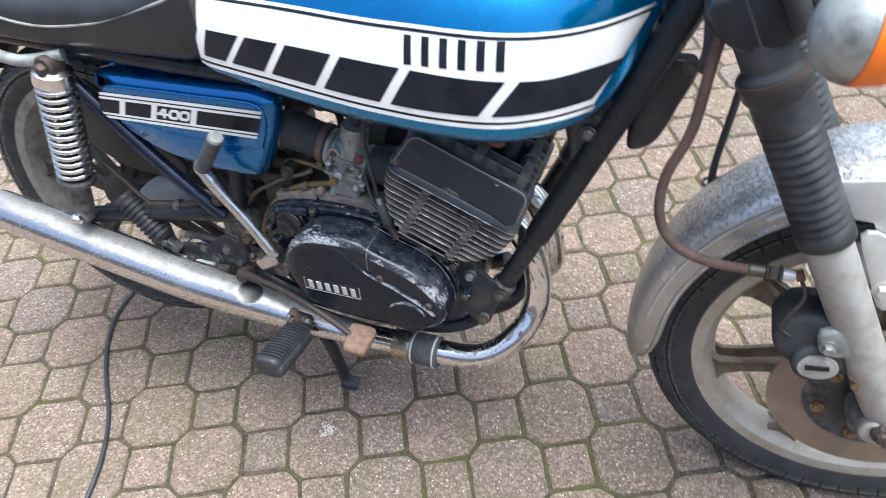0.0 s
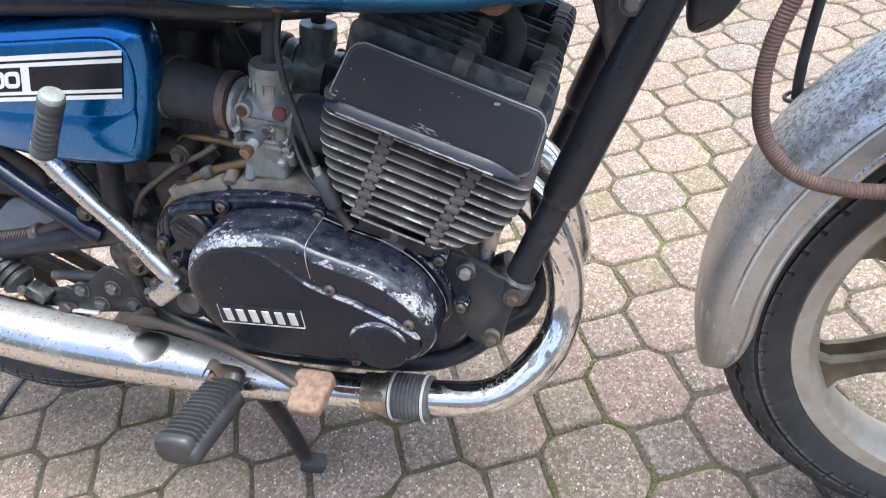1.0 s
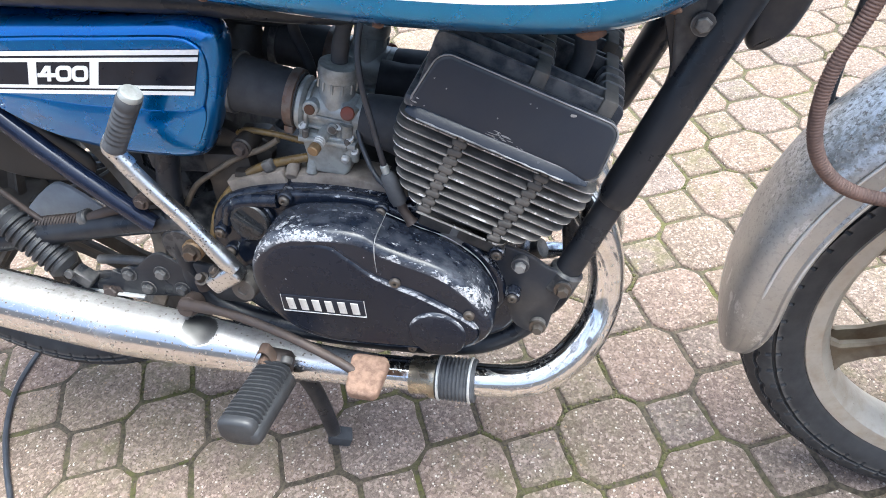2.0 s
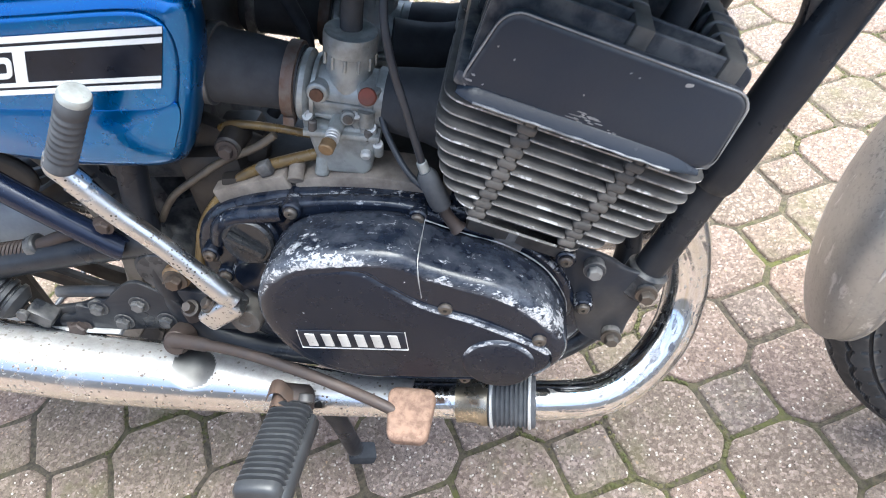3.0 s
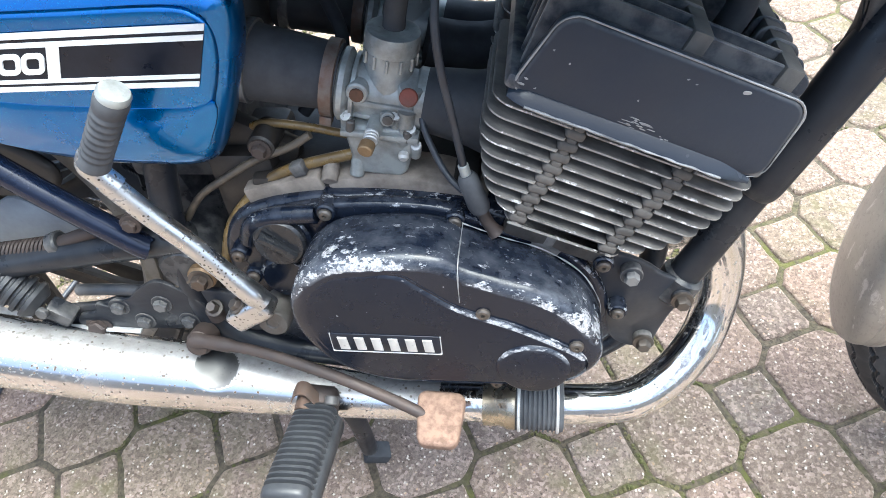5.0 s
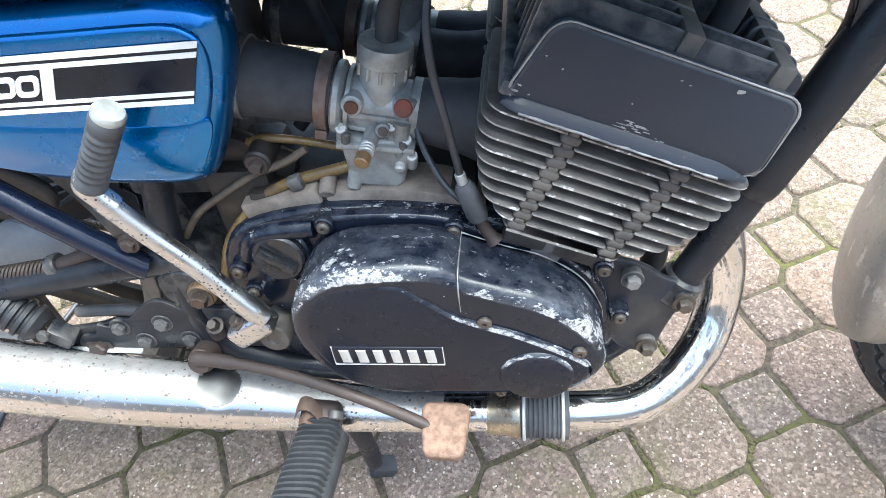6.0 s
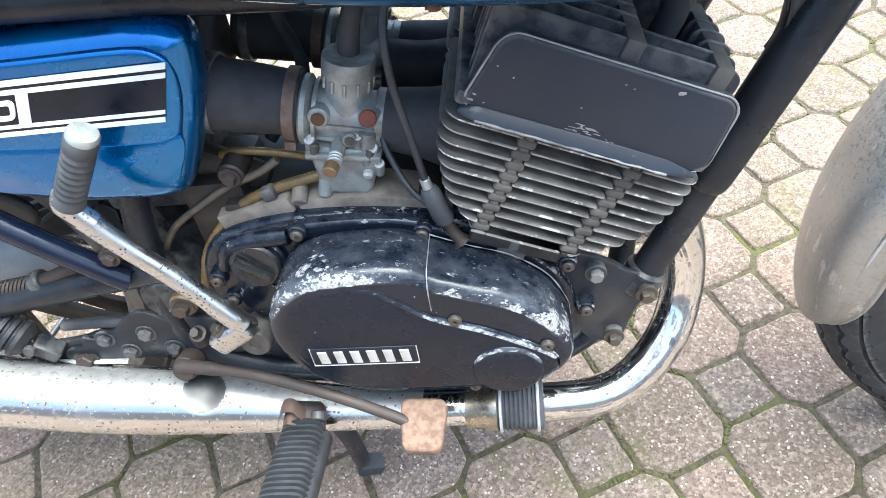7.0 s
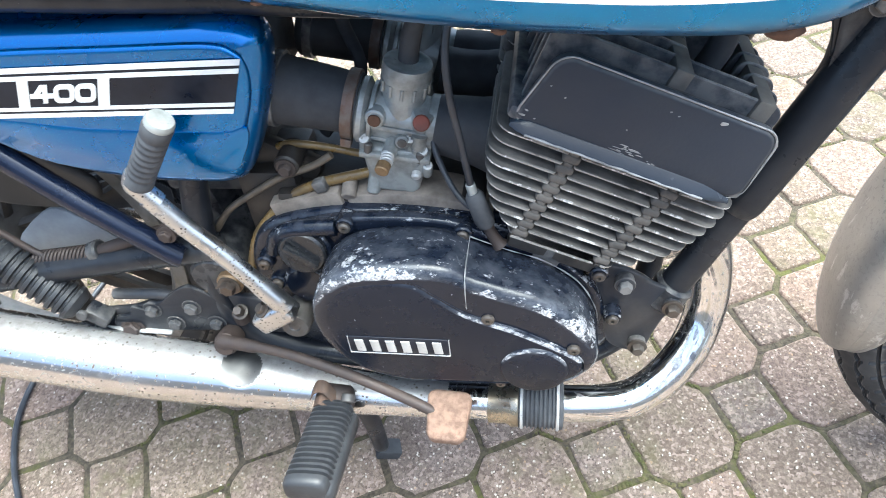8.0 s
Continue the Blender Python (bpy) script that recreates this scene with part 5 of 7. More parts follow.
def exhaust(s):
    ex = holder("exhaust", bike, "chrome exhaust pipe and silencer, spotted with rust")
    y = -0.125 * s

    def q(pts):
        return [(x, yy * s, z) for x, yy, z in pts]
    run = q([(0.118, -0.044, 0.517), (0.144, -0.044, 0.498), (0.166, -0.044, 0.460), (0.179, -0.047, 0.408), (0.1785, -0.058, 0.362), (0.166, -0.079, 0.330), (0.139, -0.102, 0.3035), (0.105, -0.117, 0.2875), (0.06, -0.122, 0.2825), (0.0, -0.124, 0.282), (-0.08, -0.126, 0.282)])
    part("header_pipe", tube(smooth(run, 10), 0.0200, 36), CHROME, ex, "", 60)
    part("port_collar", tube(q([(0.110, -0.044, 0.522), (0.134, -0.044, 0.505)]), 0.027, 24), BROWN, ex)
    mid = smooth(q([(-0.075, -0.126, 0.282), (-0.13, -0.126, 0.283), (-0.19, -0.125, 0.286), (-0.25, -0.124, 0.2925), (-0.32, -0.124, 0.301), (-0.42, -0.126, 0.315), (-0.52, -0.129, 0.337), (-0.62, -0.132, 0.361), (-0.74, -0.135, 0.389), (-0.85, -0.137, 0.414)]), 32)
    wide = curve([-0.86, -0.85, -0.835, -0.80, -0.70, -0.45, -0.36, -0.29, -0.22, -0.15, -0.10, -0.075], [0.024, 0.024, 0.030, 0.035, 0.0365, 0.0365, 0.0352, 0.0322, 0.0272, 0.0225, 0.0210, 0.0196])
    bm = tube(mid, [wide(v.x) for v in mid], 110)
    # shallow round dent that clears the brake pedal
    if s > 0:
        way = Vector((0, -0.22, 0.97)).normalized()
        dent = Vector((-0.300, -0.124, 0.2975)) + way * 0.0325
        for v in bm.verts:
            g = (v.co - dent).length
            if g < 0.025:
                v.co -= way * 0.0068 * (0.5 + 0.5 * math.cos(math.pi * g / 0.025)) ** 0.7
    body = part("silencer", bm, DULL_CHROME, ex, "hazy pitted chrome", 60)
    if s > 0:
        # faces in the dent get the darker chrome, its dark reflection painted in
        body.data.materials.append(DENT)
        for face in body.data.polygons:
            if (face.center - dent).length < 0.0215:
                face.material_index = 1
    part("joint_sleeve", lathe((-0.038, -0.125 * s, 0.281), (1, 0, 0), [(0, 0.0190), (0.001, 0.0230), (0.020, 0.0230), (0.024, 0.0255), (0.032, 0.0258), (0.034, 0.0240)], 28), SLEEVE, ex, "straw-tinted steel joint sleeve")
    ribs = [(0.0, 0.022), (0.001, 0.0262)]
    for k in range(9):
        ribs += [(0.0022 + 0.0045 * k, 0.0244), (0.0036 + 0.0045 * k, 0.0244), (0.0043 + 0.0045 * k, 0.0262), (0.0050 + 0.0045 * k, 0.0262)]
    ribs += [(0.046, 0.0255), (0.047, 0.021)]
    part("joint_bellows", lathe((-0.006, -0.1245 * s, 0.2805), (1, 0, 0), ribs, 30), GREY_RUBBER, ex, "ribbed black joint seal")
    for x in (-0.004, 0.033):
        part("band", lathe((x, -0.1245 * s, 0.2805), (1, 0, 0), [(0, 0.0262), (0.0008, 0.0275), (0.0026, 0.0275), (0.0034, 0.0262)], 30), SILVER, ex, "silver band")
    return ex


exhaust(1)
exhaust(-1)
part("silencer_bracket", block((-0.425, -0.104, 0.3490), (0.082, 0.006, 0.003), (0, 2, 0), 0.001), SILVER, bike, "pale steel silencer bracket")

# ---- kick starter ----
kick = holder("kick_starter", bike, "rusty chrome kick starter with worn rubber, folded up")
arm = smooth([(-0.2185, -0.140, 0.438), (-0.2305, -0.141, 0.4565), (-0.258, -0.143, 0.5045), (-0.282, -0.146, 0.543), (-0.299, -0.150, 0.577)], 5)
part("arm", tube(arm, [0.0092] * 3 + [0.0104] * 2 + [0.0098] * 2 + [0.0086] * (len(arm) - 7), 20), CHROME_ARM, kick, "", 60)
part("clamp", block((-0.2345, -0.137, 0.424), (0.044, 0.024, 0.022), (0, -33, 0), 0.005, 3), CHROME_ARM, kick)
part("shaft", lathe((-0.2235, -0.096, 0.3950), (0, -1, 0.12), [(0, 0.0150), (0.034, 0.0150), (0.036, 0.0135), (0.0362, 0.0060), (0.0352, 0.0050)], 22), SHAFT, kick, "dull steel kick shaft")
bolt(kick, (-0.2445, -0.140, 0.4325), (-0.45, -0.3, 0.85), 0.0058, 0.006)
part("elbow", tube(smooth([(-0.293, -0.149, 0.570), (-0.302, -0.150, 0.585), (-0.3035, -0.152, 0.593), (-0.297, -0.153, 0.602)], 5), 0.0090, 16), CHROME_ARM, kick, "", 60)
a, b = Vector((-0.300, -0.1525, 0.592)), Vector((-0.2585, -0.155, 0.649))
prof = [(0.0, 0.0095), (0.003, 0.0118)]
L = (b - a).length
for k in range(8):
    h = 0.010 + 0.0064 * k
    prof += [(h, 0.0114), (h + 0.0016, 0.0105), (h + 0.0034, 0.0105), (h + 0.005, 0.0114)]
prof += [(L - 0.003, 0.0117), (L, 0.0108)]
part("grip", lathe(a, b - a, prof, 22), GREY_RUBBER, kick, "bleached ribbed rubber grip")
part("end_cap", lathe(b, b - a, [(-0.001, 0.0108), (0.003, 0.0112), (0.0055, 0.0098), (0.006, 0.005)], 22), ZINC, kick, "bright steel end cap")

# ---- rider footrest ----
peg = holder("footrest", bike, "worn black rubber rider footrest")
part("hanger", tube(smooth([(-0.245, -0.085, 0.31), (-0.225, -0.11, 0.288), (-0.205, -0.135, 0.285)], 5), 0.013, 14), DARK, peg)
part("clevis", block((-0.197, -0.146, 0.303), (0.040, 0.026, 0.028), (20, 6, 0), 0.008, 3), BROWN, peg, "rusty clevis")
part("clevis_pin", rod((-0.180, -0.150, 0.316), (-0.180, -0.158, 0.312), 0.007, 14), SHAFT, peg)
part("knuckle", tube(smooth([(-0.196, -0.135, 0.300), (-0.186, -0.124, 0.268), (-0.172, -0.112, 0.248), (-0.166, -0.095, 0.236)], 5), [0.0135] * 6 + [0.0125] * 5 + [0.0110] * 5, 16), DARK, peg, "", 60)
for k, run in enumerate(([(-0.220, -0.152, 0.313), (-0.213, -0.150, 0.324), (-0.203, -0.151, 0.326), (-0.196, -0.154, 0.318), (-0.190, -0.156, 0.308)], [(-0.216, -0.156, 0.309), (-0.208, -0.158, 0.316), (-0.200, -0.159, 0.312)])):
    line = smooth(run, 5)
    flat = [[p + Vector((0, dy, dz)) for dy, dz in ((-0.007, -0.0008), (0.007, 0.0012), (0.007, 0.0028), (-0.007, 0.0008))] for p in line]
    part("return_spring", loft(bmesh.new(), flat), STRIP, peg, "broken rusted spring strip", 50)
d = Vector((-0.05, -0.985, 0.06)).normalized()
o = Vector((-0.1950, -0.157, 0.300))
bm = bmesh.new()
n = 14
rings = []
u = Vector((1, 0.02, 0)).normalized()
v = d.cross(u)
if v.z < 0:
    v = -v


def peg_ring(t, w, h):
    out = []
    for k in range(20):
        a = 2 * math.pi * k / 20
        ca, sa = math.cos(a), math.sin(a)
        out.append(o + d * t + u * math.copysign(abs(ca) ** 0.6, ca) * w + v * math.copysign(abs(sa) ** 0.6, sa) * h)
    return out


rings.append(peg_ring(0, 0.016, 0.014))
rings.append(peg_ring(0.003, 0.0205, 0.0165))
for k in range(n):
    t = 0.006 + 0.0061 * k
    w = 0.0212 + 0.0016 * k / n
    rings += [peg_ring(t, w, 0.0172), peg_ring(t + 0.0010, w - 0.0022, 0.0132), peg_ring(t + 0.0032, w - 0.0022, 0.0132), peg_ring(t + 0.0042, w, 0.0172)]
rings += [peg_ring(0.0925, 0.0222, 0.0172), peg_ring(0.0960, 0.0220, 0.0170), peg_ring(0.0990, 0.0205, 0.0155), peg_ring(0.1005, 0.017, 0.012)]
part("rubber", loft(bm, rings), PEG_RUBBER, peg, "ribbed black rubber", 50)
shift = -v * 0.0085 + u * 0.0035
rings = [[p + shift for p in peg_ring(t, w, h)] for t, w, h in ((0.003, 0.018, 0.010), (0.007, 0.0222, 0.0135), (0.05, 0.0222, 0.0135), (0.091, 0.0226, 0.0135), (0.0975, 0.0214, 0.012), (0.100, 0.018, 0.008))]
part("rubber_base", loft(bmesh.new(), rings), PEG_RUBBER, peg, "smooth rubber flank", 50)

# ---- brake pedal ----
ped = holder("brake_pedal", bike, "brown steel brake pedal with worn tan pad")
part("lever", tube(smooth([(-0.316, -0.122, 0.359), (-0.285, -0.129, 0.363), (-0.235, -0.140, 0.365), (-0.165, -0.160, 0.362), (-0.105, -0.175, 0.347), (-0.082, -0.180, 0.336)], 6), [0.0086] * 3 + [0.0070] * 5 + [0.0054] * 23, 14), BROWN, ped, "", 60)
part("pivot", lathe((-0.312, -0.106, 0.350), (0, -1, 0.35), [(0, 0.0135), (0.018, 0.0132), (0.020, 0.0112), (0.024, 0.0106), (0.025, 0.0060)], 24), BROWN, ped)
pts = [(x * (1.0 + 4.5 * z), z) for x, z in rounded(-0.0202, -0.0250, 0.0202, 0.0250, 0.009, 5)]
bm = prism(pts, -0.008, 0.008, 0.004, 3)
bm.transform(pose(-0.0705, -0.1814, 0.3334, -75, 2.6, -0.6))
part("pad", bm, TAN, ped, "worn tan rubber pad")

# ---- stand ----
stand = holder("stand", bike, "black steel stand leg")
foot = Vector((-0.206, -0.036, 0.016))
part("leg", tube(smooth([(-0.262, -0.095, 0.275), (-0.218, -0.090, 0.240), (-0.199, -0.078, 0.170), foot + Vector((-0.004, -0.002, 0.012))], 6), 0.0115, 14), FRAME, stand, "", 60)
part("foot", block(foot + Vector((0.004, 0, -0.002)), (0.036, 0.026, 0.02), (6, 25, 20), 0.004, 2), RUBBER, stand)
part("cross_bar", rod((-0.262, -0.10, 0.275), (-0.262, 0.10, 0.275), 0.014, 14), FRAME, stand)
part("tang", tube(smooth([(-0.245, -0.098, 0.268), (-0.21, -0.118, 0.245), (-0.175, -0.120, 0.262)], 5), 0.0095, 12), DARK, stand, "", 60)
part("leg", tube(smooth([(-0.262, 0.095, 0.275), (-0.25, 0.13, 0.14), (-0.225, 0.165, 0.03)], 6), 0.0115, 14), FRAME, stand, "", 60)

# ---- lower bracketry ----
low = holder("lower_bracket", bike, "grimy black footrest and brake bracket")
br = outline([(-0.50, 0.350), (-0.47, 0.368), (-0.42, 0.378), (-0.37, 0.398), (-0.30, 0.402), (-0.26, 0.39), (-0.235, 0.365), (-0.25, 0.345), (-0.33, 0.348), (-0.42, 0.345), (-0.47, 0.342)], 4)
part("plate", prism(br, -0.088, -0.096, 0.003), DARK, low)
face = [(-0.452, 0.352), (-0.445, 0.366), (-0.428, 0.370), (-0.420, 0.384), (-0.408, 0.380), (-0.398, 0.391), (-0.384, 0.392), (-0.372, 0.402), (-0.352, 0.416), (-0.338, 0.417), (-0.318, 0.402), (-0.305, 0.384), (-0.304, 0.362), (-0.322, 0.352), (-0.36, 0.349), (-0.40, 0.345), (-0.435, 0.343)]
part("face_plate", prism(outline(face, 3), -0.096, -0.1015, 0.002), FRAME, low, "grimy black plate with ragged edge")
for x, z in ((-0.348, 0.388), (-0.327, 0.365), (-0.395, 0.382), (-0.375, 0.362)):
    bolt(low, (x, -0.1015, z), r=0.0072, h=0.007, material=FRAME)
part("mount_boss", lathe((-0.430, -0.082, 0.345), (0, -1, 0.25), [(0, 0.017), (0.006, 0.017), (0.008, 0.0145), (0.018, 0.0145), (0.020, 0.012)], 20), BROWN, low)
bolt(low, (-0.430, -0.102, 0.350), (0, -1, 0.25), 0.010, 0.009, BROWN)
part("lug", rod((-0.298, -0.098, 0.366), (-0.298, -0.100, 0.382), 0.0085, 14), BROWN, low)
bolt(low, (-0.294, -0.103, 0.385), (0, -0.55, 0.83), 0.0058, 0.010, BOLT)
pipe("brake_spring", [(-0.44, -0.09, 0.392), (-0.38, -0.094, 0.398), (-0.34, -0.096, 0.394)], 0.006, DARK, low)
pipe("cable_loop", [(-0.345, -0.095, 0.402), (-0.31, -0.098, 0.418), (-0.285, -0.098, 0.45)], 0.0025, GREY_HOSE, low)
part("switch_body", rod((-0.291, -0.092, 0.430), (-0.291, -0.108, 0.430), 0.0135, 16), BRASS, low, "brass coloured brake switch")
bolt(low, (-0.291, -0.108, 0.430), r=0.008, h=0.009)
part("pivot_cap", rod((-0.332, -0.092, 0.497), (-0.332, -0.108, 0.497), 0.0085, 18), BROWN, low)
bolt(low, (-0.332, -0.108, 0.497), r=0.0065, h=0.006, material=BROWN)
part("engine_lug", rod((-0.208, -0.05, 0.556), (-0.208, -0.082, 0.556), 0.0115, 20), OILY, low)
bolt(low, (-0.208, -0.082, 0.556), r=0.0062, h=0.007, material=BROWN)
part("engine_lug", block((-0.225, -0.05, 0.535), (0.07, 0.02, 0.05), (0, 30, 0), 0.008), OILY, low)
part("engine_side", block((-0.235, -0.035, 0.50), (0.06, 0.08, 0.09), (0, 0, 0), 0.01), OILY, low)

# ---- passenger footrest, folded up ----
pax = holder("passenger_footrest", bike, "folded ribbed black rubber passenger footrest")
a, b = Vector((-0.474, -0.106, 0.386)), Vector((-0.542, -0.098, 0.454))
L = (b - a).length
prof = [(0, 0.013), (0.006, 0.0185)]
for k in range(9):
    h = 0.008 + 0.0092 * k
    prof += [(h, 0.0202), (h + 0.0042, 0.0202), (h + 0.0056, 0.0168), (h + 0.0078, 0.0168)]
prof += [(L - 0.002, 0.0200), (L + 0.002, 0.0190)]
part("rubber", lathe(a, b - a, prof, 24), GAITER, pax)
part("end_cap", lathe(b, b - a, [(0, 0.0200), (0.003, 0.0200), (0.005, 0.017)], 20), GAITER, pax)
part("joint", block((-0.458, -0.106, 0.376), (0.028, 0.020, 0.018), (0, 40, 0), 0.004), FRAME, pax)
part("pin", rod((-0.463, -0.118, 0.390), (-0.463, -0.124, 0.391), 0.006, 12), FRAME, pax)

# ---- swinging arm, shock absorbers ----
sw = holder("swinging_arm", bike, "black steel swinging arm")
for s in (-1, 1):
    pipe("arm", [(-0.30, s * 0.085, 0.461), (-0.44, s * 0.090, 0.440), (-0.68, s * 0.105, 0.395)], 0.0150, FRAME, sw)
part("pivot_tube", rod((-0.31, -0.10, 0.43), (-0.31, 0.10, 0.43), 0.026, 18), FRAME, sw)
part("chain_guard", prism(outline([(-0.60, 0.425), (-0.45, 0.455), (-0.40, 0.44), (-0.45, 0.428), (-0.60, 0.40)], 3), 0.05, 0.058, 0.002), FRAME, sw)
pipe("brake_rod", [(-0.470, -0.090, 0.425), (-0.504, -0.090, 0.453), (-0.538, -0.090, 0.490), (-0.569, -0.090, 0.520)], 0.0036, BROWN, sw, 4, 10, "thin steel rod")
pipe("torque_bar", [(-0.33, -0.082, 0.487), (-0.394, -0.086, 0.4667), (-0.442, -0.088, 0.4507), (-0.503, -0.088, 0.4407), (-0.60, -0.09, 0.418)], 0.0070, BROWN, sw, 4, 10, "brown stained bar")
part("torque_clip", rod((-0.428, -0.0876, 0.4556), (-0.440, -0.088, 0.4515), 0.0115, 14, 0.002), FRAME, sw)
coil = []
for k in range(15 * 10 + 1):
    w = 2 * math.pi * k / 10
    c = Vector((-0.441, -0.088, 0.4510)).lerp(Vector((-0.512, -0.088, 0.4388)), k / 150)
    coil.append(c + Vector((0.15 * math.sin(w), math.cos(w), math.sin(w))) * 0.0088)
part("return_spring", tube(coil, 0.0015, 6), BROWN, sw, "rusty return spring", 60)
part("inner_guard", prism(outline([(-0.575, 0.415), (-0.52, 0.463), (-0.49, 0.465), (-0.445, 0.424), (-0.47, 0.408), (-0.53, 0.403)], 3), -0.035, -0.041, 0.002), GREYBOX, sw, "pale grey inner guard")


def shock(s):
    sh = holder("shock_absorber", bike, "rear shock absorber with chrome spring")
    top, bot = Vector((-0.540, s * 0.128, 0.715)), Vector((-0.612, s * 0.128, 0.430))
    d = (top - bot).normalized()
    u = d.orthogonal().normalized()
    w = d.cross(u)
    part("damper", lathe(bot, d, [(0.0, 0.012), (0.02, 0.018), (0.10, 0.018), (0.101, 0.010), (0.29, 0.010)], 18), DARK, sh)
    part("lower_seat", lathe(bot, d, [(0.072, 0.019), (0.076, 0.030), (0.084, 0.030), (0.088, 0.026)], 24), FRAME, sh)
    part("upper_seat", lathe(bot, d, [(0.262, 0.026), (0.266, 0.030), (0.284, 0.028), (0.29, 0.018)], 24), SPRING, sh)
    turns, n = 13.0, 13 * 16
    pts = [bot + d * (0.088 + 0.174 * k / n) + (u * math.cos(2 * math.pi * turns * k / n) + w * math.sin(2 * math.pi * turns * k / n)) * 0.0255 for k in range(n + 1)]
    part("spring", tube(pts, 0.0043, 8), SPRING, sh, "bright chrome coil spring", 60)
    part("lower_eye", rod(bot + Vector((0, s * -0.012, 0)), bot + Vector((0, s * 0.016, 0)), 0.017, 18), DARK, sh)
    part("lower_nut", lathe(bot + Vector((0, s * 0.016, 0)), (0, s, 0), [(0, 0.011), (0.007, 0.011), (0.012, 0.008), (0.014, 0.003)], 12), SPRING, sh, "chrome domed nut")
    part("upper_eye", rod(top + Vector((0, s * -0.012, 0)), top + Vector((0, s * 0.016, 0)), 0.017, 18), BROWN, sh)
    part("upper_nut", lathe(top + Vector((0, s * 0.016, 0)), (0, s, 0), [(0, 0.0095), (0.006, 0.0095), (0.010, 0.006)], 6), BROWN, sh)
    return sh


shock(-1), shock(1)
pipe("grab_rail", [(-0.52, -0.118, 0.728), (-0.575, -0.140, 0.722), (-0.63, -0.142, 0.728), (-0.75, -0.13, 0.74)], 0.009, ZINC, bike, 5, 12, "dull chrome grab rail")

# ---- wheels ----


def tyre_mesh(o, R, h, rb, waves=62, steps=10):
    """A tyre whose tread is cut: a ring groove low on the shoulder, short sipes across it, a scalloped groove and two more round the crown."""
    side = smooth([(-h * 0.72, rb - 0.004, 0), (-h * 0.84, rb + 0.004, 0), (-h * 0.97, rb + 0.018, 0), (-h, rb + 0.032, 0), (-h * 0.97, R - 0.030, 0), (-h * 0.86, R - 0.018, 0), (-h * 0.60, R - 0.007, 0), (-h * 0.3, R - 0.0015, 0), (0, R, 0)], 40)
    along = [0.0]
    for p, q in zip(side, side[1:]):
        along.append(along[-1] + (q - p).length)
    total = along[-1]
    ring_at = np.interp(R - 0.0355, [p.y for p in side], along)
    rows = sorted([total * k / 14 for k in range(15)] + [ring_at + d for d in (-0.0105, -0.0095, -0.0085, -0.0024, -0.0016, 0.0016, 0.0024, 0.0085, 0.0095)] + [ring_at + 0.0115 + 0.0011 * k for k in range(14)] + [total * 0.84 + 0.0012 * k for k in range(-5, 6)])
    n = waves * steps
    bm = bmesh.new()
    grid = []
    for i in range(n):
        a = 2 * math.pi * i / n
        phase = i % steps
        ring_line = []
        wave = ring_at + 0.0175 + 0.0050 * abs(math.sin(math.pi * i / steps)) ** 0.7
        for u in rows:
            y = np.interp(u, along, [p.x for p in side])
            r = np.interp(u, along, [p.y for p in side])
            cut = 0.0
            if abs(u - ring_at) < 0.0020:
                cut = 0.0040
            elif abs(u - wave) < 0.0020:
                cut = 0.0040
            elif abs(u - total * 0.84 - 0.0035 * (2 * abs(2 * (i / steps % 1) - 1) - 1)) < 0.0019:
                cut = 0.0035
            elif phase == 0 and abs(u - ring_at) < 0.0092:
                cut = 0.0028
            if u > ring_at + 0.0022:
                cut -= 0.0009
            d = Vector((y, r - (R - 0.045)))
            d.normalize()
            ring_line.append((y - d.x * cut, r - d.y * cut))
        full = ring_line + [(-y, r) for y, r in ring_line[-2::-1]]
        c, z = math.cos(a), math.sin(a)
        grid.append([bm.verts.new(o + Vector((c * r, y, z * r))) for y, r in full])
    for i in range(n):
        g0, g1 = grid[i], grid[(i + 1) % n]
        for j in range(len(g0)):
            k = (j + 1) % len(g0)
            bm.faces.new((g0[j], g0[k], g1[k], g1[j]))
    return bm


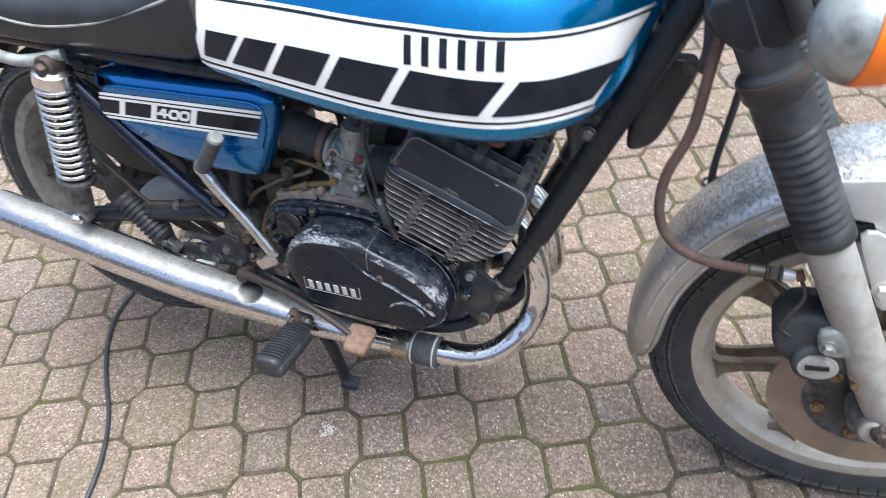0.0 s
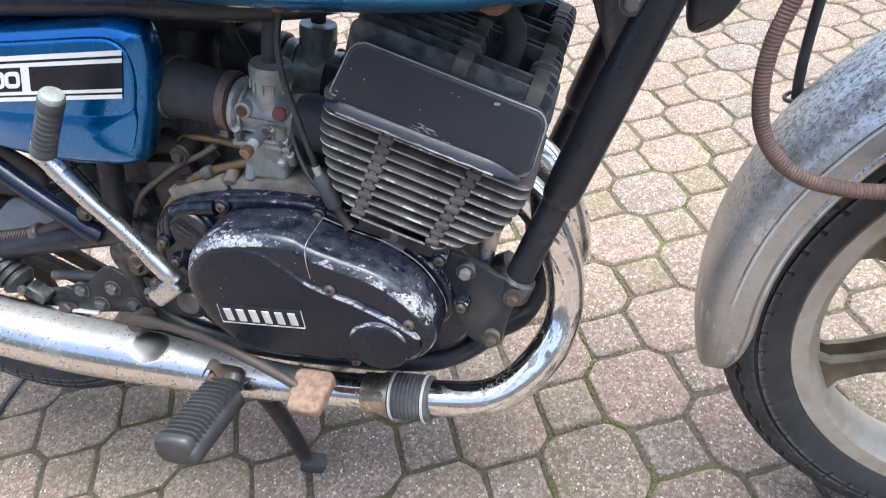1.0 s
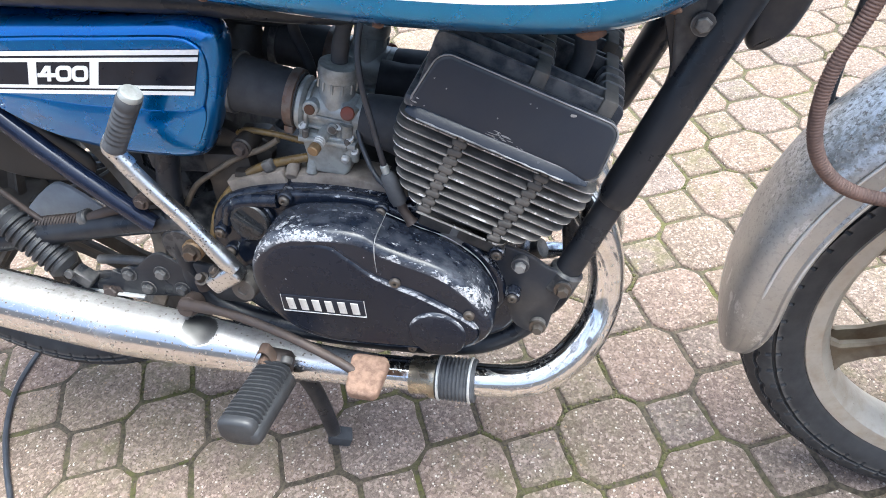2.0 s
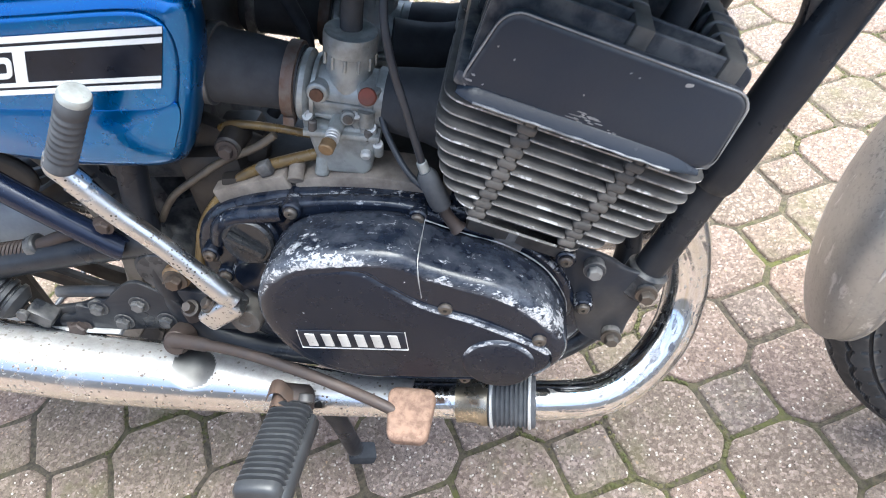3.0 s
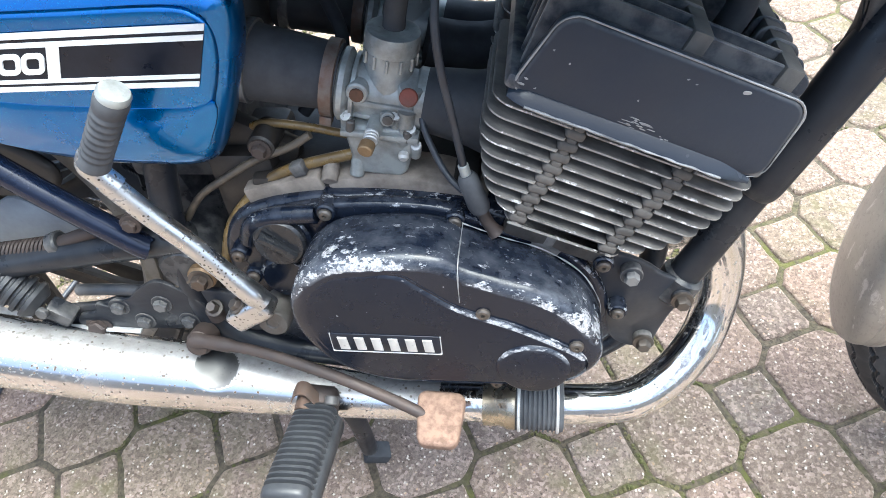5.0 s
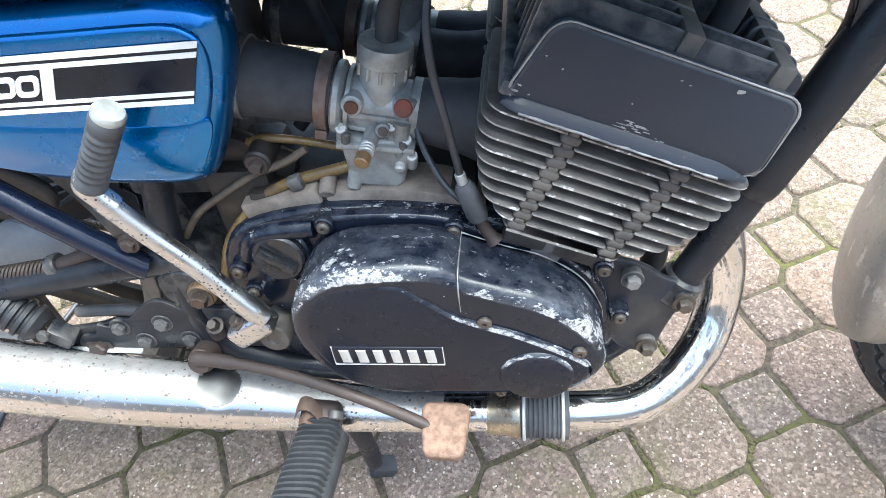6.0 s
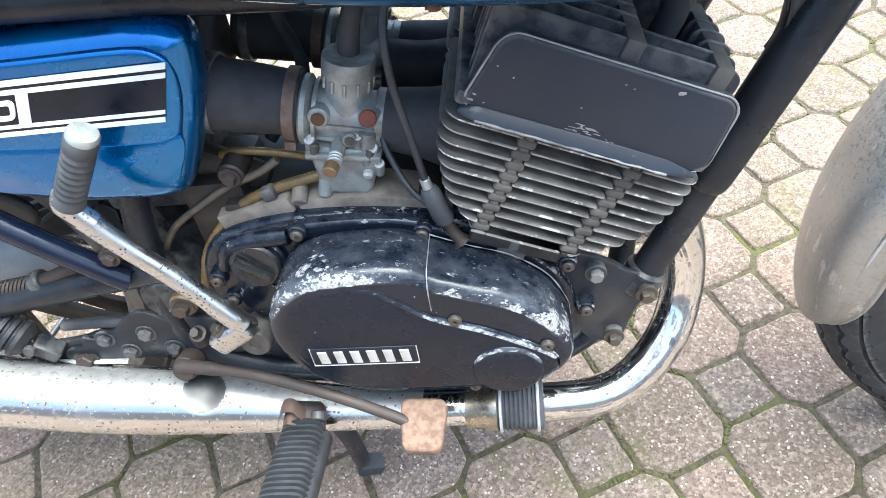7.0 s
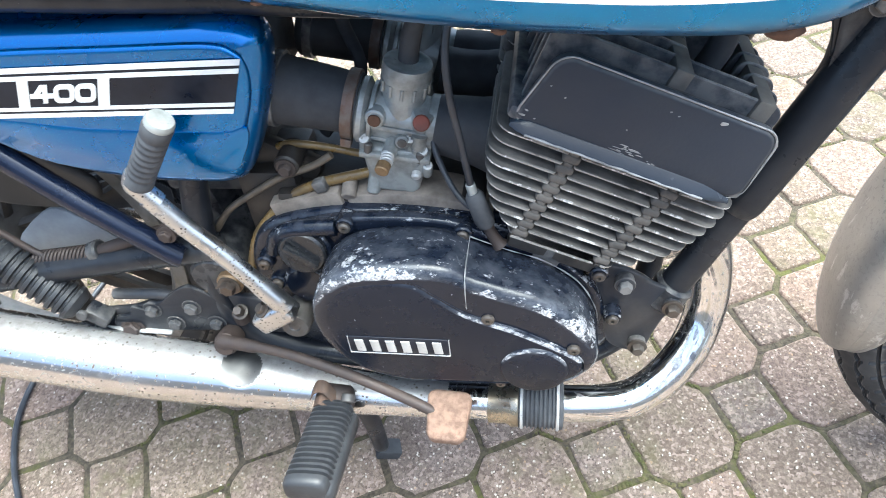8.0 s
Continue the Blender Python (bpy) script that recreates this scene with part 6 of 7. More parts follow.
def wheel(name, cx, cz, R, width, first, label, rim_metal, spoke_metal, spokes=7):
    wh = holder(name, bike, label)
    o, ax = Vector((cx, MID, cz)), Vector((0, 1, 0))
    h = width / 2
    rb = 0.2415
    part("tyre", tyre_mesh(o, R, h, rb), TYRE, wh, "worn black road tyre with moulded tread", 32)
    rim = [(-h * 0.78, rb), (-h * 0.84, rb - 0.001), (-h * 0.84, rb - 0.007), (-h * 0.80, rb - 0.019), (-h * 0.66, rb - 0.024), (-h * 0.52, rb - 0.030), (-h * 0.2, rb - 0.034)]
    rim += [(-a, r) for a, r in rim[::-1]]
    rm = bmesh.new()
    lathe(o, ax, rim + [(h * 0.5, rb - 0.006), (-h * 0.5, rb - 0.006), rim[0]], 96, rm, caps=False)
    bmesh.ops.remove_doubles(rm, verts=rm.verts, dist=1e-5)
    part("rim", rm, rim_metal, wh, "oxidised silver alloy rim", 40)
    for k in range(spokes):
        a = radians(first + 360 * k / spokes)
        dx, tx = Vector((math.cos(a), 0, math.sin(a))), Vector((-math.sin(a), 0, math.cos(a)))
        for side in (-1, 1):
            rings = []
            for r, w, t, y in ((0.046, 0.017, 0.008, 0.020), (0.10, 0.0135, 0.0065, 0.016), (0.17, 0.0125, 0.006, 0.013), (0.198, 0.017, 0.007, 0.013), (0.211, 0.030, 0.008, 0.013)):
                c = o + dx * r + Vector((0, side * y, 0))
                rings.append([c + tx * w * p + Vector((0, t * q, 0)) for p, q in ((-1, -0.4), (-0.8, -1), (-0.3, -0.35), (0.3, -0.35), (0.8, -1), (1, -0.4), (1, 0.6), (-1, 0.6))] if side < 0 else
                             [c + tx * w * p + Vector((0, t * q, 0)) for p, q in ((-1, 0.4), (-0.8, 1), (-0.3, 0.35), (0.3, 0.35), (0.8, 1), (1, 0.4), (1, -0.6), (-1, -0.6))])
            part("spoke", loft(bmesh.new(), rings), spoke_metal, wh, "brown stained cast spoke", 30)
    part("hub", lathe(o - ax * 0.045, ax, [(0, 0.03), (0.004, 0.045), (0.02, 0.05), (0.07, 0.05), (0.086, 0.045), (0.09, 0.03)], 28), spoke_metal, wh)
    part("axle", rod(o - ax * 0.11, o + ax * 0.11, 0.009, 14), BOLT, wh)
    return wh


wheel("front_wheel", 0.66, 0.3155, 0.3125, 0.086, 200.5, "front wheel with brown stained cast spokes", RIM, SPOKE)
wheel("rear_wheel", -0.648, 0.375, 0.305, 0.096, 20, "rear wheel with dark cast spokes", DULL_RIM, DARK_SPOKE)

# front brake
fw = Vector((0.66, 0, 0.318))
brake = holder("front_brake", bike, "rusty front disc brake with black caliper")
dm = bmesh.new()
lathe(fw + Vector((0, -0.062, 0)), (0, 1, 0), [(0, 0.085), (0, 0.133), (0.0055, 0.133), (0.0055, 0.085), (0, 0.085)], 64, dm, caps=False)
bmesh.ops.remove_doubles(dm, verts=dm.verts, dist=1e-5)
part("disc", dm, DISC, brake, "tan rusted brake disc")
part("carrier", lathe(fw + Vector((0, -0.064, 0)), (0, 1, 0), [(0, 0.04), (0.0, 0.086), (0.012, 0.088), (0.02, 0.05)], 40), FRAME, brake)
for k in range(6):
    a = radians(25 + 60 * k)
    bolt(brake, fw + Vector((math.cos(a) * 0.068, -0.066, math.sin(a) * 0.068)), r=0.0065, h=0.006, material=BRASS)
part("speed_hub", lathe(fw + Vector((0, -0.11, 0)), (0, 1, 0), [(0, 0.02), (0.01, 0.032), (0.045, 0.034)], 24), DARK, brake)
cal = outline([(0.500, 0.462), (0.512, 0.486), (0.540, 0.496), (0.578, 0.492), (0.605, 0.470), (0.612, 0.435), (0.598, 0.408), (0.566, 0.398), (0.538, 0.405), (0.512, 0.424), (0.501, 0.444)], 4)
part("caliper", prism(cal, -0.045, -0.112, 0.010, 4), RUBBER, brake, "black brake caliper", 50)
part("caliper_cap", lathe((0.558, -0.108, 0.425), (0.1, -1, 0.1), [(0, 0.031), (0.010, 0.030), (0.014, 0.026)], 30), RUBBER, brake)
bm = lathe((0, 0, 0), (0, -1, 0), [(0, 0.0245), (0.003, 0.0245), (0.004, 0.0215), (0.0035, 0.019), (0.0042, 0.018)], 32)
bm.transform(Matrix.Translation((0.559, -0.121, 0.425)) @ pose(0, 0, 0, -6, -12, 0) @ Matrix.Diagonal((1.0, 1, 0.78, 1)))
part("badge", bm, CHALKY, brake, "oval pale badge")
bm = block((0.559, -0.1255, 0.4255), (0.028, 0.0015, 0.009), (0, -12, 0), 0.0006, 1)
part("badge_bar", bm, BLACK_DECAL, brake, "dark badge lettering as plain bar")
part("caliper_arm", prism(outline([(0.548, 0.482), (0.578, 0.490), (0.600, 0.465), (0.580, 0.445), (0.556, 0.448)], 4), -0.098, -0.122, 0.006, 3), ZINC, brake, "dull silver caliper lug")
bolt(brake, (0.562, -0.122, 0.462), r=0.0075, h=0.009, material=ZINC)
part("bleed_nipple", rod((0.612, -0.100, 0.402), (0.615, -0.118, 0.398), 0.009, 12), BRASS, brake)

# ---- front fork ----
fork_dir = Vector((0.475, 0, -0.88)).normalized()


def fork(s):
    fk = holder("fork_leg", bike, "silver fork leg with ribbed black rubber gaiter")
    top = Vector((0.413, s * 0.098 + (MID if s > 0 else 0), 0.806))

    def at(k, off=(0, 0, 0)):
        return top + fork_dir * k + Vector(off)
    part("stanchion", rod(at(-0.20), at(0.02), 0.0272, 24), RUBBER, fk)
    part("collar", lathe(at(-0.004), fork_dir, [(0, 0.027), (0.006, 0.0345), (0.030, 0.0355), (0.036, 0.0315)], 28), GAITER, fk)
    part("collar_band", lathe(at(0.004), fork_dir, [(0, 0.0352), (0.001, 0.0366), (0.008, 0.0366), (0.009, 0.0352)], 28), BROWN, fk)
    prof = [(0.028, 0.0315), (0.068, 0.0318)]
    for k in range(11):
        h = 0.070 + 0.0122 * k
        prof += [(h, 0.0278), (h + 0.0026, 0.0312), (h + 0.0072, 0.0316), (h + 0.0098, 0.0278)]
    prof += [(0.206, 0.0322), (0.224, 0.0322), (0.226, 0.029)]
    part("gaiter", lathe(at(0), fork_dir, prof, 32), GAITER, fk, "dusty ribbed rubber gaiter", 60)
    part("slider", lathe(at(0.213), fork_dir, [(0, 0.0262), (0.02, 0.0268), (0.21, 0.0262), (0.297, 0.0240), (0.312, 0.0225), (0.320, 0.018)], 28), CHALKY, fk, "chalky silver slider")
    part("axle_lug", rod(Vector((0.66, s * 0.070 + (MID if s > 0 else 0), 0.322)), Vector((0.66, s * 0.122 + (MID if s > 0 else 0), 0.322)), 0.022, 22), CHALKY, fk)
    part("axle_nut", lathe((0.663, s * 0.120, 0.330), (0, s, 0), [(0, 0.0135), (0.010, 0.0135), (0.012, 0.009), (0.018, 0.0085), (0.019, 0.005)], 8), BROWN, fk, "rusty axle nut")
    part("axle_clamp", block((0.668, s * 0.098, 0.310), (0.030, 0.04, 0.030), (0, 28, 0), 0.006, 3), CHALKY, fk)
    for dy in (-0.012, 0.012):
        bolt(fk, (0.677, s * 0.098 + dy, 0.296), fork_dir, 0.0055, 0.007)
    part("guard_lug", prism(outline([(0.560, 0.60), (0.585, 0.605), (0.60, 0.56), (0.622, 0.505), (0.608, 0.50), (0.585, 0.545)], 3), s * 0.066, s * 0.074, 0.002), SILVER, fk, "silver mudguard bracket")
    bolt(fk, (0.606, s * 0.074, 0.528), (0, s, 0), 0.009, 0.009, SILVER)
    return fk


fork(-1), fork(1)
yoke = holder("lower_yoke", bike, "black lower fork yoke")
part("clamp", prism(outline([(0.345, 0.875), (0.40, 0.905), (0.44, 0.885), (0.435, 0.85), (0.39, 0.825), (0.35, 0.845)], 4), -0.125, 0.125, 0.01, 3), FRAME, yoke)
pipe("cable_run", [(0.33, -0.06, 0.95), (0.345, -0.085, 0.88), (0.355, -0.09, 0.82), (0.352, -0.08, 0.79)], 0.010, RUBBER, yoke)
pipe("cable_run", [(0.36, -0.09, 0.97), (0.395, -0.12, 0.92), (0.43, -0.13, 0.86)], 0.011, RUBBER, yoke)

# ---- front mudguard ----
guard = holder("front_mudguard", bike, "pitted silver front mudguard")
g_r = curve([20, 60, 105, 125, 145, 165, 180, 192], [0.384, 0.386, 0.383, 0.373, 0.362, 0.350, 0.342, 0.336])
sec = [(-1.0, -0.052), (-1.03, -0.0505), (-1.03, -0.047), (-0.985, -0.045), (-0.965, -0.034), (-0.93, -0.026), (-0.945, -0.024), (-0.90, -0.018), (-0.76, -0.0085), (-0.5, -0.0025), (-0.25, -0.0005), (0, 0)]
sec = sec + [(-a, r) for a, r in sec[-2::-1]]
rings = []
for deg in np.concatenate([np.linspace(22, 184, 70), np.linspace(184.8, 188.5, 8)]):
    a = radians(float(deg))
    tip = max(0.0, (float(deg) - 170.0) / 18.5)
    grow = min(max((180.0 - float(deg)) / 40, 0.0), 1.0)
    wy = (0.057 + 0.011 * grow) * math.sqrt(max(1 - 0.90 * tip ** 4, 0.05))
    drop = 1 - 0.72 * tip ** 2.2
    r = g_r(float(deg))
    outer = [fw + Vector((math.cos(a) * (r + dr * drop), 0.010 * grow + y * wy, math.sin(a) * (r + dr * drop))) for y, dr in sec]
    inner = [fw + Vector((math.cos(a) * (r + dr * drop - 0.002), 0.010 * grow + y * wy * 0.965, math.sin(a) * (r + dr * drop - 0.002))) for y, dr in sec[::-1]]
    rings.append(outer + inner)
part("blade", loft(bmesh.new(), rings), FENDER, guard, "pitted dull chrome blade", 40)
for s in (-1, 1):
    stay = [fw + Vector((math.cos(radians(d)) * (g_r(d) - 0.034), s * 0.0575, math.sin(radians(d)) * (g_r(d) - 0.034))) for d in range(70, 128, 4)]
    part("stay", tube(stay, 0.0045, 10), SILVER, guard)
# beads paler than the blade: crease highlights are put into their colour
for dy, dr, w in ((-0.0545, -0.0275, 0.0020), (-0.0583, -0.049, 0.0022)):
    bead = [fw + Vector((math.cos(radians(d)) * (g_r(d) + dr), dy * (1 - 0.25 * max(0, (d - 160) / 20) ** 2), math.sin(radians(d)) * (g_r(d) + dr))) for d in range(40, 176, 3)]
    part("rolled_bead", tube(bead, [w * (0.8 + 0.35 * noise.noise(v * 60)) for v in bead], 8), SILVER, guard, "pale bead along the skirt, crease highlight put into its colour", 60)
part("bracket", prism(outline([(0.500, 0.655), (0.59, 0.675), (0.605, 0.64), (0.595, 0.59), (0.575, 0.58), (0.57, 0.615), (0.505, 0.615)], 3), -0.060, -0.0645, 0.002), SILVER, guard, "silver bracket")

# ---- brake hose, speedometer cable, horn, signal ----
hose = holder("brake_hose", bike, "rusty spring-wrapped brake hose")
hp = smooth([(0.366, -0.1, 0.875), (0.358, -0.1, 0.812), (0.352, -0.1, 0.726), (0.334, -0.1, 0.663), (0.333, -0.1, 0.615), (0.345, -0.1, 0.580), (0.370, -0.1, 0.556), (0.407, -0.1, 0.545), (0.454, -0.098, 0.543)], 40)
length = [0.0]
for p, q in zip(hp, hp[1:]):
    length.append(length[-1] + (q - p).length)
even = np.arange(0, length[-1], 0.00095)
hp = [Vector([float(np.interp(d, length, [p[i] for p in hp])) for i in range(3)]) for d in even]
part("armour", tube(hp, [0.0065 if k % 3 < 2 else 0.0058 for k in range(len(hp))], 12), ARMOUR, hose, "brown rusted spring armour", 70)
part("union", rod((0.450, -0.098, 0.543), (0.470, -0.097, 0.5435), 0.0082, 12), BOLT, hose)
part("union_ring", rod((0.470, -0.097, 0.5435), (0.4725, -0.097, 0.5436), 0.0112, 16), BROWN, hose)
part("union_nut", rod((0.4735, -0.097, 0.5436), (0.485, -0.097, 0.544), 0.0090, 6), BOLT, hose)
part("fitting", rod((0.485, -0.097, 0.544), (0.4885, -0.097, 0.5441), 0.0104, 16), RUBBER, hose)
part("union_tail", rod((0.4885, -0.097, 0.5441), (0.504, -0.097, 0.5446), 0.0078, 14), SILVER, hose)
part("pipe_nut", rod((0.504, -0.097, 0.5446), (0.513, -0.096, 0.549), 0.0085, 6), RUST, hose, "rusty pipe nut")
pipe("brake_pipe", [(0.512, -0.098, 0.540), (0.520, -0.105, 0.520), (0.508, -0.112, 0.490), (0.505, -0.112, 0.470), (0.520, -0.112, 0.458)], 0.0026, BROWN, hose, 6, 8, "thin steel brake pipe")
speedo = holder("speedometer_cable", bike, "black speedometer cable in a wire guide")
pipe("sheath", [(0.405, 0.05, 0.90), (0.408, 0.062, 0.80), (0.402, 0.072, 0.68), (0.396, 0.075, 0.545), (0.43, 0.08, 0.45), (0.56, 0.085, 0.36)], 0.0052, CABLE, speedo)
part("guide_ring", tube([Vector((0.397, 0.072, 0.552)) + Vector((math.cos(a) * 0.013, math.sin(a) * 0.013, 0.2 * math.cos(a) * 0.013)) for a in (2 * math.pi * k / 20 for k in range(21))], 0.0022, 8), FRAME, speedo)
pipe("guide_arm", [(0.408, 0.066, 0.553), (0.43, 0.05, 0.560), (0.45, 0.03, 0.575)], 0.003, FRAME, speedo)
horn = holder("horn", bike, "grimy brown-black horn on its bracket")
shell = outline([(0.300, 0.765), (0.335, 0.778), (0.347, 0.762), (0.333, 0.720), (0.317, 0.674), (0.300, 0.656), (0.283, 0.652), (0.278, 0.668), (0.282, 0.708)], 3)
part("shell", prism(shell, -0.012, -0.042, 0.009, 4), DARK, horn, "", 50)
bolt(horn, (0.338, -0.042, 0.772), (0, -1, 0.2), 0.006, 0.006, BOLT)
sig = holder("turn_signal", bike, "grey turn signal with amber lens")
so, sd = Vector((0.424, -0.228, 0.902)), Vector((0.97, 0.12, -0.10)).normalized()
part("shell", lathe(so, sd, [(-0.005, 0.008), (0.0, 0.02), (0.010, 0.034), (0.022, 0.0415), (0.030, 0.043), (0.032, 0.040)], 32), ZINC, sig, "grey chrome shell", 60)
part("lens", lathe(so, sd, [(0.031, 0.0432), (0.036, 0.0438), (0.054, 0.0425), (0.062, 0.036), (0.065, 0.02)], 32), ORANGE, sig, "bright amber lens", 60)
part("stalk", rod(so + Vector((0.02, 0.03, 0.01)), (0.45, -0.06, 0.90), 0.009, 12), FRAME, sig)
lampo = holder("headlamp", bike, "black headlamp shell between the fork legs")
part("shell", lathe((0.46, 0, 0.93), (1, 0, 0), [(0, 0.03), (0.02, 0.065), (0.05, 0.085), (0.09, 0.092), (0.10, 0.09)], 36), FRAME, lampo)
part("glass", lathe((0.555, 0, 0.93), (1, 0, 0), [(0, 0.088), (0.012, 0.08), (0.02, 0.05), (0.023, 0.01)], 36), SILVER, lampo, "pale headlamp glass")

# ---- rear mudguard ----
# plate added to keep the gap behind the side panel dark
plate = outline([(-0.590, 0.650), (-0.535, 0.620), (-0.476, 0.562), (-0.424, 0.520), (-0.440, 0.488), (-0.530, 0.488), (-0.590, 0.512), (-0.622, 0.550)], 4)
part("tool_tray", prism(plate, -0.048, -0.060, 0.006, 3), INNER_PLATE, bike, "dusty brown-black plate added to keep the gap behind the side panel dark", 50)
rear = holder("rear_mudguard", bike, "black inner rear mudguard")
ro = Vector((-0.648, MID, 0.400))
rings = []
for deg in np.linspace(8, 150, 40):
    a = radians(float(deg))
    r = 0.348
    outer = [ro + Vector((math.cos(a) * (r + dr), y, math.sin(a) * (r + dr))) for y, dr in ((-0.062, -0.03), (-0.058, -0.012), (-0.04, 0.0), (0.04, 0.0), (0.058, -0.012), (0.062, -0.03))]
    inner = [ro + Vector((math.cos(a) * (r + dr - 0.003), y * 0.95, math.sin(a) * (r + dr - 0.003))) for y, dr in ((0.062, -0.03), (0.058, -0.012), (0.04, 0.0), (-0.04, 0.0), (-0.058, -0.012), (-0.062, -0.03))]
    rings.append(outer + inner)
part("blade", loft(bmesh.new(), rings), FRAME, rear)

# ---- unseen wall added behind the viewer to dim near ground and reflections ----
wall = tagged(new("wall_south", bpy.data.meshes.new("wall_south")), "plain rendered wall out of view, added to dim near ground and reflections", "wall", kind="structure")
bm = block((-1.2, -6.0, 1.4), (14.0, 0.3, 2.8), (0, 0, 0), 0.01, 1)
bm.to_mesh(wall.data)
bm.free()
wall.data.materials.append(WALL)

# ---- loose cable on the paving ----
tagged(part("power_cable", tube(smooth([(-0.78, 0.34, 0.004), (-0.81, 0.2, 0.005), (-0.828, 0.09, 0.0055), (-0.822, -0.01, 0.006), (-0.788, -0.09, 0.0055), (-0.735, -0.162, 0.006), (-0.660, -0.248, 0.0055), (-0.612, -0.330, 0.006), (-0.585, -0.41, 0.0055), (-0.56, -0.52, 0.005), (-0.50, -0.70, 0.005), (-0.40, -0.95, 0.005)], 10), 0.0046, 10), CABLE, None, "", 60), "thin black power cable lying across the paving", "cable")

# ---- paving ----
PITCH, ANGLE, SQ, GAP = 0.16295, radians(70.2), 0.088, 0.0068
PO = Vector((0.214, 0.031, 0))
pa = Vector((math.cos(ANGLE), math.sin(ANGLE), 0)) * PITCH
pb = Vector((math.sin(ANGLE), -math.cos(ANGLE), 0)) * PITCH


def paver_mesh(name, pts, seed):
    """A paving block with a worn, chamfered top edge."""
    rnd = random.Random(seed)
    bm = bmesh.new()
    n = len(pts)
    jig = [Vector((rnd.uniform(-1, 1), rnd.uniform(-1, 1), 0)) * 0.0013 for _ in pts]
    rings = []
    for z, k in ((-0.03, 0.0), (-0.0075, 0.0), (-0.0026, 0.0012), (-0.0006, 0.0032), (0.0, 0.0062)):
        rings.append([Vector((p.x, p.y, 0)) * (1 - k / max(p.length, 0.01)) + j + Vector((0, 0, z)) for p, j in zip(pts, jig)])
    loft(bm, rings)
    me = bpy.data.meshes.new(name)
    bmesh.ops.recalc_face_normals(bm, faces=bm.faces)
    bm.to_mesh(me)
    bm.free()
    for p in me.polygons:
        p.use_smooth = True
    me.set_sharp_from_angle(angle=radians(55))
    me.materials.append(PAVER)
    return me


ea, eb = pa.normalized(), pb.normalized()
cut = SQ / 2 * math.sqrt(2)


def soften(pts):
    """Three points for each corner, so that it is rounded."""
    out = []
    for i, p in enumerate(pts):
        a, b = pts[i - 1], pts[(i + 1) % len(pts)]
        ka, kb = min(0.006 / (a - p).length, 0.3), min(0.006 / (b - p).length, 0.3)
        out += [p.lerp(a, ka), p * 0.5 + (p.lerp(a, ka) + p.lerp(b, kb)) * 0.25, p.lerp(b, kb)]
        if (b - p).length > 0.04:
            out += [p.lerp(b, 0.36), p.lerp(b, 0.64)]
    return out


H = PITCH / 2 - GAP / 2
K = H - cut + GAP * 0.22
octo = [ea * H + eb * K, ea * K + eb * H, -ea * K + eb * H, -ea * H + eb * K, -ea * H - eb * K, -ea * K - eb * H, ea * K - eb * H, ea * H - eb * K]
S2 = (SQ - GAP) / 2 * math.sqrt(2)
squa = [ea * S2, eb * S2, -ea * S2, -eb * S2]
octo_meshes = [paver_mesh("octagon_paver", soften(octo), k) for k in range(6)]
squa_meshes = [paver_mesh("square_paver", soften(squa), 20 + k) for k in range(6)]
ground = new("ground", bpy.data.meshes.new("ground"))
ground.data.from_pydata([(-60, -60, -0.0050), (60, -60, -0.0050), (60, 60, -0.0050), (-60, 60, -0.0050)], [], [(0, 1, 2, 3)])
ground.data.materials.append(JOINT)
tagged(ground, "dark earth and moss in the joints under the paving", "ground", kind="structure")
paving = tagged(new("paving"), "brown-grey concrete octagon and square pavers with mossy joints", "paving", kind="structure")
rnd = random.Random(5)
rest_o, rest_s = [], []
count = {"octagon_paver": 0, "square_paver": 0}


def near(p):
    """The stretch of paving that the camera passes."""
    return -1.45 < p.x < 1.55 and -0.62 < p.y < 2.1 and p.y < 2.1 + 0.2 * p.x and p.y > -0.62 - 0.1 * p.x and p.y < 1.0 + 1.1 * (p.x + 1.0)


for i in range(-24, 25):
    for j in range(-24, 25):
        for name, meshes, off, rest in (("octagon_paver", octo_meshes, 0.0, rest_o), ("square_paver", squa_meshes, 0.5, rest_s)):
            p = PO + pa * (i + off) + pb * (j + off)
            if abs(p.x) > 3.2 or abs(p.y) > 3.2:
                continue
            m = Matrix.Translation((p.x + rnd.uniform(-1, 1) * 0.0012, p.y + rnd.uniform(-1, 1) * 0.0012, rnd.uniform(-1, 1) * 0.0012)) @ pose(0, 0, 0, rnd.uniform(-0.5, 0.5), rnd.uniform(-0.5, 0.5), rnd.uniform(-0.8, 0.8))
            k = rnd.randrange(6)
            if near(p) and count[name] < 300:
                count[name] += 1
                ob = new(name, meshes[k])
                ob.matrix_basis = m
                ob.parent = paving
            else:
                rest.append((meshes[k], m))
verts, faces = [], []
# far blocks, plain and low, out to the edge of the yard
for i in range(-46, 47):
    for j in range(-46, 47):
        for corners, off in ((octo, 0.0), (squa, 0.5)):
            p = PO + pa * (i + off) + pb * (j + off)
            if max(abs(p.x), abs(p.y)) <= 3.2 or max(abs(p.x), abs(p.y)) > 6.0:
                continue
            k, base = len(corners), len(verts)
            tilt = rnd.uniform(-0.001, 0.001)
            verts += [p + c + Vector((0, 0, -0.02)) for c in corners] + [p + c + Vector((0, 0, tilt)) for c in corners]
            faces += [tuple(base + k + n for n in range(k))] + [(base + n, base + (n + 1) % k, base + k + (n + 1) % k, base + k + n) for n in range(k)]
for me, m in rest_o + rest_s:
    base = len(verts)
    verts += [m @ v.co for v in me.vertices]
    faces += [tuple(base + q for q in p.vertices) for p in me.polygons]
me = bpy.data.meshes.new("outer_pavers")
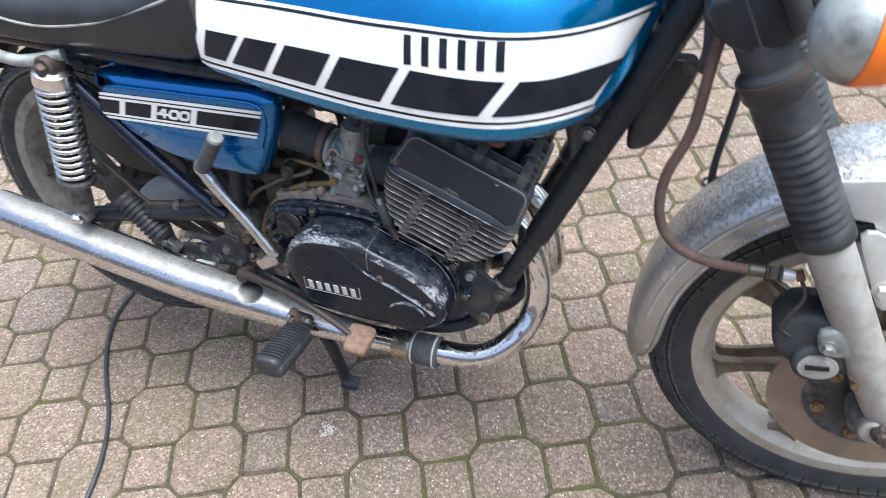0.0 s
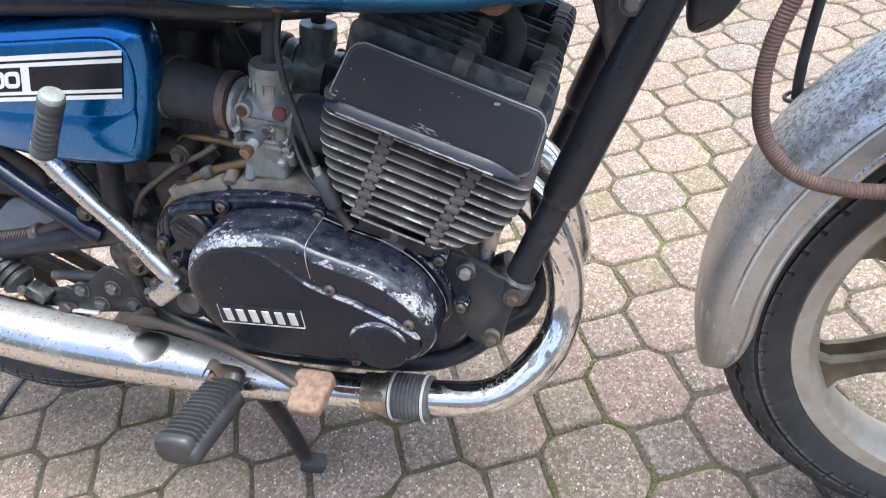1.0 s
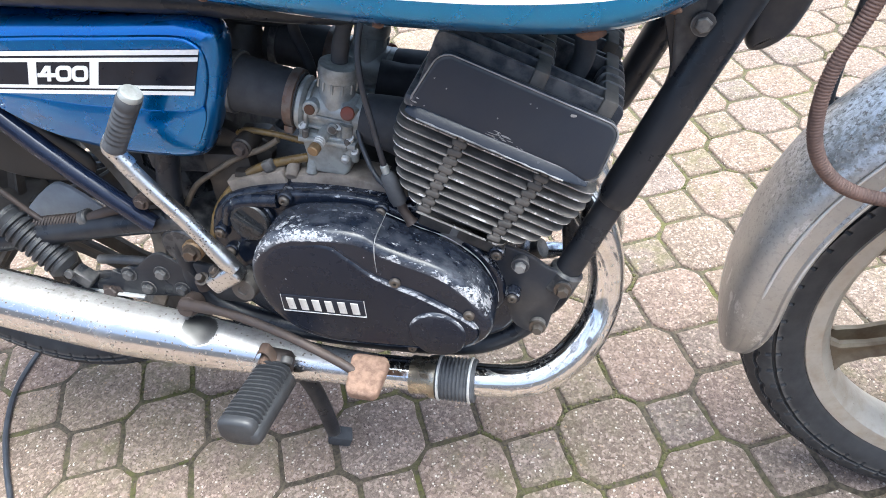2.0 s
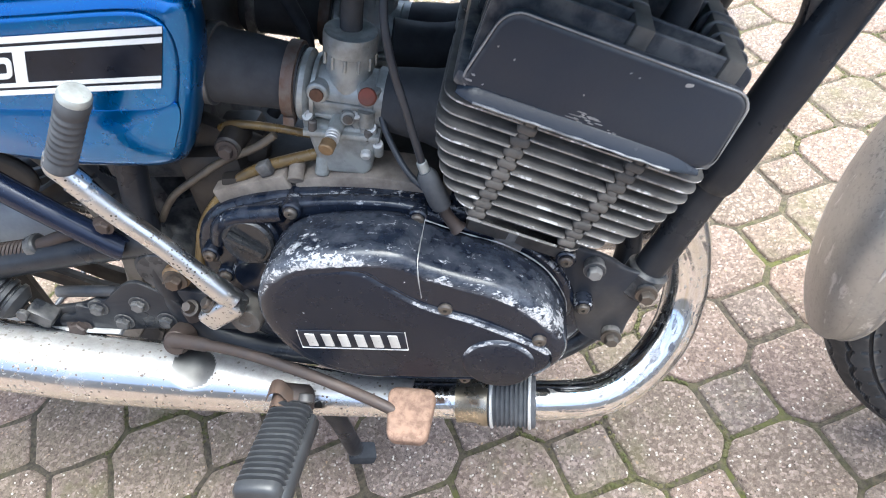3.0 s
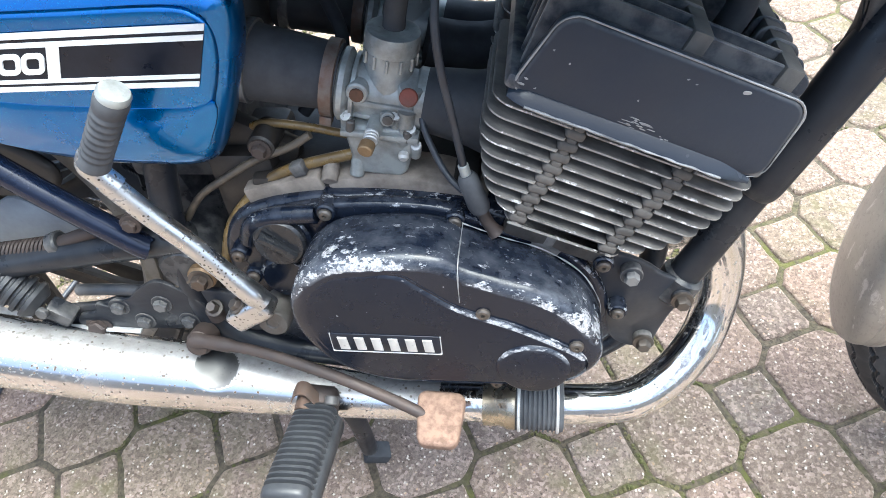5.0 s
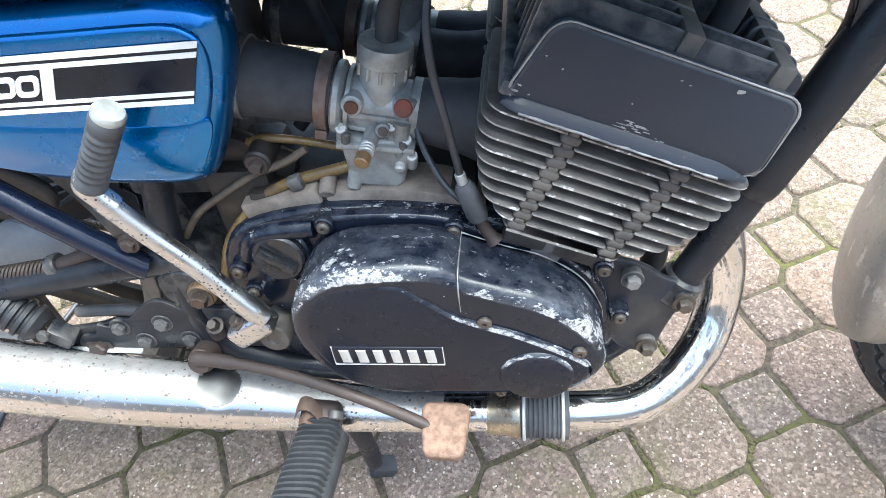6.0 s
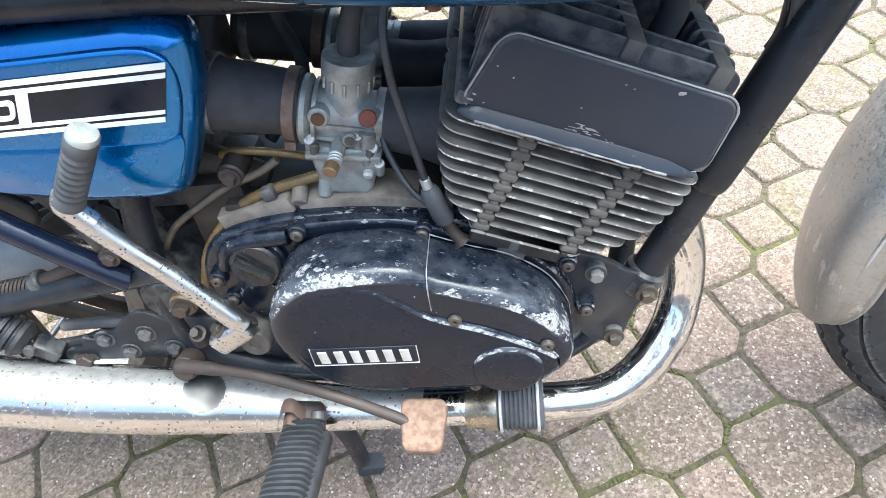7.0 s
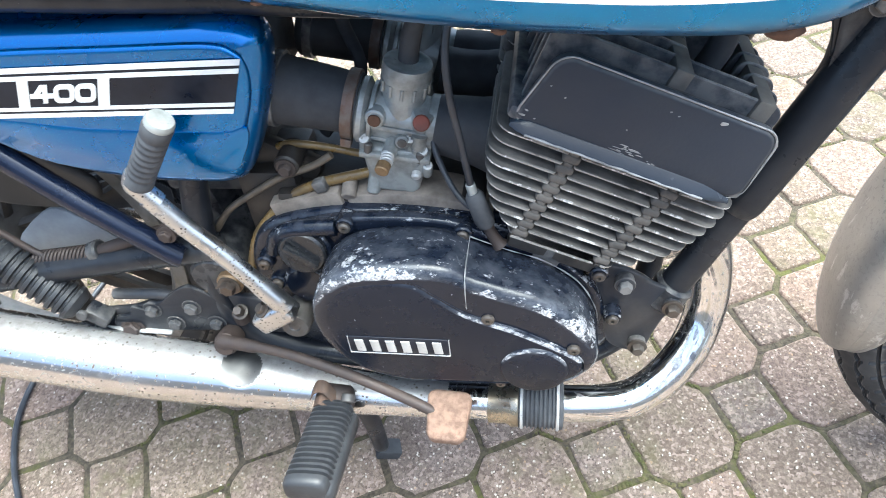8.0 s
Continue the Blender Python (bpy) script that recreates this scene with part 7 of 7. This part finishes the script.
me.from_pydata(verts, [], faces)
me.materials.append(FAR)
outer = new("outer_pavers", me)
outer.parent = paving
tagged(outer, "", "", kind="stuff")

# ---- a dried white splash on one paver ----
spots = random.Random(31)
SPLASH = Vector((-0.208, -0.139, 0))
bm = bmesh.new()
for _ in range(60):
    r = spots.uniform(0.0006, 0.0024)
    p = SPLASH + Vector((spots.gauss(0, 0.0085), spots.gauss(0, 0.0085), 0.0014))
    top = [bm.verts.new(p + Vector((math.cos(a) * r * spots.uniform(0.5, 1.2), math.sin(a) * r * spots.uniform(0.5, 1.2), 0))) for a in (math.pi / 4 * n for n in range(8))]
    low = [bm.verts.new(v.co - Vector((0, 0, 0.004))) for v in top]
    bm.faces.new(top)
    for n in range(8):
        bm.faces.new((top[n - 1], low[n - 1], low[n], top[n]))
splash = part("lime_splash", bm, LIME, paving)
tagged(splash, "", "", kind="stuff")

# ---- moss in the joints: small uneven clumps, thick here and thin there ----
tufts = random.Random(12)
verts, faces = [], []
clump = bmesh.new()
bmesh.ops.create_icosphere(clump, subdivisions=1, radius=1)
shape_v, shape_f = [v.co.copy() for v in clump.verts], [tuple(v.index for v in f.verts) for f in clump.faces]
clump.free()
for i in range(-12, 13):
    for j in range(-12, 13):
        for corners, off in ((octo, 0.0), (squa, 0.5)):
            p = PO + pa * (i + off) + pb * (j + off)
            if not near(p):
                continue
            for a, b in zip(corners, corners[1:] + corners[:1]):
                for _ in range(14):
                    q = p + a.lerp(b, tufts.random())
                    if noise.noise(q * 3.1) + 0.8 * noise.noise(q * 19) < 0.22:
                        continue
                    q = q + (a + b).normalized() * (GAP * tufts.uniform(0.05, 0.75))
                    r = tufts.uniform(0.0010, 0.0032)
                    k = len(verts)
                    verts += [q + Vector((c.x * r * tufts.uniform(0.7, 1.3), c.y * r * tufts.uniform(0.7, 1.3), -0.0035 + c.z * r * tufts.uniform(0.5, 1.0))) for c in shape_v]
                    faces += [tuple(k + n for n in f) for f in shape_f]
me = bpy.data.meshes.new("joint_moss")
me.from_pydata(verts, [], faces)
me.materials.append(MOSS)
moss = new("joint_moss", me)
moss.parent = paving
tagged(moss, "", "", kind="stuff")
